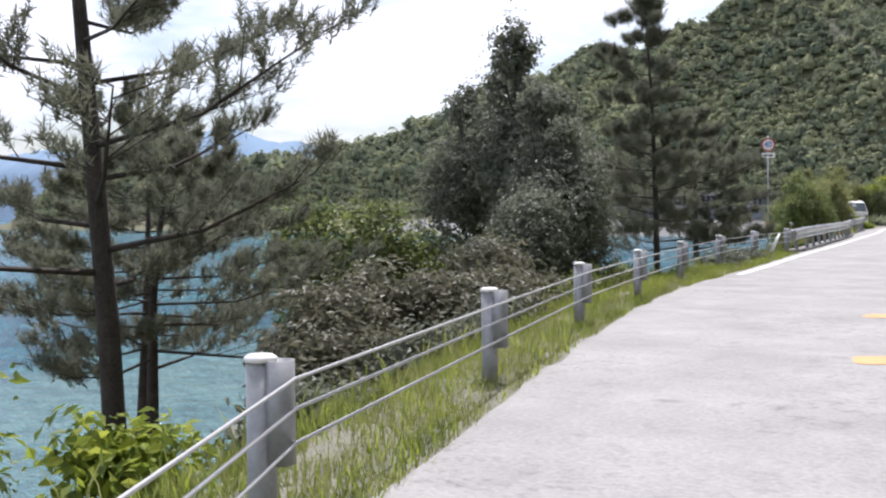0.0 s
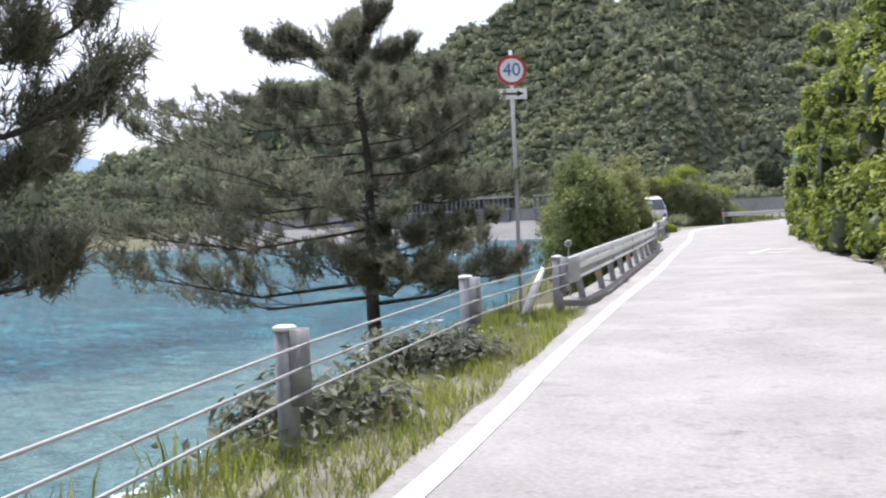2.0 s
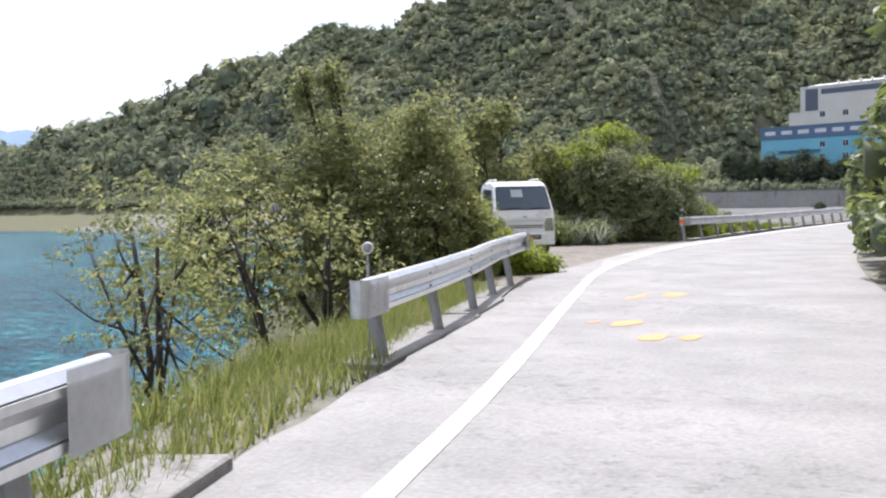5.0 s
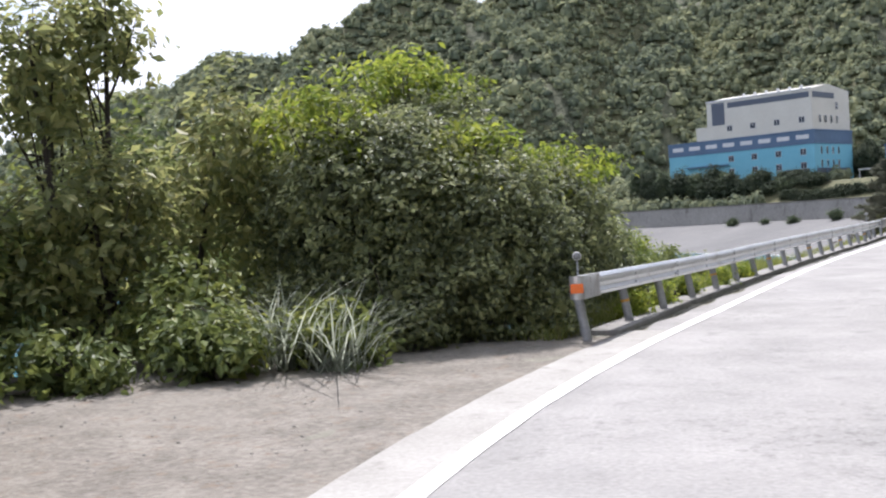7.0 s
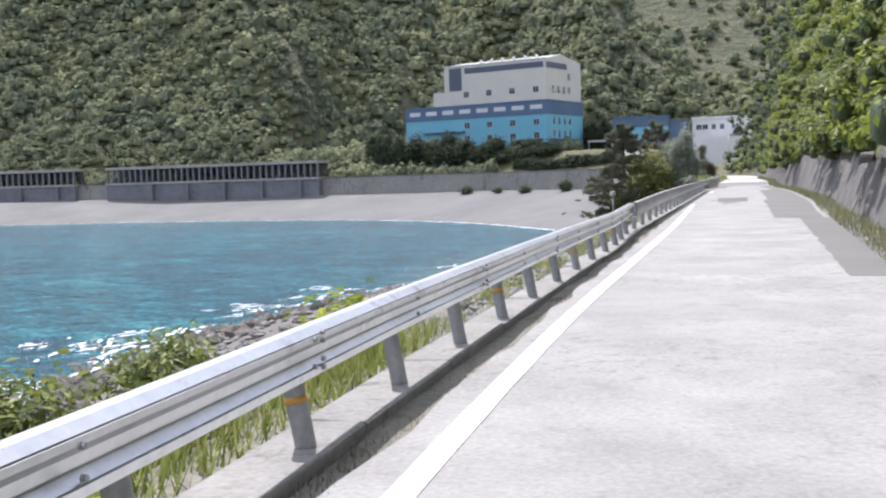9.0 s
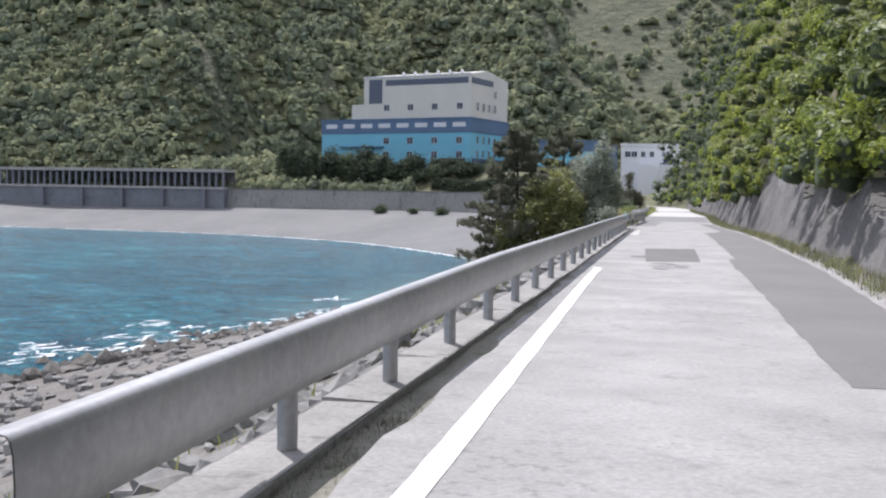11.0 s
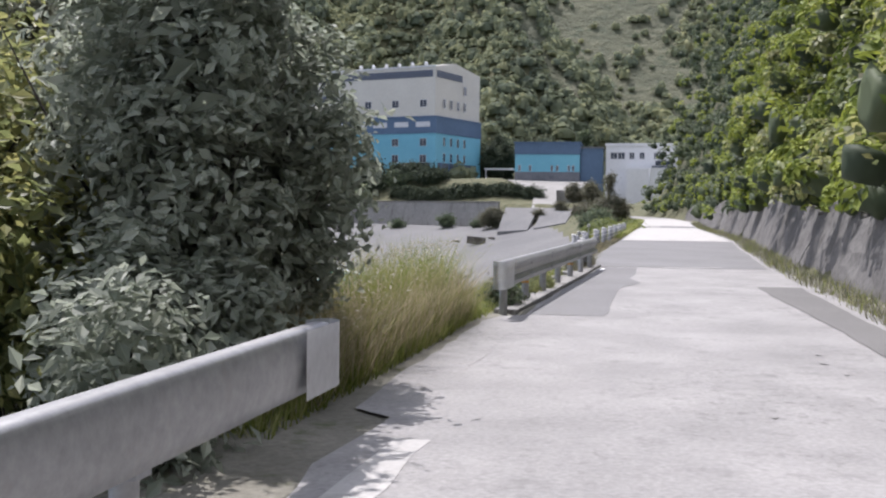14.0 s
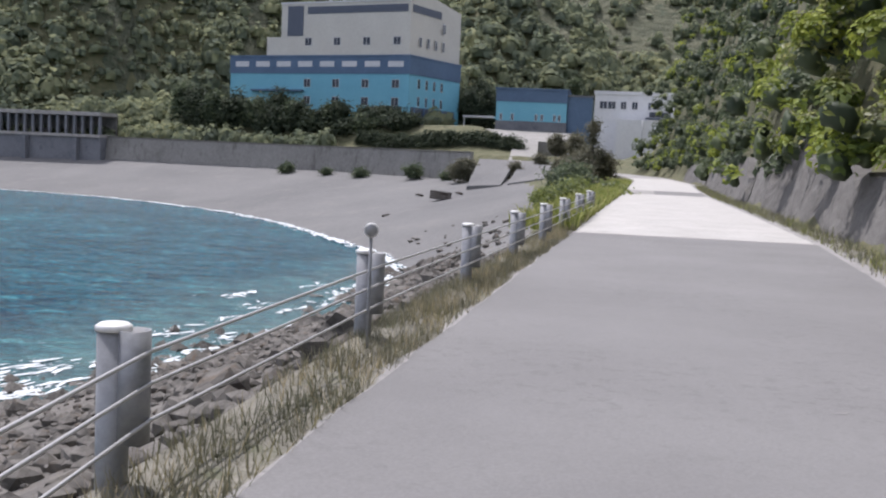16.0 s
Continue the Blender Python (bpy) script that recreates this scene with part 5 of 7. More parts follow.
def pine(x, y, z, h, lean, label, seed, low=0.25, spread=2.6, tufts=900, length=0.13, branches=22, r0=0.12, flat=0.12, width=0.0045, full=1.0, wind=(0, 0), needles=22):
    """A coastal pine: a bent trunk, level limbs with side twigs, and brushes of needles along them."""
    r, rr = np.random.default_rng(seed), random.Random(seed)
    t = empty("pine_tree", pose(x, y, z), label, "pine tree", "pines above the shore")
    bm = bmesh.new()
    top = Vector((lean[0], lean[1], h))
    q = [Vector((0, 0, -0.8)), Vector((lean[0] * 0.15 + rr.uniform(-0.1, 0.1), lean[1] * 0.15, h * 0.3)), Vector((lean[0] * 0.5, lean[1] * 0.5 + rr.uniform(-0.15, 0.15), h * 0.65)), top]
    tube(bm, q, [r0, r0 * 0.8, r0 * 0.5, r0 * 0.12], 10)

    def on(s):
        s = s * 3
        i = min(2, int(s))
        return q[i].lerp(q[i + 1], s - i)

    cs, ds = [], []
    a0 = rr.uniform(0, 6)
    for b in range(branches):
        s = low + (1 - low) * (b + rr.random() * 0.7) / branches
        p = on(s)
        a = a0 + b * 2.4 + rr.uniform(-0.4, 0.4)
        k = (s - low) / (1 - low)
        reach = spread * (1.1 - 0.85 * k ** 1.5) * rr.uniform(0.6, 1.12) * (1 + math.cos(a) * wind[0] + math.sin(a) * wind[1])
        e = p + Vector((math.cos(a) * reach, math.sin(a) * reach, flat * reach + rr.uniform(-0.2, 0.35)))
        m = p.lerp(e, 0.5) + Vector((0, 0, -0.07 * reach))
        tube(bm, [p, m, e], [r0 * 0.36 * (1.15 - s), r0 * 0.22 * (1.15 - s), 0.008], 5)
        tw = max(3, int(reach * 3.2 * full))
        side_ = Vector((-math.sin(a), math.cos(a), 0))
        per = max(2, int(tufts / branches / tw))
        for j in range(tw):
            u = 0.28 + 0.74 * (j + rr.random()) / tw
            base = p.lerp(m, u * 2) if u < 0.5 else m.lerp(e, min(1, u * 2 - 1))
            lt = reach * rr.uniform(0.18, 0.40) * (1.15 - 0.6 * u) + 0.12
            tip = base + (side_ * rr.choice((-1, 1)) * rr.uniform(0.4, 1) + (e - p).normalized() * 0.7).normalized() * lt + Vector((0, 0, rr.uniform(0.0, 0.45) * lt))
            tube(bm, [base, tip], [0.010, 0.004], 4, False)
            for _ in range(per):
                w = rr.uniform(0.35, 1.05)
                c = base.lerp(tip, w) + Vector((rr.gauss(0, 0.05), rr.gauss(0, 0.05), rr.gauss(0.03, 0.05)))
                cs.append(c)
                ds.append(((tip - base).normalized() * 0.6 + Vector((rr.gauss(0, 0.3), rr.gauss(0, 0.3), 0.75))).normalized())
    for _ in range(max(10, tufts // 25)):
        o = Vector((rr.gauss(0, 0.2), rr.gauss(0, 0.2), rr.uniform(-0.6, 0.1)))
        cs.append(top + o)
        ds.append((o + Vector((0, 0, 0.9))).normalized())
    part("trunk", bm_mesh("trunk", bm, M_BARK, True), t, "dark bent trunk with level limbs")
    v, f = needle_tufts(np.array([tuple(c) for c in cs]), np.array([tuple(d) for d in ds]), length, r, needles, 0.16, width * 1.7)
    tagged(part("crown", mesh_np("crown", v, f, M_NEEDLE), t, "dark needle brushes"), kind="stuff")
    return t


def gz(x, y):
    return float(height(np.array([x]), np.array([y]))[0])


def blades(px, py, pz, height_, width, r, lean=0.35, fine=False):
    """Grass blades, bent once: verts and faces."""
    n = len(px)
    a = r.uniform(0, 2 * np.pi, n)
    h = height_ * r.uniform(0.45, 1.25, n)
    d = np.stack([np.cos(a), np.sin(a)], 1) * (h * r.uniform(0.1, lean * 2.6, n))[:, None]
    w = np.stack([-np.sin(a), np.cos(a)], 1) * (width * r.uniform(0.6, 1.3, n))[:, None]
    p = np.stack([px, py], 1)
    if fine:
        v = np.stack([np.c_[p - w, pz], np.c_[p + w, pz], np.c_[p + d, pz + h * 0.9]], 1).reshape(-1, 3)
        return v, np.arange(n * 3).reshape(-1, 3)
    v = np.stack([np.c_[p - w, pz], np.c_[p + w, pz], np.c_[p + d * 0.35 + w * 0.8, pz + h * 0.6], np.c_[p + d * 0.35 - w * 0.8, pz + h * 0.6], np.c_[p + d, pz + h * 0.95]], 1).reshape(-1, 3)
    i = np.arange(n) * 5
    return v, np.concatenate([np.stack([i, i + 1, i + 2], 1), np.stack([i, i + 2, i + 3], 1), np.stack([i + 3, i + 2, i + 4], 1)])


def rock_templates(n, r, sub=1):
    out = []
    for _ in range(n):
        bm = bmesh.new()
        bmesh.ops.create_icosphere(bm, subdivisions=sub, radius=1.0)
        co = np.array([v.co[:] for v in bm.verts])
        f = np.array([[v.index for v in q.verts] for q in bm.faces])
        bm.free()
        out.append((co * r.uniform(0.62, 1.12, (len(co), 1)) * r.uniform(0.6, 1.2, 3) * [1, 1, 0.7], f))
    return out


# ---- woods on the hills across the bay ----
def tree_templates(count, r):
    """Far trees: a lumpy crown without its underside, set round with leaf sprays that face outward."""
    out = []
    for _ in range(count):
        bm = bmesh.new()
        bmesh.ops.create_icosphere(bm, subdivisions=1, radius=0.9)
        co = np.array([v.co[:] for v in bm.verts])
        f = np.array([[v.index for v in q.verts] for q in bm.faces])
        bm.free()
        f = f[co[f][:, :, 2].mean(1) > -0.45]
        co = co * r.uniform(0.7, 1.12, (len(co), 1)) * [1, 1, 0.85]
        d = r.normal(size=(26, 3))
        d /= np.linalg.norm(d, axis=1, keepdims=True)
        d[:, 2] = np.where(d[:, 2] < -0.2, -d[:, 2], d[:, 2])
        s = r.uniform(0, 9, 4)
        k = 0.86 + 0.22 * np.sin(3 * d[:, 0] + s[0]) * np.cos(3 * d[:, 1] + s[1]) + 0.14 * np.sin(7 * d[:, 2] + s[2]) + r.uniform(-0.1, 0.14, 26)
        v, q = leaf_quads(d * k[:, None] * [1, 1, 0.9], 0.3, r, 0.85, 0.45, d, 0.38, 1.3)
        out.append((np.concatenate([co, v]), np.concatenate([f, q + len(co)])))
    return out


def build_woods():
    r = np.random.default_rng(21)
    n = 330000
    x, y = r.uniform(-1110, 190, n), r.uniform(230, 640, n)
    p = np.stack([x, y], 1)
    dn = side(p, SEAWALL)
    keep = (dn > 3) & (dn < np.interp(x, [-1110, -900, -520, -230, -100, 0, 190], [50, 90, 120, 175, 230, 190, 150]))
    yardm = (x > -112) & (x < 22) & (dn < 78) & (dn > 6)
    fx, fy = x + 67, y - 326
    keep &= ~(yardm & (np.abs(fx * 0.924 - fy * 0.382) < 34) & (np.abs(fx * 0.382 + fy * 0.924 - 2) < 20))
    keep &= ~((x > -30) & (x < 40) & (dn < 95))
    keep &= (x - 0.25 * (y - 400) < 150)
    keep &= ~((x > -56) & (dn < 34))
    for line in LIT_CRESTS:
        keep &= np.abs(side(p, np.array(line, float))) > 3.2 + 2.6 * fbm(x, y, 26, 71) + r.normal(size=n) * 0.8
    x, y, dn = x[keep], y[keep], dn[keep]
    # crowns crowd together; a few tall ones stand out of patches of low growth
    grow = np.clip(0.5 + 0.5 * fbm(x, y, 60, 61) + 0.4 * fbm(x, y, 16, 62), 0, 1)
    rad = (1.7 + 2.6 * grow) * r.uniform(0.7, 1.35, len(x))
    rad = np.where(r.random(len(x)) < 0.05, rad * 1.35, rad)
    rad = np.where(x < -420, rad * 1.5, rad)
    rad = np.where(dn < 24, np.clip(rad, 1.3, 2.6), rad)
    gap = np.clip(rad * 0.98, 2.2, 9.0)
    cell, order = {}, []
    for i in range(len(x)):
        a, b = int(x[i] // 3), int(y[i] // 3)
        near = [j for da in (-1, 0, 1) for db in (-1, 0, 1) for j in cell.get((a + da, b + db), ())]
        if all((x[i] - x[j]) ** 2 + (y[i] - y[j]) ** 2 > (0.5 * (gap[i] + gap[j])) ** 2 for j in near):
            cell.setdefault((a, b), []).append(i)
            order.append(i)
    x, y, dn, rad = x[order], y[order], dn[order], rad[order]
    # scattered clumps on the grassy mountain beyond
    n2 = 5200
    x2, y2 = r.uniform(-190, 330, n2), r.uniform(560, 1000, n2)
    ok = fbm(x2, y2, 110, 63) + r.normal(size=n2) * 0.4 > -0.05
    x, y = np.concatenate([x, x2[ok]]), np.concatenate([y, y2[ok]])
    rad = np.concatenate([rad, r.uniform(1.8, 4.6, ok.sum())])
    z = height(x, y)
    tmpl = tree_templates(12, r)
    V, F, base = [], [], 0
    pick, yaw, tall = r.integers(0, 12, len(x)), r.uniform(0, 2 * np.pi, len(x)), r.uniform(0.7, 1.5, len(x))
    for k in range(12):
        m = np.where(pick == k)[0]
        co, f = tmpl[k]
        c, s = np.cos(yaw[m])[:, None], np.sin(yaw[m])[:, None]
        q = np.stack([co[:, 0] * c - co[:, 1] * s, co[:, 0] * s + co[:, 1] * c, np.broadcast_to(co[:, 2], (len(m), len(co))) * tall[m][:, None]], 2) * rad[m][:, None, None]
        q += np.stack([x[m], y[m], z[m] + rad[m] * (0.35 + 0.3 * (tall[m] - 0.7))], 1)[:, None]
        V.append(q.reshape(-1, 3))
        F.append((f[None] + (np.arange(len(m)) * len(co))[:, None, None] + base).reshape(-1, 3))
        base += len(m) * len(co)
    v, f = np.concatenate(V), np.concatenate(F)
    tagged(new("woods", mesh_np("woods", v, f, M_FOREST, True)), "dense dark green woods covering the hills across the bay", "woods", kind="stuff")


build_woods()


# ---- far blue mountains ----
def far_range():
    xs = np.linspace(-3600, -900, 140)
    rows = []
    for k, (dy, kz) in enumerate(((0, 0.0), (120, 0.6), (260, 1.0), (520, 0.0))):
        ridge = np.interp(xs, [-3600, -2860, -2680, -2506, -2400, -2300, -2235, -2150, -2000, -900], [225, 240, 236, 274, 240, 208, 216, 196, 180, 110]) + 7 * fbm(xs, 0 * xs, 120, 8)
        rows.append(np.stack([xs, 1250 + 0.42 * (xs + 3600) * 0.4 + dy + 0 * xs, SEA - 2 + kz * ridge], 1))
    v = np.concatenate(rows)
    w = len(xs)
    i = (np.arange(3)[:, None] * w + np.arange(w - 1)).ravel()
    tagged(new("backdrop", mesh_np("backdrop", v, np.stack([i, i + 1, i + w + 1, i + w], 1), M_FAR, True)), "distant mountains beyond the bay, tinted blue for haze", "mountains", kind="structure")


far_range()


# ---- retaining wall and growth on the landward slope ----
def slope_x(y, z):
    """The slope's x at a height over the road."""
    return xr(y) + 1.0 + np.where(z < 2.28, z / 1.9, np.minimum(1.2 + (z - 2.28) / (2.5 + 1.6 * step01(35, 95, y)), 7 + (z - 2.28) / 0.85))


def wall_top(y):
    return 1.8 + 0.6 * fbm(y, 0 * y + 1.3, 24, 33) + 0.75 * fbm(y, 0 * y, 6, 34) + 2.1 * np.exp(-((y - 15) / 7.0) ** 2) + 1.2 * np.exp(-((y - 55) / 4.0) ** 2)


def retaining_wall():
    """Sprayed concrete in uneven panels that lean back against the slope."""
    w = empty("retaining_wall", pose(0, 0, 0), "stained sprayed-concrete retaining wall at the foot of the slope", "retaining wall", kind="structure")
    r = random.Random(3)
    y = -47.0
    while y < 150:
        ln = r.uniform(5.0, 9.0)
        n, m = 14, 8
        ys = np.linspace(y + 0.008, y + ln - 0.008, n)
        u = np.linspace(0, 1, m)
        Y = np.repeat(ys[:, None], m, 1)
        top = np.clip(wall_top(ys), 0.9, 4.8)[:, None]
        Z = -0.35 + (top + 0.35) * u
        X = xr(ys)[:, None] + 0.84 + r.uniform(-0.02, 0.02) + 0.36 * Z + 0.09 * fbm(Y, Z * 1.5, 2.6, 35) + 0.03 * fbm(Y, Z, 0.8, 36)
        front = np.stack([X, Y, Z], 2).reshape(-1, 3)
        back = front + [0.45, 0, 0.03]
        k = n * m
        a = (np.arange(n - 1)[:, None] * m + np.arange(m - 1)).ravel()
        f = [np.stack([a, a + 1, a + m + 1, a + m], 1), np.stack([a, a + m, a + m + 1, a + 1], 1) + k]
        t = np.arange(n - 1) * m + m - 1
        f.append(np.stack([t, t + k, t + m + k, t + m], 1))
        for e in (0, (n - 1) * m):
            q = e + np.arange(m - 1)
            f.append(np.stack([q, q + k, q + k + 1, q + 1], 1))
        part("wall_panel", mesh_np("wall_panel", np.concatenate([front, back]), np.concatenate(f), M_WALL, False), w)
        y += ln
    return w


retaining_wall()

hp = empty("rockfall_post", pose(2.35, 15.3, 2.3, 0, 0, 8), "dark steel beam post on a pale concrete plinth in the slope", "steel post")
part("plinth", box_mesh("plinth", (-0.36, -0.4, -1.6, 0.55, 0.5, 0.38), M_CONC, 0.03), hp, "pale concrete plinth")
bm = bmesh.new()
box(bm, -0.2, -0.17, 0.38, 0.2, -0.14, 2.9)
box(bm, -0.2, 0.14, 0.38, 0.2, 0.17, 2.9)
box(bm, -0.015, -0.14, 0.38, 0.015, 0.14, 2.9)
part("beam_post", bm_mesh("beam_post", bm, M_LOUVRE), hp, "dark grey steel beam")
part("rail_pole", tube_mesh("rail_pole", [(-0.22, -0.2, 0.4), (-0.22, -0.2, 3.2)], [0.03, 0.03], M_STEEL, 8), hp)


def slope_growth():
    r = np.random.default_rng(31)
    mounds = [(m[0] / np.linalg.norm(m[0], axis=1).max(), m[1]) for m in rock_templates(3, np.random.default_rng(32), 2)]
    g1, g2 = "dense green creepers hanging over the retaining wall", "bright yellow-green creepers, coloured as sunlit, over the retaining wall"
    jobs = [(-126, -84, 0.05, 11, 720, 125, 0.068, M_CREEPER, "bright green creepers and shrubs hanging over the roadside slope", None, 0, -0.1),
            (-84, -40, 0.6, 13, 560, 80, 0.085, M_LEAF, "green shrubs covering the roadside slope", None, 0, 0),
            (-40, 24, 2.0, 17, 840, 130, 0.08, M_CREEPER, g2, 91, -0.1, 0.0),
            (-40, 24, 2.0, 17, 840, 125, 0.084, M_LEAF, g1, 92, -0.1, -0.1),
            (24, 75, 1.6, 20, 840, 130, 0.09, M_CREEPER, g2, 93, -0.1, 0.1),
            (24, 75, 1.6, 20, 420, 100, 0.085, M_OLIVE, "olive brown creepers on the slope", 94, 0.1, 0.0),
            (24, 75, 1.6, 20, 500, 100, 0.09, M_LEAF, g1, 97, 0.0, -0.2),
            # set-back layer of darker leaves, coloured for shaded gaps in the growth
            (75, 205, 1.0, 34, 700, 50, 0.17, M_LEAFD, "dark green shrubs covering the slope along the far road", None, 0, -1.1),
            (75, 205, 1.0, 34, 620, 50, 0.16, M_CREEPER, "green shrubs covering the slope along the far road", 96, 0.0, -0.8)]
    for y0, y1, z0, z1, n, k, size, mat, label, patchy, cut, push in jobs:
        name = "creeper"
        cy, cz = r.uniform(y0, y1, n), z0 + (z1 - z0) * r.random(n) ** 1.25
        if z0 > 0.9 and z0 < 3:
            cz = np.maximum(cz, wall_top(cy) - 0.3 + 0.5 * fbm(cy, 0 * cy, 3.0, 19))
        hole = (fbm(cy, cz * 1.2, 3.6, 20) > (-0.3 if patchy else -0.6)) & ~((np.abs(cy - 14.2) < 2.6) & (cz < 6.4))
        if patchy:
            hole &= fbm(cy, cz * 0.8, 7.0, patchy) + 0.5 * fbm(cy, cz * 0.6, 2.4, patchy + 10) > cut
        cy, cz = cy[hole], cz[hole]
        bulge = 0.75 + push + 1.5 * fbm(cy, cz, 6.0, 17) + 1.3 * fbm(cy, cz * 1.3, 2.4, 18)
        cx = slope_x(cy, cz) - np.clip(bulge + r.normal(size=len(cy)) * 0.5, -1.0, 3.3)
        cx = np.maximum(cx, xr(np.clip(cy, -199, 290)) + 0.15 + 0.25 * (cz < 1.5))
        n = len(cy)
        c = np.stack([cx, cy, cz], 1)
        rho = r.uniform(0.35, 1.1, (n, 1, 1)) * (size / 0.08) ** 0.6
        d = r.normal(size=(n, k, 3))
        d /= np.linalg.norm(d, axis=2, keepdims=True)
        d[..., 2] = np.where(d[..., 2] < -0.3, -d[..., 2], d[..., 2])
        d[..., 0] = np.where(d[..., 0] > 0.5, -d[..., 0], d[..., 0])
        p = (c[:, None] + d * rho * r.uniform(0.75, 1.05, (n, k, 1)) * [0.8, 1.0, 0.75]).reshape(-1, 3)
        p[:, 2] = np.maximum(p[:, 2], 0.04)
        keep = p[:, 0] > xr(np.clip(p[:, 1], -199, 290)) + 0.05
        # solid cores take dark_leaves: inner shade of the mounds is in their colour
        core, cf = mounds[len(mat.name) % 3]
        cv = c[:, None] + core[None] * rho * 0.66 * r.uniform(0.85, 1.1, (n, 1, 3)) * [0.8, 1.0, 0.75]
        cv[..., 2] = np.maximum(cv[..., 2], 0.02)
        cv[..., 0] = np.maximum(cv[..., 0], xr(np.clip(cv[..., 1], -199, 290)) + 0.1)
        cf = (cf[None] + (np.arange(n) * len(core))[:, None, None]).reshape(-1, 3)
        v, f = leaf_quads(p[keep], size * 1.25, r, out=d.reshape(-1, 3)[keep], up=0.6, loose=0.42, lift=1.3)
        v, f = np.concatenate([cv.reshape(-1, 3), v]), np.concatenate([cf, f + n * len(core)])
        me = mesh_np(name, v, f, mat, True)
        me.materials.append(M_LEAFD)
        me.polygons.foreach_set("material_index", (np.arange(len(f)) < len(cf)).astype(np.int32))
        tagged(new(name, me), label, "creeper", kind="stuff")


slope_growth()

# ---- trees and bushes ----
pine(4.25, -140.25, gz(4.25, -140.25), 7.6 - gz(4.25, -140.25), (-0.9, -0.4), "tall dark coastal pine with level limbs beside the cable fence", 3, 0.36, 3.0, 3600, 0.15, 30, 0.16, 0.22)
pine(1.2, -138.0, gz(1.2, -138.0), 2.5 - gz(1.2, -138.0), (0.2, 0.3), "broad dark pine on the slope to the sea", 4, 0.5, 2.7, 3000, 0.14, 26, 0.13, 0.06)
pine(-2.5, -136.0, gz(-2.5, -136.0), 3.2 - gz(-2.5, -136.0), (0.2, 0.3), "broad dark pine lower on the slope to the sea", 6, 0.5, 3.0, 2400, 0.15, 24, 0.13, 0.06, 0.007)
pine(2.1, -124.7, gz(2.1, -124.7), 6.8 - gz(2.1, -124.7), (-0.9, 0.9), "dark coastal pine with a leaning trunk among bushes", 5, 0.28, 1.3, 4600, 0.13, 44, 0.085, 0.08, 0.0026, wind=(-0.3, -0.2), needles=34)
pine(-2.4, -114.3, gz(-2.4, -114.3), 4.55 - gz(-2.4, -114.3), (-0.8, 0.7), "spreading coastal pine above the blue water", 8, 0.33, 3.7, 8600, 0.14, 46, 0.13, 0.06, 0.0045, 1.2, (-0.28, -0.2))
pine(-9.9, 20.5, gz(-9.9, 20.5), 4.5 - gz(-9.9, 20.5), (-0.2, 0.3), "dense green coastal pine below the guardrail", 14, 0.10, 2.5, 7600, 0.15, 64, 0.13, 0.0, 0.012, 1.7)
pine(-7.9, 22.0, gz(-7.9, 22.0), 4.7 - gz(-7.9, 22.0), (0.3, 0.3), "dense green coastal pine beside a silvery tree", 15, 0.25, 2.0, 4000, 0.14, 40, 0.10, 0.06, 0.010, 1.3)

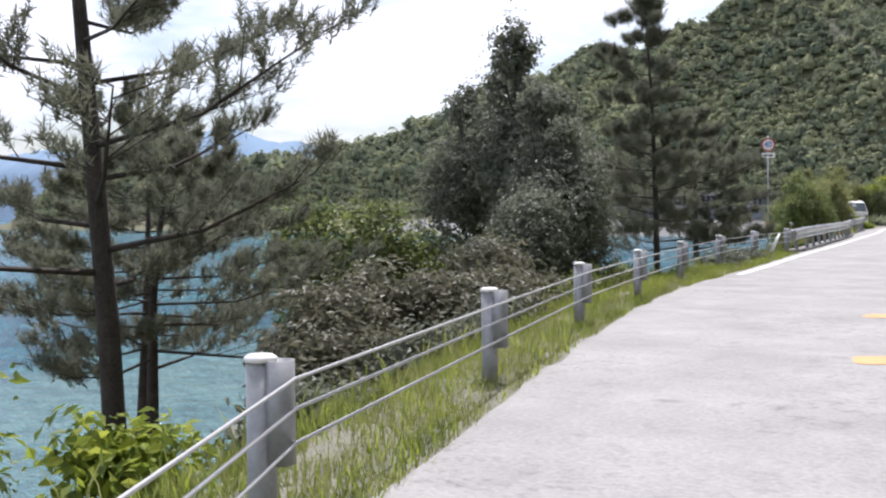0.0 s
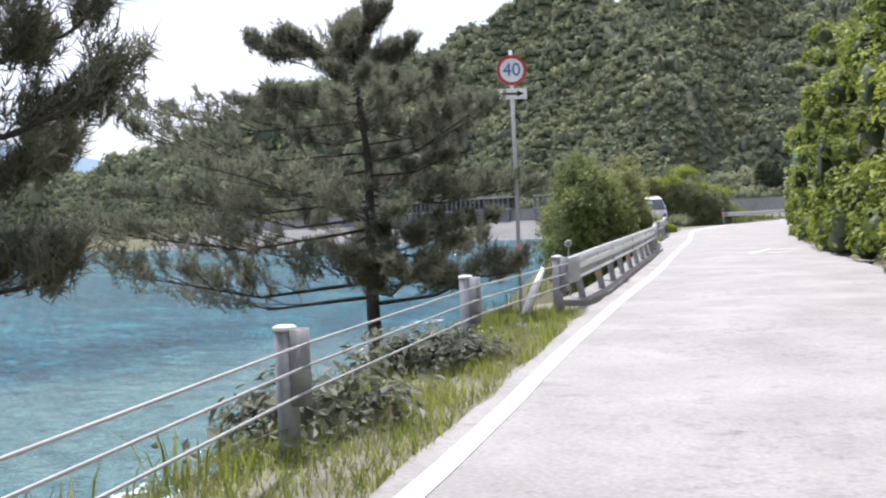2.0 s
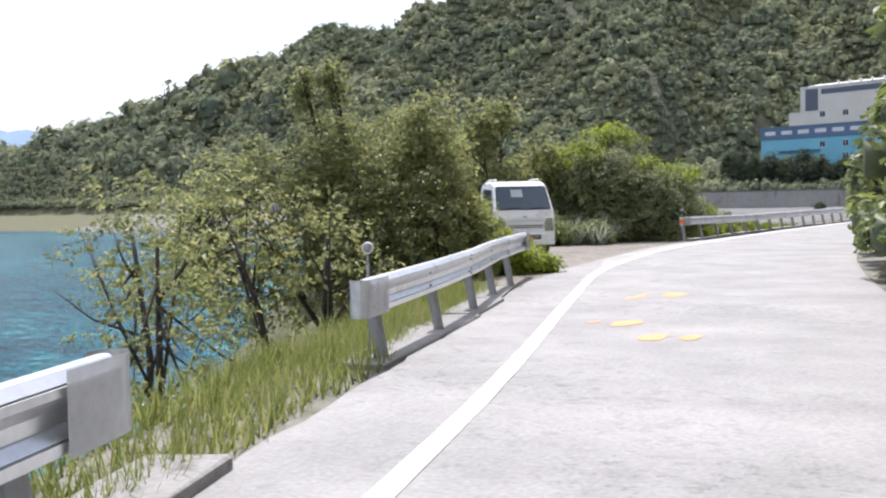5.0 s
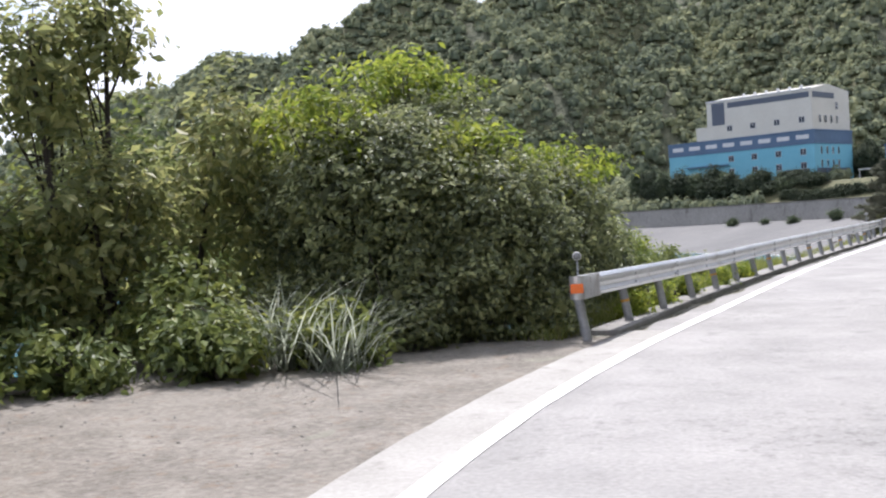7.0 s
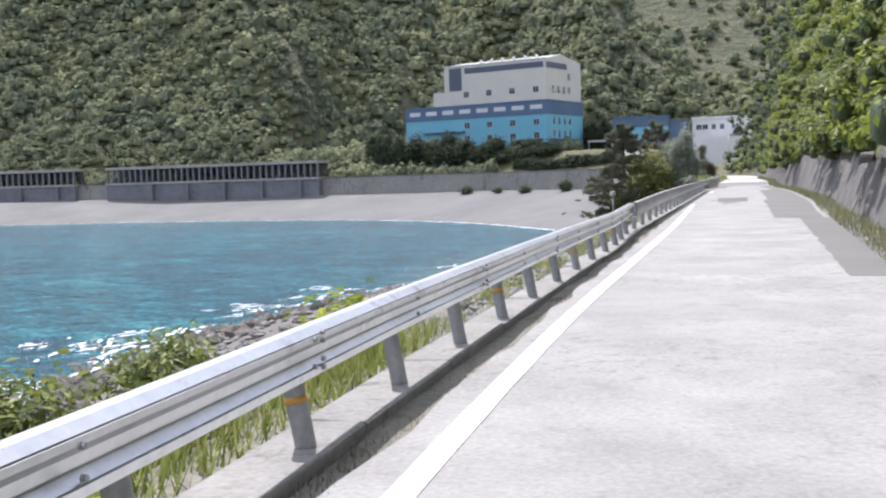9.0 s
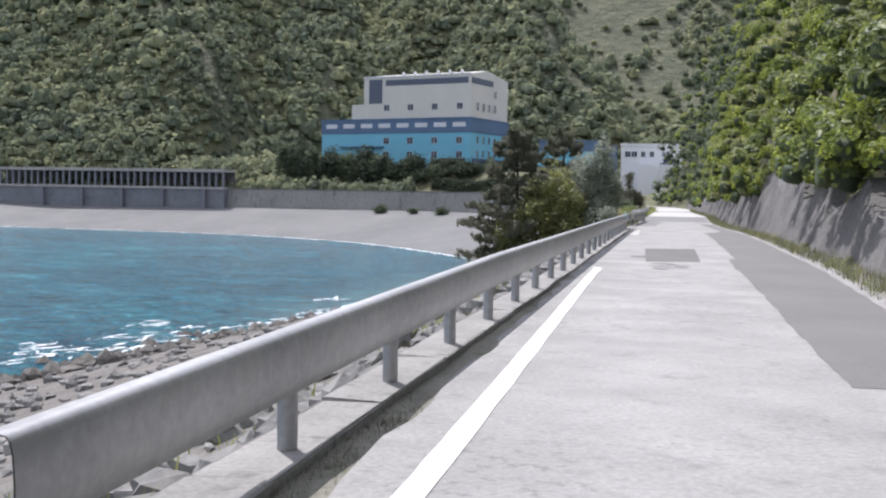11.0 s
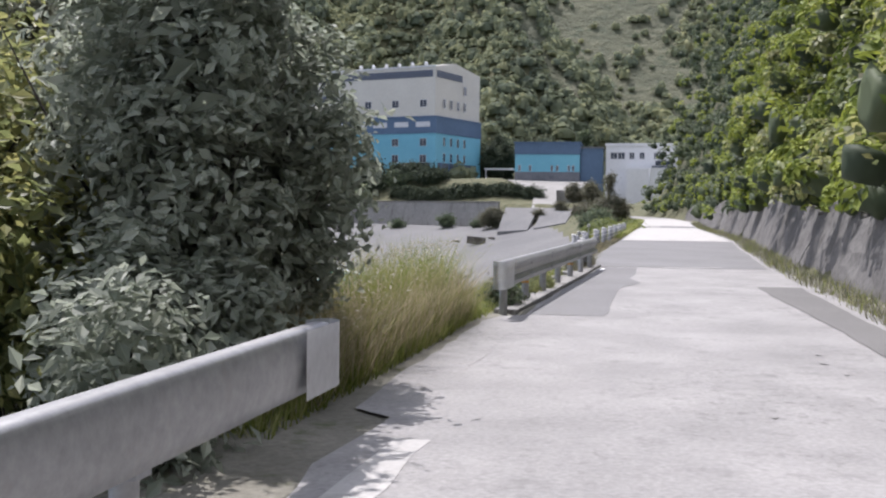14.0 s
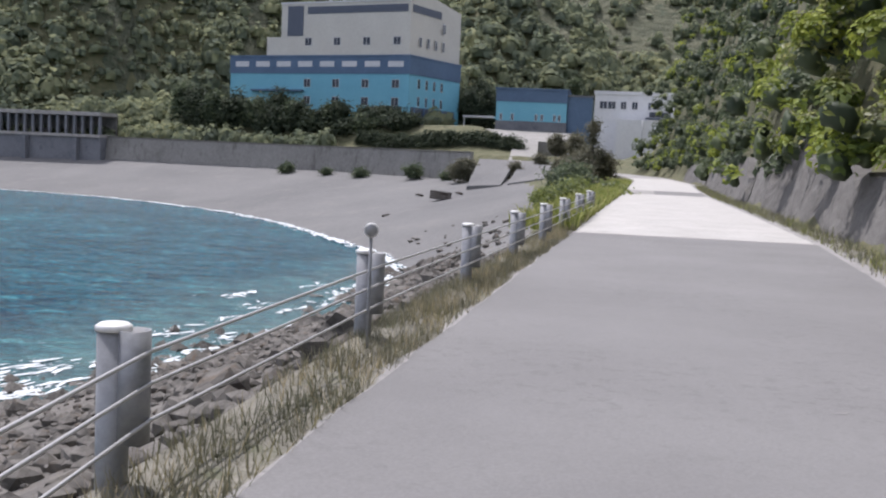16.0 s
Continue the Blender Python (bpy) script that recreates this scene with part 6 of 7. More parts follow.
BUSHES = [
    # name, x, y, lumps (dx, dy, rx, ry, bottom, top), leaf, material, label
    ("tree", -0.2, -127.2, [(0, 0, 1.35, 1.5, 0.6, 4.7), (-2.0, 0.6, 1.4, 1.5, 0.0, 3.9), (0.35, -0.4, 0.55, 0.6, 4.0, 6.0), (-0.8, 0.5, 0.55, 0.6, 3.6, 5.5), (-2.3, 0.8, 0.5, 0.55, 3.2, 4.8), (1.1, 0.3, 0.5, 0.6, 2.6, 4.4)], 0.04, M_GREY, "tall dusty tree with glossy leaves above the shore"),
    ("shrub", 3.1, -129.6, [(-0.2, 0, 1.1, 1.4, -0.6, 2.8), (-1.2, 1.2, 1.1, 1.2, -0.5, 3.5), (-1.4, 0.8, 0.45, 0.5, 2.9, 4.3), (0.1, -1.5, 0.9, 1.2, -0.6, 1.9), (-0.5, 0.3, 0.4, 0.4, 2.2, 3.4)], 0.033, M_GREY, "tall dusty shrub with glinting leaves beside the fence"),
    ("shrub", 5.6, -135.6, [(0, 0, 0.8, 1.4, -0.7, 0.75), (-0.9, -1.2, 0.9, 1.3, -1.0, 0.8), (-1.3, 2.0, 1.1, 1.3, -0.8, 1.1)], 0.04, M_BROWN, "low brownish shrub behind the cable fence"),
    ("shrub", 6.6, -139.2, [(0, 0, 0.6, 1.1, -1.2, 0.3), (-0.6, 0.8, 0.7, 1.0, -1.4, 0.65)], 0.04, M_BROWN, "low brownish shrub behind the cable fence"),
    ("shrub", 8.3, -142.9, [(0.1, 0.2, 0.45, 0.6, -1.2, 0.12), (-1.1, -0.6, 0.4, 0.5, -1.4, 0.62)], 0.05, M_VINE, "low bright green shrub behind the cable fence"),
    ("shrub", 3.4, -121.9, [(-1.2, 0, 0.8, 1.2, -1.2, 0.5), (-1.9, 2.6, 0.8, 1.3, -1.4, 0.45)], 0.035, M_GREY, "low grey shrub with small pale flowers under the fence"),
    ("shrub", -5.5, -99.8, [(0.2, 0, 1.1, 1.4, -2.0, 3.2), (0.1, 2.0, 1.1, 1.6, -1.6, 2.5), (0.8, -1.5, 0.8, 1.0, -1.5, 2.3), (-0.3, 1.0, 0.9, 1.0, -1.0, 2.9), (0.5, 0.6, 0.9, 1.0, 0.0, 3.1)], 0.037, M_LEAF, "large green shrub behind the guardrail"),
    ("shrub", -7.0, -94.2, [(0, 0, 1.0, 1.6, -1.5, 2.1), (-0.6, 1.9, 0.9, 1.3, -1.5, 1.8)], 0.042, M_LEAF, "green shrub behind the guardrail"),
    ("shrub", -10.4, -86.4, [(0, 0, 0.9, 1.2, -1.2, 1.75), (-1.3, 0.9, 1.1, 1.2, -1.6, 2.2)], 0.03, M_OLIVE, "thin olive shrub behind the guardrail"),
    ("shrub", -10.9, -82.6, [(0, 0, 0.9, 1.2, -1.0, 1.7), (-1.2, -0.8, 1.2, 1.2, -1.4, 2.3)], 0.034, M_OLIVE, "low leafy shrub behind the guardrail"),
    ("tree", -12.0, -77.8, [(0, 0, 0.9, 1.2, -0.8, 3.4), (-0.6, 1.0, 1.0, 1.0, -0.5, 3.5), (-1.0, -1.0, 1.1, 1.2, -1.0, 3.1), (0.6, -0.9, 0.55, 0.8, -0.4, 2.0), (-1.7, 1.4, 1.0, 1.0, -0.6, 3.6), (0.5, 0.9, 0.5, 0.6, -0.3, 1.6), (-2.0, -0.4, 1.1, 1.2, -1.0, 3.3), (-2.6, -2.2, 1.2, 1.3, -1.4, 2.7), (-1.7, -0.6, 0.22, 0.3, 3.1, 4.2), (-2.3, -0.7, 0.2, 0.2, 2.9, 4.1)], 0.036, M_OLIVE, "broad leafy tree beside the guardrail end"),
    ("shrub", -14.9, -65.0, [(0, 0, 0.7, 0.6, -0.3, 0.8), (-1.2, -0.9, 0.7, 0.7, -0.3, 0.65), (-1.6, -2.4, 0.6, 0.9, -0.3, 0.55), (0.9, 0.9, 0.6, 0.6, -0.3, 0.75), (-0.9, 0.8, 0.8, 0.8, -0.3, 1.3), (-1.9, -3.9, 0.6, 0.8, -0.3, 0.5)], 0.045, M_LEAF, "low green growth at the back of the lay-by"),
    ("tree", -18.6, -66.6, [(0, 0, 0.75, 0.8, 1.6, 3.6), (0.5, 0.9, 0.6, 0.7, 2.0, 3.5), (-0.5, -0.7, 0.6, 0.6, 1.4, 2.9)], 0.055, M_OLIVE, "thin upright tree with a bare trunk behind the lay-by"),
    ("weed_bush", -11.2, -76.3, [(0.2, 0, 0.4, 0.6, -0.3, 0.7), (-0.8, 0.5, 0.5, 0.6, -0.3, 1.4), (-0.2, 0.5, 0.45, 0.5, -0.3, 1.0), (0.55, 0.5, 0.35, 0.45, -0.2, 0.4)], 0.03, M_VINE, "bright leafy weeds at the guardrail end"),
    ("weed_bush", -12.6, -74.2, [(0.75, -0.1, 0.45, 0.45, -0.3, 0.42), (0, 0.1, 0.5, 0.5, -0.3, 0.62), (-0.7, 0.75, 0.5, 0.5, -0.3, 0.72), (-1.3, 1.35, 0.45, 0.45, -0.3, 0.68), (-0.4, -0.6, 0.6, 0.5, -0.3, 0.95), (-1.3, 0.4, 0.6, 0.6, -0.3, 1.0), (-2.1, 1.5, 0.5, 0.6, -0.3, 0.95), (0.9, -0.9, 0.5, 0.5, -0.3, 0.75)], 0.034, M_VINE, "bright leafy weeds beside the parked truck"),
    ("weed_bush", -11.85, -59.4, [(0, 0, 0.22, 0.5, -0.2, 0.42), (0.06, 1.7, 0.2, 0.5, -0.2, 0.36), (0.1, 3.3, 0.22, 0.6, -0.2, 0.45)], 0.026, M_VINE, "bright broad-leaved weeds under the leaning guardrail"),
    ("weed_bush", -11.5, -54.2, [(0, 0, 0.2, 0.45, -0.2, 0.36), (0.12, 2.2, 0.18, 0.5, -0.2, 0.32)], 0.026, M_VINE, "bright broad-leaved weeds under the leaning guardrail"),
    ("shrub", -5.6, -126.6, [(0, 0, 1.6, 1.7, -3.0, 1.7), (-1.8, -0.8, 1.5, 1.5, -3.2, 2.1), (1.4, 0.8, 1.3, 1.4, -3.0, 1.0)], 0.06, M_LEAF, "broad green shrub on the slope to the sea"),
    ("weed_bush", -4.0, 26.4, [(0, 0, 0.28, 0.55, -0.2, 0.42), (0.05, 1.2, 0.22, 0.5, -0.2, 0.25)], 0.022, M_LEAFD, "dark leafy weeds under the guardrail end"),
    ("weed_bush", -3.5, 30.0, [(0, 0, 0.26, 0.6, -0.2, 0.36), (-0.12, 1.1, 0.22, 0.5, -0.2, 0.26), (-0.15, -1.0, 0.2, 0.45, -0.2, 0.22)], 0.014, M_OLIVE, "yellowish green weeds under the guardrail"),
    ("shrub", 5.0, -133.0, [(0, 0, 0.6, 1.1, -0.8, 0.3), (-0.9, 2.0, 0.6, 1.0, -0.8, 0.42), (-2.0, 5.6, 0.55, 1.1, -0.9, 0.3), (-1.5, 3.8, 0.6, 1.0, -0.9, 0.45)], 0.034, M_LEAF, "low green undergrowth behind the cable fence"),
    ("shrub", 7.3, -138.3, [(0, 0, 0.55, 1.0, -0.9, 0.22), (-0.9, 2.1, 0.55, 1.0, -0.9, 0.35), (1.3, -2.9, 0.5, 0.9, -1.0, 0.15)], 0.034, M_GREY, "low grey-green undergrowth behind the cable fence"),
    ("tree", -18.4, -70.8, [(0, 0, 1.5, 1.6, -1.0, 2.7), (-1.2, 1.6, 1.5, 1.5, -1.4, 2.9)], 0.05, M_LEAFD, "leafy tree behind the lay-by"),
    ("shrub", -17.0, -67.8, [(0, 0, 0.9, 1.4, -0.6, 1.5), (-0.6, 1.8, 0.9, 1.2, -0.6, 2.4)], 0.06, M_LEAF, "low green shrub behind the lay-by"),
    ("tree", -17.2, -64.2, [(0, 0, 1.1, 1.4, -0.5, 3.0), (0.3, 2.2, 1.2, 1.4, -0.5, 4.0), (-1.2, -1.2, 1.0, 1.2, -0.6, 2.7), (-0.5, -0.3, 0.65, 0.75, 2.5, 4.6), (-1.0, 0.5, 0.55, 0.6, 2.4, 4.1), (-0.2, 0.7, 0.5, 0.6, 3.2, 4.8)], 0.06, M_OLIVE, "olive leafy tree behind the lay-by"),
    ("shrub", -14.2, -60.4, [(-0.45, 0, 1.5, 1.8, -0.3, 3.75), (0.95, -0.9, 1.0, 1.3, -0.3, 2.65), (-1.4, -0.8, 1.3, 1.4, -0.3, 2.7), (0.3, -1.5, 1.5, 1.1, -0.3, 2.0), (1.0, 1.7, 1.2, 1.6, -0.5, 2.5), (1.0, 3.5, 0.9, 1.2, -0.5, 1.6), (1.6, -0.2, 0.5, 0.9, -0.3, 1.6), (1.2, -1.2, 0.6, 0.6, -0.6, 1.0), (0.6, -0.8, 0.9, 0.8, -0.6, 1.0), (1.7, -0.9, 0.45, 0.6, -0.6, 0.8), (0.3, -1.5, 1.1, 1.1, 0.5, 2.9), (-0.6, -1.8, 1.2, 1.15, 0.3, 3.2), (-0.9, -2.7, 0.8, 0.6, -0.3, 1.0), (0.2, -2.3, 0.8, 0.5, -0.3, 0.9)], 0.034, M_THICKET, "dense rounded shrub overgrown with vines by the guardrail"),
    # vine over the crown; its brighter leaves put the sunlit top into colour
    ("vine", -14.2, -60.5, [(-0.45, 0, 1.15, 1.3, 2.5, 3.95), (0.9, -0.9, 0.75, 0.9, 1.9, 2.8), (-1.4, -0.9, 0.9, 0.9, 1.9, 2.85), (1.1, 1.7, 1.0, 1.4, 1.6, 2.65), (-0.7, -1.9, 1.0, 0.9, 2.2, 3.4)], 0.045, M_VINE, "yellow-green vine on the rounded shrub, coloured as its sunlit crown"),
    ("tree", -20.5, -60.0, [(0, 0, 1.9, 2.0, -2.0, 3.8), (1.0, 2.4, 1.5, 1.7, -2.0, 3.0)], 0.07, M_LEAF, "leafy tree above the shore"),
    ("shrub", -12.75, -56.4, [(0, 0, 0.55, 1.3, -0.8, 0.8), (0.1, 8.0, 0.4, 1.0, -0.8, 0.35), (-0.6, 1.2, 0.7, 1.1, -0.8, 1.35), (-0.1, 2.2, 0.5, 1.2, -0.8, 0.7), (-0.2, 4.2, 0.5, 1.1, -0.8, 0.85), (0.0, 6.0, 0.4, 0.9, -0.8, 0.5), (-0.9, 3.2, 0.7, 1.4, -1.0, 0.95)], 0.03, M_LEAF, "leafy green shrub behind the guardrail"),
    ("shrub", -14.3, -48.5, [(0, -2.6, 0.7, 0.9, -1.6, 1.45), (0.3, -1.4, 0.5, 0.6, -1.6, 1.0)], 0.034, M_VINE, "green shrub behind the guardrail"),
    ("shrub", -12.3, -45.2, [(0, 0, 0.4, 0.8, -1.0, 0.1), (-0.8, 3.0, 0.35, 0.7, -1.4, -0.1)], 0.06, M_VINE, "low green shrub behind the guardrail"),
    ("tree", -6.4, 19.2, [(0, 0, 1.05, 1.2, -0.8, 3.9), (0.6, -0.4, 0.75, 0.9, -0.6, 4.7), (-0.6, 0.9, 1.0, 1.1, -0.8, 3.4), (0.6, 0.2, 0.8, 0.9, -0.5, 2.4), (1.1, 0.5, 0.55, 0.8, 0.2, 3.0), (0.9, -0.9, 0.4, 0.6, -0.4, 1.2)], 0.038, M_SILVER, "silvery green tree beside the guardrail"),
    ("tree", -8.1, 19.6, [(0, 0, 1.2, 1.4, -1.8, 3.2), (-2.0, 0.4, 1.0, 1.1, -3.0, 1.3), (-0.9, -0.8, 1.0, 1.0, -2.0, 2.2), (0.8, -1.2, 0.9, 1.0, -1.4, 2.4)], 0.055, M_OLIVE, "yellowish green tree below the guardrail"),
    ("shrub", -5.6, 16.9, [(0, 0, 0.45, 0.8, -0.8, 1.1), (-0.5, 1.0, 0.5, 0.7, -0.8, 1.3)], 0.04, M_SILVER, "low grey shrub at the guardrail end"),
    ("shrub", -1.0, 81, [(0, 0, 0.5, 2.2, -0.8, 0.4), (0.9, 7, 0.6, 2.6, -0.8, 0.5), (1.7, 13, 0.7, 3.0, -0.8, 0.6)], 0.05, M_LEAF, "bright green weeds along the road edge"),
    ("shrub", 2.2, 92, [(0, 0, 0.7, 4.0, -0.8, 0.45), (-1.6, 9, 0.8, 4.5, -2.0, 0.5)], 0.10, M_LEAF, "green shrubs beside the far road"),
    ("shrub", 0.8, 122, [(0, 0, 1.8, 6.0, -2.0, 1.6)], 0.14, M_LEAFD, "dark shrubs beside the far road"),
    ("tree", 4.2, 152, [(0, 0, 1.9, 2.2, -0.8, 3.8), (-1.3, 3.0, 1.6, 2.0, -1.2, 3.0), (-0.5, 0.4, 0.6, 0.7, 3.2, 6.4), (1.3, 1.0, 1.0, 1.6, -0.6, 2.4), (-1.6, -4, 1.4, 1.8, -1.6, 1.4)], 0.11, M_BROWN, "brownish bushy tree with bare twigs beside the far road"),
    ("conifer", 5.5, 372, [(0, 0, 2.8, 2.8, 12.0, 24.0), (0, 0, 1.6, 1.6, 20.0, 28.0)], 0.4, M_LEAFD, "dark pointed conifer beside the hall"),
]
for k, (nm, bx, by, lumps, lf, mt, lb) in enumerate(BUSHES):
    broadleaf(nm, bx, by, lumps, lf * 1.25, mt, lb, {"conifer": "tree", "weed_bush": "weeds"}.get(nm, nm), 100 + k, cover=0.85 if bx == -0.2 else 0.5 if nm == "vine" else 0.16 if bx in (-10.4, -10.9) else 1.05 if mt is M_OLIVE else 1.25, inner=0.0 if nm == "vine" or bx in (-10.4, -10.9) else 0.12 if mt is M_OLIVE else 1.0)

# trees and hedge above the sea wall, in front of the works
r_ = random.Random(8)
for k in range(24):
    u = k / 23
    tx, ty = -104 + 66 * u + r_.uniform(-2, 2), 325 - 24 * u + r_.uniform(-3, 2)
    rr_, hh = r_.uniform(2.4, 4.2), r_.uniform(7.0, 14.0) * (0.42 if u > 0.78 else 0.75 if u > 0.6 else 1.0)
    g = gz(tx, ty)
    broadleaf("yard_tree", tx, ty, [(0, 0, rr_, rr_, g - 0.5, g + hh), (r_.uniform(-2, 2), 1, rr_ * 0.7, rr_ * 0.7, g - 0.5, g + hh * 0.8)], 0.44, M_DIMLEAF if k % 4 else M_LEAFD, "dark round tree on the bank above the sea wall", "tree", 300 + k, 0.2)
for k, (tx, ty, rr_, hh) in enumerate([(-25.5, 343, 3.4, 13), (-20.5, 349, 3.2, 15), (-29.5, 347, 3.4, 15), (-23.0, 356, 4.0, 18)]):
    g = gz(tx, ty)
    broadleaf("yard_tree", tx, ty, [(0, 0, rr_, rr_, g - 0.5, g + hh), (1.5, 1, rr_ * 0.7, rr_ * 0.7, g - 0.5, g + hh * 0.75)], 0.4, M_DIMLEAF, "dark tree between the two halls", "tree", 330 + k, 0.2)
for k in range(12):
    hx, hy = -47 + 3.4 * k, 297 - 2.62 * k
    g = gz(hx, hy)
    broadleaf("hedge", hx, hy, [(0, 0, 3.2, 1.6, g - 2.0, g + 3.2 + 0.2 * (k % 2)), (1.2, -0.6, 2.6, 1.5, g - 2.2, g + 2.0)], 0.26, M_DIMLEAF, "clipped dark hedge above the sea wall", "hedge", 340 + k, 0.12)



# ---- grasses ----
def grass(name, y0, y1, d0, d1, n, h, w, mat, label, seed, edge=None, clump=0.5, z=-0.04, lean=0.35):
    """Grass between two offsets to the left of the road's sea-side edge."""
    r = np.random.default_rng(seed)
    y = r.uniform(y0, y1, n)
    d = d0 + (d1 - d0) * r.random(n)
    keep = fbm(y, d * 2, 1.8, seed) + r.normal(size=n) * 0.35 > -clump
    y, d = y[keep], d[keep]
    x = (edge or xl)(y) - d
    zz = np.where(d < 1.4, z, np.minimum(height(x, y), z))
    v, f = blades(x, y, zz, h, w, r, lean, h < 0.3)
    tagged(new(name, mesh_np(name, v, f, mat)), label, "grass", kind="stuff")


grass("grass", -152, -114, 0.02, 1.5, 64000, 0.14, 0.005, M_GRASS, "green and dry grass under the cable fence", 41, clump=0.4)
grass("grass", -152, -114, 0.0, 1.6, 20000, 0.2, 0.006, M_VINE, "bright rank weeds under the cable fence", 58, clump=0.1)
grass("grass", -152, -79, 1.2, 4.5, 22000, 0.34, 0.009, M_GRASS, "rank grass on the slope to the sea", 42)
grass("grass", -92, -86.5, 0.1, 2.5, 7000, 0.28, 0.009, M_GRASS, "rank weeds between the guardrails", 43)
grass("grass", -87, -79, 0.3, 1.6, 9000, 0.25, 0.006, M_GRASS, "green weeds behind the kerb", 60)
grass("grass", -78, -73.3, 0.9, 3.2, 16000, 0.5, 0.006, M_GRASS, "bright rank weeds at the guardrail end beside the truck", 44)
grass("grass", -72, -61, 6.2, 8.2, 16000, 0.12, 0.005, M_GRASS, "uncut grass round the lay-by", 45)
grass("grass", -46, -28, 0.72, 2.2, 9000, 0.16, 0.007, M_GRASS, "sparse weeds among the rocks behind the guardrail", 57, clump=-0.1)
grass("grass", -62, -46, 0.72, 3.0, 20000, 0.29, 0.008, M_GRASS, "green weeds behind the guardrail", 46)
grass("grass", -62, -25, 0.0, 0.5, 30000, 0.06, 0.004, M_BROWN, "short dry grass along the kerb", 47, clump=-0.1)
grass("grass", -30, 17, 0.9, 2.6, 7000, 0.16, 0.007, M_GRASS, "sparse weeds on the rocky bank", 48, clump=-0.25)
grass("grass", 35.5, 66, 0.02, 0.55, 10000, 0.19, 0.004, M_REED, "dry yellowish grass under the cable fence", 49, clump=0.0)
grass("grass", 35.5, 66, 0.0, 0.65, 26000, 0.16, 0.005, M_BROWN, "dull green weeds under the cable fence", 56, clump=0.1)
grass("grass", 36.0, 38.2, 0.0, 0.6, 1400, 0.42, 0.005, M_BROWN, "tuft of dry grass at the guardrail end", 50)
grass("grass", 17.6, 25.2, 0.55, 1.2, 5000, 0.24, 0.008, M_GRASS, "green weeds beside the dry reeds", 51)
grass("grass", 24.8, 35, 0.5, 2.2, 7000, 0.24, 0.008, M_GRASS, "green weeds under the guardrail", 52)
grass("grass", 60, 120, 0.0, 1.4, 9000, 0.45, 0.02, M_GRASS, "green weeds along the far road", 53)
grass("grass", -48, 120, -0.15, -0.95, 16000, 0.28, 0.009, M_BROWN, "dull brownish weeds at the foot of the retaining wall", 62, edge=lambda y: xr(y) - 0.1 + 0.0 * y, clump=0.2)
grass("grass", -48, 120, -0.15, -0.95, 12000, 0.24, 0.008, M_GRASS, "rank green weeds at the foot of the retaining wall", 54, edge=lambda y: xr(y) - 0.1 + 0.0 * y, clump=0.0)
grass("grass", 18.2, 25.0, 0.62, 7.0, 12000, 0.6, 0.006, M_GRASS, "green stalks among the dry reeds", 59, clump=1.0)
grass("reeds", 18.4, 25.0, 0.6, 8.0, 46000, 0.78, 0.0032, M_REED, "field of dry golden reeds beside the road", 55, clump=1.5, lean=0.6)
grass("reeds", 20.6, 25.2, 0.8, 5.0, 16000, 1.05, 0.003, M_GRASS, "taller green stalks at the back of the reeds", 61, clump=1.5)


def pampas(x, y, z, n, h, seed):
    r = np.random.default_rng(seed)
    v, f = blades(x + r.normal(size=n) * 0.14, y + r.normal(size=n) * 0.14, np.full(n, z), h, 0.010, r, 0.95)
    tagged(new("grass_tuft", mesh_np("grass_tuft", v, f, M_SILVER)), "arching tuft of long grass at the lay-by edge", "grass tuft")


for k, (px, py, ph) in enumerate([(-13.75, -64.45, 0.85), (-14.5, -64.3, 0.95), (-15.3, -64.6, 0.6)]):
    pampas(px, py, 0.0, 110, ph, 60 + k)

M_SEED = leafy("pale_seed_heads", [(0.40, 0.35, 0.25), (0.58, 0.53, 0.44), (0.74, 0.70, 0.62)], 0.8, 0.3, 0.1)
r_ = np.random.default_rng(58)
sy = r_.uniform(18.6, 25.0, 9000)
sx_ = xl(sy) - 0.7 - 4.2 * r_.random(9000)
sz = np.minimum(height(sx_, sy), -0.04) + r_.uniform(0.4, 0.95, 9000) * (1 + 0.25 * (sy > 21))
v, f = leaf_quads(np.stack([sx_, sy, sz], 1), 0.024, r_, 0.3)
tagged(new("seed_heads", mesh_np("seed_heads", v, f, M_SEED)), "pale seed heads over the dry reeds", "seed heads", kind="stuff")

mp = empty("marker_pole", pose(-6.0, 22.2, 0), "thin weathered pole standing in the reeds", "pole")
part("pole", tube_mesh("pole", [(0.1, -0.1, -0.4), (-0.1, 0.1, 1.25)], [0.03, 0.022], M_WHITE, 8), mp)


# ---- rocks and foam ----
def scatter_rocks(name, x, y, rad, mat, label, seed, sink=0.25):
    r = np.random.default_rng(seed)
    t = rock_templates(7, r)
    z = np.maximum(height(x, y), SEA - 0.3)
    V, F, base = [], [], 0
    pick, yaw = r.integers(0, 7, len(x)), r.uniform(0, 6.28, len(x))
    for k in range(7):
        m = np.where(pick == k)[0]
        co, f = t[k]
        c, s = np.cos(yaw[m])[:, None], np.sin(yaw[m])[:, None]
        q = np.stack([co[:, 0] * c - co[:, 1] * s, co[:, 0] * s + co[:, 1] * c, np.broadcast_to(co[:, 2], (len(m), len(co)))], 2) * rad[m][:, None, None]
        q += np.stack([x[m], y[m], z[m] + rad[m] * sink], 1)[:, None]
        V.append(q.reshape(-1, 3))
        F.append((f[None] + (np.arange(len(m)) * len(co))[:, None, None] + base).reshape(-1, 3))
        base += len(m) * len(co)
    tagged(new(name, mesh_np(name, np.concatenate(V), np.concatenate(F), mat)), label, "rocks", kind="stuff")


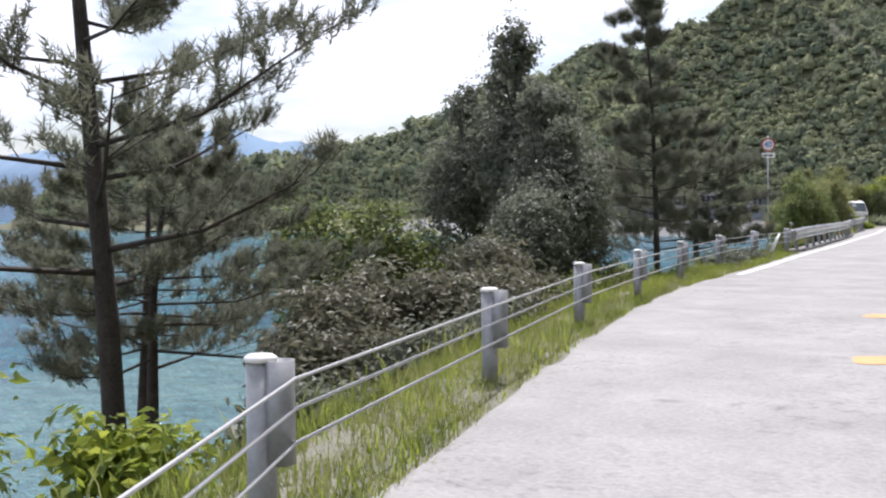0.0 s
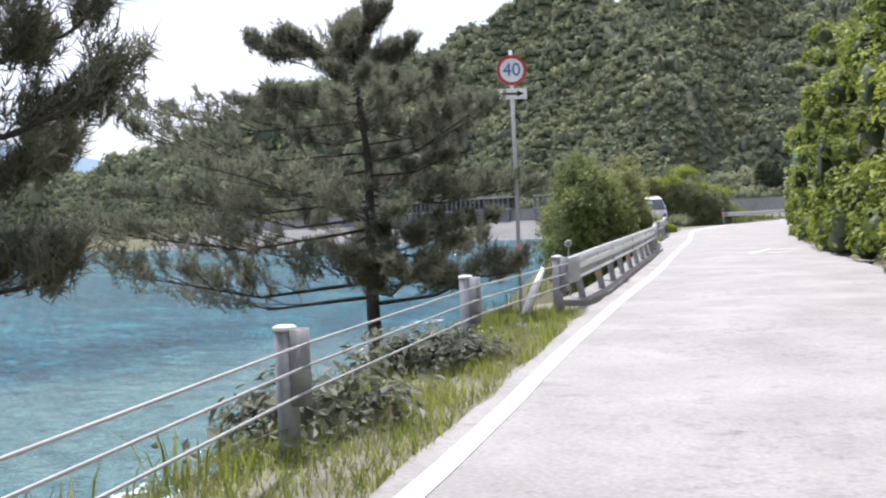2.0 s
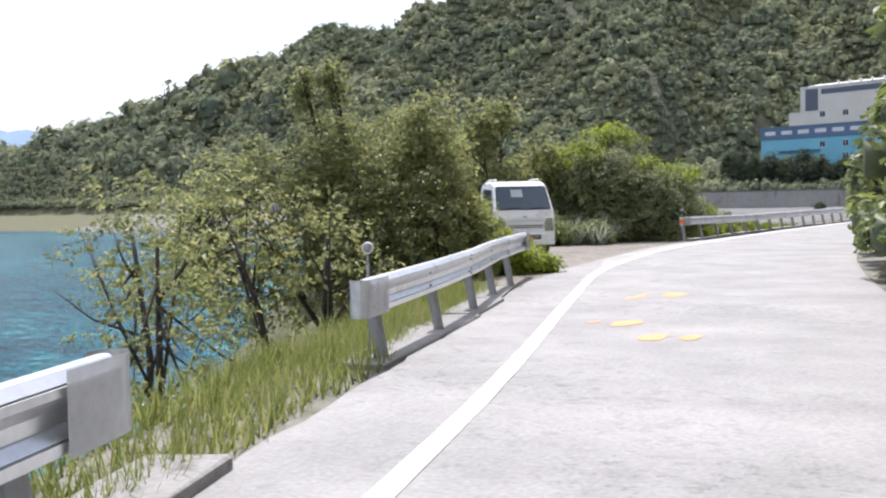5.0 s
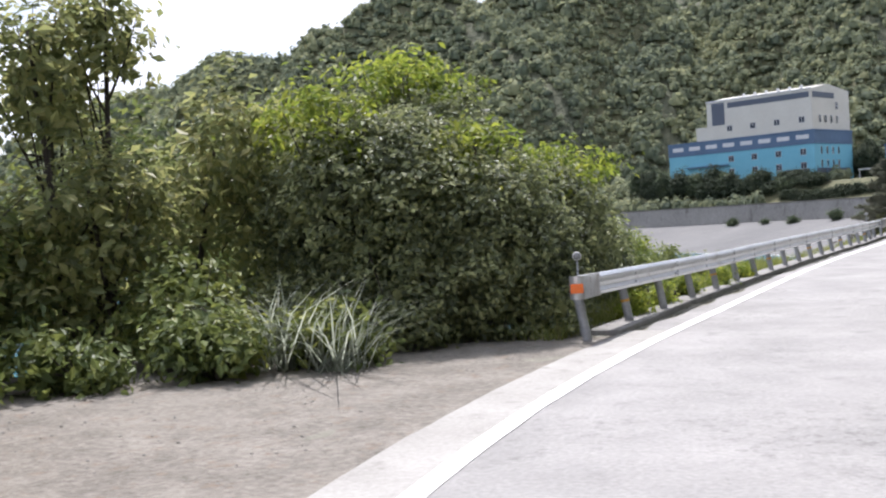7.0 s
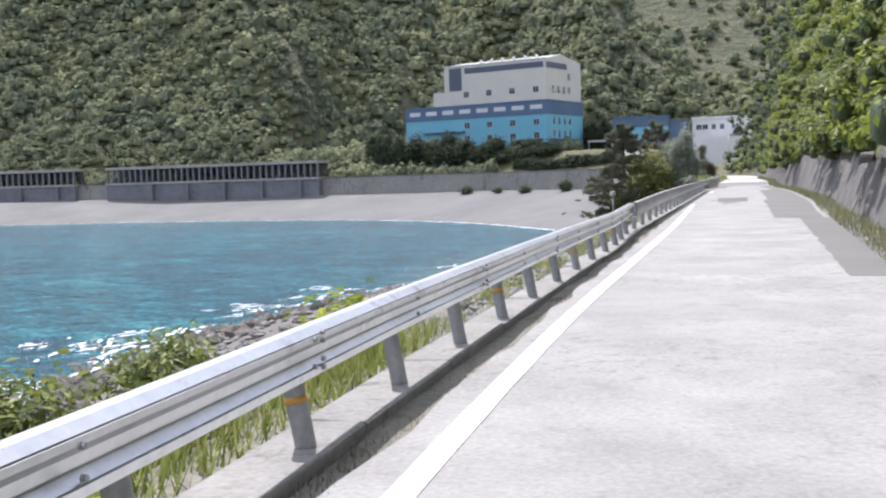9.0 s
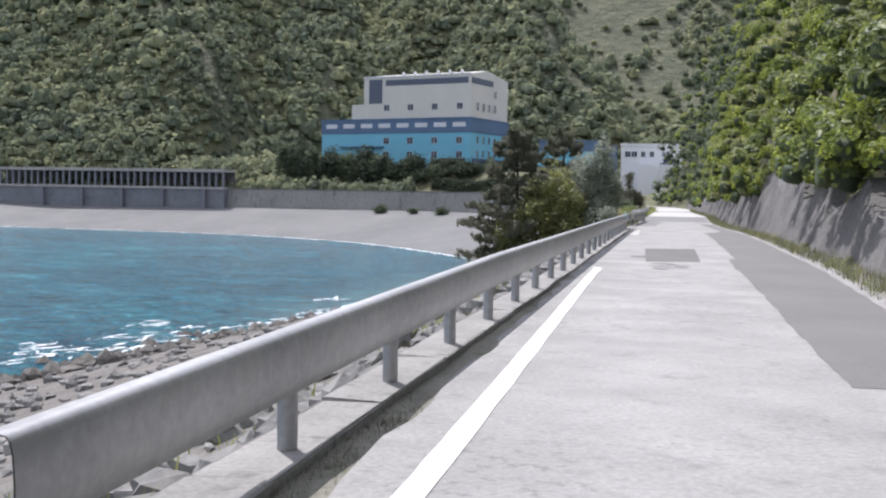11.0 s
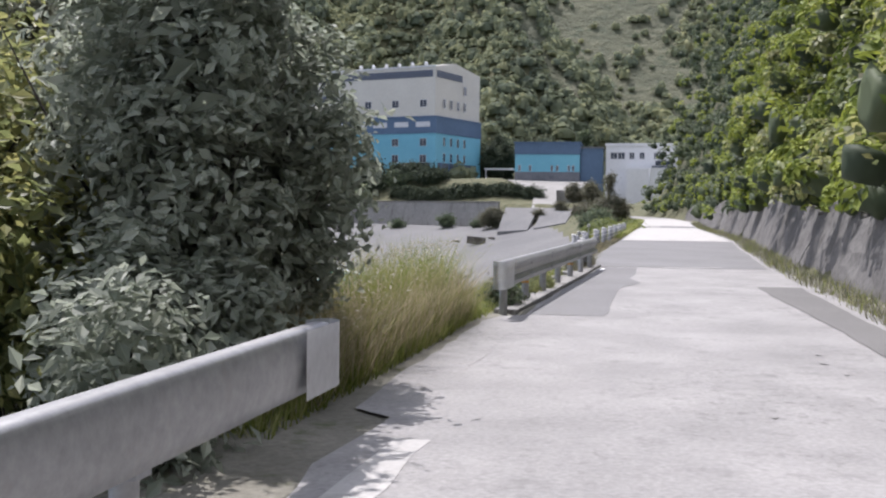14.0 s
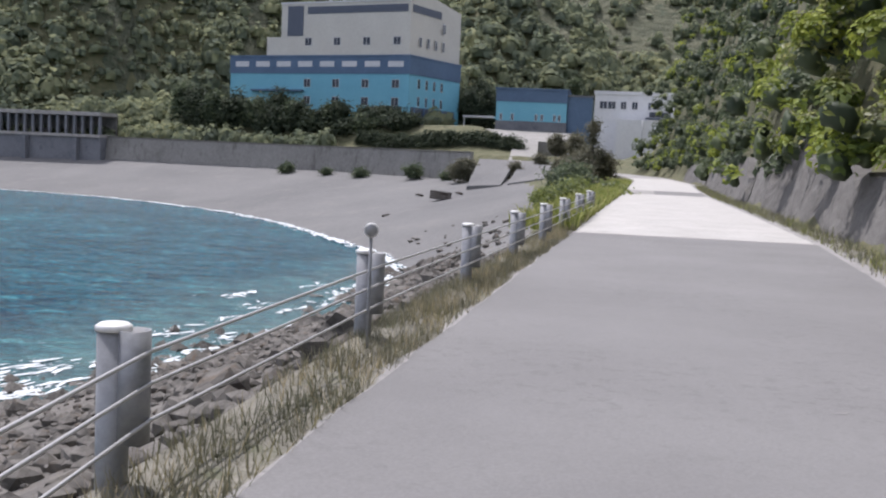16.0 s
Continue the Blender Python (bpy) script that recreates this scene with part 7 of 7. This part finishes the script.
r_ = np.random.default_rng(77)
ny = r_.uniform(-50, 122, 5200)
fx = r_.random(5200) ** 1.7
sx = np.interp(ny, SHORE[4:20, 1], SHORE[4:20, 0])
nx = (xl(ny) - 0.75 - 0.75 * (ny < -49) - 0.75 * (ny > 15)) * (1 - fx) + (sx - 1.5) * fx
rs, near = r_.uniform(0.10, 0.42, 5200) * (0.7 + 0.6 * fx), ny < 20
scatter_rocks("riprap", nx[near], ny[near], rs[near], M_ROCKP, "pale boulders tumbled down the bank to the sea", 78)
scatter_rocks("riprap", nx[~near], ny[~near], rs[~near] * 0.42, M_ROCK, "dark boulders tumbled down the bank to the sea", 83)
ny = r_.uniform(18, 62, 3200)
nx = xl(ny) - 0.65 - 8.0 * r_.random(3200) ** 1.3
scatter_rocks("bank_stones", nx, ny, r_.uniform(0.03, 0.2, 3200), M_ROCK, "small dark stones and rubble on the bank", 82)
ny = r_.uniform(-110, 150, 2600)
sx = np.interp(ny, SHORE[4:22, 1], SHORE[4:22, 0])
nx = sx + r_.normal(size=2600) * 3.0 + 1.0
scatter_rocks("shore_rocks", nx, ny, r_.uniform(0.15, 0.9, 2600), M_ROCK, "dark wet rocks along the waterline", 79)
by_ = r_.uniform(140, 176, 60)
bx_ = r_.uniform(-20, -5, 60)
ok = (side(np.stack([bx_, by_], 1), SHORE) > 4) & (bx_ < xl(by_) - 3) & (side(np.stack([bx_, by_], 1), SEAWALL) < -2)
scatter_rocks("beach_rocks", bx_[ok], by_[ok], r_.uniform(0.15, 0.6, ok.sum()), M_ROCK, "dark rocks and drift on the pebble beach", 80)

gy_ = r_.uniform(-78, -61.5, 700)
gx_ = xl(gy_) - 0.4 - 5.6 * r_.random(700) ** 0.8
okg = gx_ < lx(gy_) - 0.55
co, f = rock_templates(1, r_)[0]
gs = r_.uniform(0.006, 0.02, okg.sum())
gv = (co[None] * gs[:, None, None] + np.stack([gx_[okg], gy_[okg], gs * 0.3], 1)[:, None]).reshape(-1, 3)
gf = (f[None] + (np.arange(okg.sum()) * len(co))[:, None, None]).reshape(-1, 3)
tagged(new("loose_stones", mesh_np("loose_stones", gv, gf, M_ROCKP)), "loose stones scattered over the lay-by", "stones", kind="stuff")

r_ = np.random.default_rng(91)
for k in range(90):
    yy = float(r_.uniform(-48, 52))
    xx = float(xl(yy)) - float(r_.uniform(0.75 if yy > -47 else 1.6, 3.6))
    if k < 4:
        co, f = rock_templates(1, np.random.default_rng(200 + k), 2)[0]
        if k == 0:
            boulders, wet = [], []
        boulders.append(mesh_np("boulder", co, f, M_ROCKP))
        wet.append(mesh_np("boulder", co, f, M_ROCK))
    s = float(r_.uniform(0.13, 0.36))
    o = new("boulder", (wet if yy > 17 else boulders)[k % min(4, len(boulders))])
    o.matrix_basis = pose(xx, yy, gz(xx, yy) + 0.05, float(r_.uniform(0, 40)), float(r_.uniform(0, 40)), float(r_.uniform(0, 360))) @ Matrix.Diagonal((s, s * 1.2, s, 1))
    tagged(o, "dark angular boulder on the bank below the road" if yy > 17 else "pale angular boulder on the bank below the road", "boulder", "boulders below the road")


def foam():
    r = np.random.default_rng(95)
    V, F, base = [], [], 0

    def blob(x, y, a, b, yaw, z):
        nonlocal base
        n = 9
        t = np.linspace(0, 2 * np.pi, n, endpoint=False)
        q = r.uniform(0.45, 1.15, n)
        u, w = a * np.cos(t) * q, b * np.sin(t) * q
        V.append(np.stack([x + u * np.cos(yaw) - w * np.sin(yaw), y + u * np.sin(yaw) + w * np.cos(yaw), np.full(n, z)], 1))
        V.append(np.array([[x, y, z + 0.01]]))
        i = np.arange(n)
        F.append(np.stack([base + i, base + (i + 1) % n, np.full(n, base + n)], 1))
        base += n + 1

    seg = SHORE[6:29]
    for a, b in zip(seg, seg[1:]):
        d = b - a
        ln = np.hypot(*d)
        yaw = math.atan2(d[1], d[0])
        nrm = np.array([-d[1], d[0]]) / ln
        beach = a[1] > 120
        if beach:
            for _ in range(int(ln * 2.6)):
                p = a + d * r.random() + nrm * (r.normal() * 0.6 + 0.6)
                s = r.uniform(0.3, 1.0)
                blob(p[0], p[1], s * 2.4, s * 0.35, yaw + r.normal() * 0.25, SEA + 0.05 + r.random() * 0.05)
            continue
        for _ in range(int(ln / (1.5 if a[1] < 15 or a[1] > 90 else 1.1))):
            far = 5.0 if a[1] > -60 else 2.6
            c = a + d * r.random() + nrm * (abs(r.normal()) * far - 0.6)
            w = r.uniform(0.5, 1.6) * (1.5 if far > 5 else 1)
            for _ in range(int(30 * w)):
                p = c + (d / ln) * r.normal() * w * 1.5 + nrm * r.normal() * w * 0.6
                s = r.uniform(0.04, 0.12) if r.random() < 0.75 else r.uniform(0.2, 0.5)
                blob(p[0], p[1], s * 2.2, s * 0.55, yaw + r.normal() * 0.4, SEA + 0.05 + r.random() * 0.06)
    for _ in range(260):
        x, y = r.uniform(-150, -20), r.uniform(-60, 230)
        blob(x, y, r.uniform(0.1, 0.35), r.uniform(0.02, 0.06), r.normal() * 0.4 + 0.4, SEA + 0.06)
    tagged(new("foam", mesh_np("foam", np.concatenate(V), np.concatenate(F), M_FOAM)), "white foam and spray along the waterline", "foam", kind="stuff")


foam()


# ---- parked light truck ----
M_BODY = surface("white_car_paint", (0.75, 0.76, 0.765), (0.82, 0.825, 0.83), 0.8, 9.0, 0.28, 0, 0.0, 0.002, (0.568, 0.559, 0.533))
M_PLATE = plain("yellow_plate", (0.70, 0.42, 0.05), 0.45)
M_LAMP = plain("headlight_lens", (0.50, 0.52, 0.54), 0.06, 0.75)
M_TYRE = plain("tyre_rubber", (0.022, 0.022, 0.022), 0.85)
# sky reflection and lit cab interior are put into this blue grey
M_SCREEN = plain("tinted_windscreen", (0.085, 0.105, 0.13), 0.1)
# paper dimmed in colour, as seen through the glass
M_PAPER = plain("paper_notice", (0.42, 0.46, 0.46), 0.6)


def cab_mesh():
    """The cab's shell: a side outline with a wheel arch, drawn in towards the roof."""
    prof = [(-0.40, 0.27), (-0.435, 0.40), (-0.44, 0.62), (-0.43, 0.92), (-0.385, 1.09), (-0.06, 1.68), (0.06, 1.745), (0.24, 1.785), (0.75, 1.79), (0.93, 1.76), (0.985, 1.66), (0.99, 0.98), (0.99, 0.34), (0.46, 0.34)]
    for k in range(9):
        a = math.pi * k / 8
        prof.append((0.12 + 0.335 * math.cos(a), 0.27 + 0.335 * math.sin(a)))
    prof.append((-0.215, 0.27))
    bm = bmesh.new()
    rows = []
    for x, kx in ((-1, 1.0), (-0.94, 1.0), (0.94, 1.0), (1, 1.0)):
        edge = abs(x) == 1
        row = []
        for y, z in prof:
            half = 0.735 - 0.105 * max(0.0, (z - 0.95) / 0.84) ** 1.1
            iny = 0.035 if edge and y < 0 else 0.0
            row.append(bm.verts.new((x * half, y + iny, z - (0.03 if edge and z > 1.7 else 0))))
        rows.append(row)
    n = len(prof)
    for a, b in zip(rows, rows[1:]):
        for i in range(n):
            j = (i + 1) % n
            bm.faces.new((a[i], a[j], b[j], b[i]))
    bm.faces.new(rows[0][::-1])
    bm.faces.new(rows[-1])
    bmesh.ops.recalc_face_normals(bm, faces=bm.faces[:])
    bmesh.ops.triangulate(bm, faces=[f for f in bm.faces if len(f.verts) > 4])
    return bm_mesh("cab", bm, M_BODY)


def slab(name, pts, out, material, thick=0.012):
    """A thin panel through corner places, pushed out along a way."""
    bm = bmesh.new()
    o = Vector(out)
    a = [bm.verts.new(Vector(p) + o * 0.003) for p in pts]
    b = [bm.verts.new(Vector(p) + o * (0.003 + thick)) for p in pts]
    bm.faces.new(a[::-1])
    bm.faces.new(b)
    for i in range(len(a)):
        j = (i + 1) % len(a)
        bm.faces.new((a[i], a[j], b[j], b[i]))
    bmesh.ops.recalc_face_normals(bm, faces=bm.faces[:])
    return bm_mesh(name, bm, material)


def wheel(parent, x, y):
    s = 1 if x > 0 else -1
    w = part("wheel", tube_mesh("wheel", [(-0.02 * s, 0, 0), (0.02 * s, 0, 0)], [0.12, 0.12], M_DARK, 16), parent, m=pose(x, y, 0.268))
    t = part("tyre", tube_mesh("tyre", [(-0.07, 0, 0), (-0.055, 0, 0), (0.055, 0, 0), (0.07, 0, 0)], [0.235, 0.266, 0.266, 0.235], M_TYRE, 26, False), w, "black tyre")
    part("rim", tube_mesh("rim", [(0.066 * s, 0, 0), (0.076 * s, 0, 0), (0.060 * s, 0, 0)], [0.165, 0.15, 0.05], M_STEEL, 20, False), w, "grey steel rim")
    return t


def light_truck(m):
    t = empty("light_truck", m, "small white cab-over light truck parked in the gravel lay-by", "truck")
    cab = part("cab", cab_mesh(), t, "white painted cab")
    fw = Vector((0, -0.876, 0.482))
    # windscreen, inset in its dark seal
    def ws(x, z):
        k = (z - 1.09) / (1.68 - 1.09)
        return (x * (1 - 0.09 * k), -0.385 + 0.325 * k, z)
    part("windscreen_seal", slab("windscreen_seal", [ws(-0.66, 1.13), ws(-0.63, 1.105), ws(0.63, 1.105), ws(0.66, 1.13), ws(0.665, 1.60), ws(0.63, 1.655), ws(-0.63, 1.655), ws(-0.665, 1.60)], fw, M_DARK, 0.008), cab, "black rubber seal")
    part("windscreen", slab("windscreen", [ws(-0.64, 1.14), ws(-0.61, 1.125), ws(0.61, 1.125), ws(0.64, 1.14), ws(0.645, 1.59), ws(0.61, 1.635), ws(-0.61, 1.635), ws(-0.645, 1.59)], fw, M_SCREEN, 0.014), cab, "windscreen with reflection and cab light in its colour")
    part("paper_notice", slab("paper_notice", [ws(-0.28, 1.40), ws(0.02, 1.40), ws(0.02, 1.58), ws(-0.28, 1.58)], fw, M_PAPER, 0.017), cab, "pale paper notice in the windscreen")
    for s in (-1, 1):
        part("wiper", tube_mesh("wiper", [(0.3 * s - 0.25, -0.405, 1.12), (0.3 * s + 0.2, -0.385, 1.165)], [0.008, 0.008], M_DARK, 6), cab, "thin black wiper")
        part("headlight", slab("headlight", [(0.48 * s, -0.437, 0.585), (0.71 * s, -0.42, 0.60), (0.715 * s, -0.406, 0.90), (0.50 * s, -0.43, 0.885), (0.462 * s, -0.434, 0.74)], (0, -1, 0), M_LAMP, 0.016), cab, "clear headlight")
        part("fog_lamp", tube_mesh("fog_lamp", [(0.585 * s, -0.43, 0.44), (0.585 * s, -0.452, 0.44)], [0.045, 0.04], M_LAMP, 14), cab, "small round fog lamp")
        part("mirror", box_mesh("mirror", (0.77 * s - 0.05, -0.20, 1.10, 0.77 * s + 0.05, -0.13, 1.28), M_DARK, 0.02), cab, "black door mirror")
        side_x = 0.735
        part("door", slab("door", [(side_x * s, -0.2, 0.64), (side_x * s, 0.90, 0.64), (side_x * s, 0.90, 0.95), (side_x * s, -0.3, 0.95)], (s, 0, 0), M_BODY, 0.006), cab, "white cab door")
        part("side_window", slab("side_window", [(0.722 * s, -0.22, 1.08), (0.722 * s, 0.82, 1.08), (0.645 * s, 0.80, 1.62), (0.652 * s, 0.06, 1.58)], (s, 0, 0.12), M_GLASS, 0.008), cab, "dark side window")
        part("door_handle", box_mesh("door_handle", (0.742 * s - 0.012, 0.68, 0.86, 0.742 * s + 0.014, 0.82, 0.89), M_DARK, 0.006), cab, "black door handle")
    for s in (-1, 1):
        part("roof_rail", tube_mesh("roof_rail", [(0.52 * s, 0.12, 1.775), (0.52 * s, 0.14, 1.83), (0.52 * s, 0.84, 1.83), (0.52 * s, 0.86, 1.775)], [0.014] * 4, M_BODY, 6), cab, "white roof rail")
    bm = bmesh.new()
    box(bm, -0.715, -0.475, 0.27, 0.715, -0.41, 0.54, 0.025)
    part("bumper", bm_mesh("bumper", bm, M_BODY), cab, "white front bumper")
    for z, w in ((0.735, 0.43), (0.69, 0.43)):
        part("grille_slot", box_mesh("grille_slot", (-w, -0.452, z - 0.008, w, -0.437, z + 0.008), M_DARK), cab, "thin dark grille slot")
    part("grille_crease", box_mesh("grille_crease", (-0.46, -0.452, 0.845, 0.46, -0.434, 0.851), M_POST), cab, "thin panel gap")
    for z in (0.505, 0.475, 0.445, 0.415):
        part("air_intake", box_mesh("air_intake", (-0.38, -0.482, z - 0.009, 0.38, -0.47, z + 0.009), M_DARK), cab, "dark air intake slot")
    pl = part("number_plate", box_mesh("number_plate", (-0.165, -0.495, 0.30, 0.165, -0.483, 0.465), M_PLATE, 0.004), cab, "yellow number plate")
    for x0, x1, z0, z1 in ((-0.10, 0.10, 0.43, 0.446), (-0.12, 0.12, 0.325, 0.395)):
        part("plate_bar", box_mesh("plate_bar", (x0, -0.499, z0, x1, -0.4955, z1), M_DARK), pl, "dark bar")
    part("badge", box_mesh("badge", (-0.05, -0.453, 0.93, 0.05, -0.428, 0.955), M_STEEL, 0.005), cab, "small plain badge")
    # load bed
    bed = part("load_bed", box_mesh("load_bed", (-0.70, 1.04, 0.56, 0.70, 2.93, 0.64), M_BODY, 0.01), t, "white load bed")
    for s in (-1, 1):
        g = part("side_gate", box_mesh("side_gate", (0.70 * s - 0.015, 1.05, 0.64, 0.70 * s + 0.015, 2.92, 0.94), M_BODY, 0.008), bed, "white hinged side gate")
        for k in range(3):
            part("gate_rib", box_mesh("gate_rib", (0.716 * s - 0.012, 1.3 + 0.62 * k, 0.65, 0.716 * s + 0.012, 1.36 + 0.62 * k, 0.93), M_BODY, 0.006), g)
    part("tail_gate", box_mesh("tail_gate", (-0.70, 2.90, 0.64, 0.70, 2.93, 0.94), M_BODY, 0.008), bed, "white tail gate")
    rack = part("bed_rack", tube_mesh("bed_rack", [(-0.62, 1.03, 0.64), (-0.62, 1.03, 1.52), (-0.58, 1.03, 1.56), (0.58, 1.03, 1.56), (0.62, 1.03, 1.52), (0.62, 1.03, 0.64)], [0.02] * 6, M_BODY, 8), bed, "white tubular rack behind the cab")
    for k in range(5):
        part("rack_bar", tube_mesh("rack_bar", [(-0.4 + 0.2 * k, 1.03, 0.64), (-0.4 + 0.2 * k, 1.03, 1.55)], [0.011, 0.011], M_BODY, 6), rack)
    part("chassis", box_mesh("chassis", (-0.42, -0.2, 0.30, 0.42, 2.85, 0.56), M_DARK, 0.02), t, "dark chassis frame")
    for x, y in ((-0.635, 0.12), (0.635, 0.12), (-0.635, 2.02), (0.635, 2.02)):
        wheel(t, x, y)
    return t


light_truck(pose(-13.50, -70.62, 0.012, 0, 0, 42) @ Matrix.Diagonal((1.07, 1.05, 1.05, 1)))

# ---- small things ----
M_RIBBON = plain("pale_blue_ribbon", (0.42, 0.60, 0.60), 0.7)
rb = empty("ribbon", pose(-5.22, 10.45, 0.80, 0, 0, 6), "pale blue plastic ribbon tied round the guardrail beam", "ribbon")
part("loop", box_mesh("loop", (0.0, -0.022, -0.07, 0.15, 0.022, 0.012), M_RIBBON, 0.008), rb)
part("tail", tube_mesh("tail", [(0.12, 0, 0.0), (0.10, 0.03, 0.09), (0.06, 0.06, 0.13)], [0.022, 0.016, 0.008], M_RIBBON, 6), rb)
part("tail", tube_mesh("tail", [(0.12, 0, 0.0), (0.14, -0.04, -0.06), (0.16, -0.05, -0.16)], [0.02, 0.014, 0.006], M_RIBBON, 6), rb)

cr = empty("drift_crate", pose(-19, 214, gz(-19, 214) + 0.1, 0, 6, 25), "dark wooden drift crate lying on the pebble beach", "crate")
for k in range(4):
    part("board", box_mesh("board", (-1.6, -1.0, 0.34 * k, 1.6, -0.9, 0.34 * k + 0.3), M_BARK, 0.02), cr)
    part("board", box_mesh("board", (-1.6, 0.9, 0.34 * k, 1.6, 1.0, 0.34 * k + 0.3), M_BARK, 0.02), cr)
part("lid", box_mesh("lid", (-1.7, -1.05, 1.37, 1.7, 1.05, 1.47), M_ROCK, 0.02), cr)
r_ = random.Random(12)
for k in range(4):
    lx_, ly_ = -14 + r_.uniform(-16, 8), 214 + r_.uniform(-14, 18)
    a = r_.uniform(0, 3.1)
    lg = tube_mesh("drift_log", [(0, 0, 0), (0.5 * math.cos(a) * 3, 0.5 * math.sin(a) * 3, 0.15), (math.cos(a) * 3, math.sin(a) * 3, 0.1)], [0.22, 0.2, 0.12], M_BARK, 8)
    o = new("drift_log", lg)
    o.matrix_basis = pose(lx_, ly_, gz(lx_, ly_) + 0.12)
    tagged(o, "dark drift log on the pebble beach", "log", "drift logs on the beach")
for k in range(5):
    bx, by = SEAWALL[1] * (1 - k / 6) + SEAWALL[3] * (k / 6)
    bx, by = bx - 2.5 + r_.uniform(-2.5, 1), by - 3.0 + r_.uniform(-2, 1)
    q = r_.uniform(1.0, 2.6)
    broadleaf("beach_shrub", bx, by, [(0, 0, q, q, gz(bx, by) - 0.4, gz(bx, by) + q * 1.4)], 0.25, M_LEAFD, "dark shrub at the foot of the sea wall", "shrub", 400 + k, 0.08)

SLABS = [((-15.5, 226.0), (-9.2, 222.0), (-7.6, 249.6), (-15.0, 250.4)), ((-8.0, 222.0), (-1.6, 218.0), (0.6, 249.6), (-6.4, 249.6))]
for slab_plan in SLABS:
    bm = bmesh.new()
    rows_ = [[bm.verts.new((x, y, dz + (max(gz(x, y), -3.9) if y < 240 else 1.1))) for x, y in slab_plan] for dz in (0.25, -0.6)]
    bm.faces.new(rows_[0])
    bm.faces.new(rows_[1][::-1])
    for i in range(4):
        bm.faces.new((rows_[0][i], rows_[1][i], rows_[1][(i + 1) % 4], rows_[0][(i + 1) % 4]))
    bmesh.ops.recalc_face_normals(bm, faces=bm.faces[:])
    tagged(new("slope_slab", bm_mesh("slope_slab", bm, M_BEACH)), "grey concrete slab on the bank at the head of the beach", "concrete slab", kind="structure")
for bx, by, q, hh in ((-17.8, 245, 3.3, 5.2), (-7.4, 240, 1.2, 3.0), (-2.6, 247, 1.4, 3.4), (1.5, 232, 2.0, 2.4), (2.5, 240, 2.2, 3.2), (0.5, 268, 2.6, 5.0), (4.6, 262, 2.4, 5.0), (5.4, 276, 2.2, 6.0)):
    g = gz(bx, by)
    broadleaf("scrub", bx, by, [(0, 0, q, q * 0.7, g - 0.4, g + hh), (q * 0.5, -0.5, q * 0.6, q * 0.5, g - 0.4, g + hh * 0.7)], 0.2, M_BROWN, "dull brownish scrub at the head of the beach", "shrub", 420 + int(by), 0.08)

M_YARD = surface("pale_yard_concrete", (0.189, 0.185, 0.172), (0.292, 0.284, 0.267), 0.3, 4.0, 0.9, 0, 0.3, 0.02)
bm = bmesh.new()
for top in (((-9.2, 250.7, 1.0), (-3.4, 251.4, 1.1), (-3.6, 280.0, 6.0), (-9.0, 279.6, 6.2)), ((-12.0, 280.02, 6.2), (1.5, 280.02, 5.8), (6.0, 328.0, 9.4), (-20.0, 330.0, 9.8))):
    ra, rb_ = [bm.verts.new(p) for p in top], [bm.verts.new((x, y, -1.0)) for x, y, _ in top]
    bm.faces.new(ra)
    bm.faces.new(rb_[::-1])
    for i in range(4):
        bm.faces.new((ra[i], rb_[i], rb_[(i + 1) % 4], ra[(i + 1) % 4]))
bmesh.ops.recalc_face_normals(bm, faces=bm.faces[:])
tagged(new("concrete_ramp", bm_mesh("concrete_ramp", bm, M_YARD)), "pale concrete ramp between the sea wall and the yard", "ramp", kind="structure")
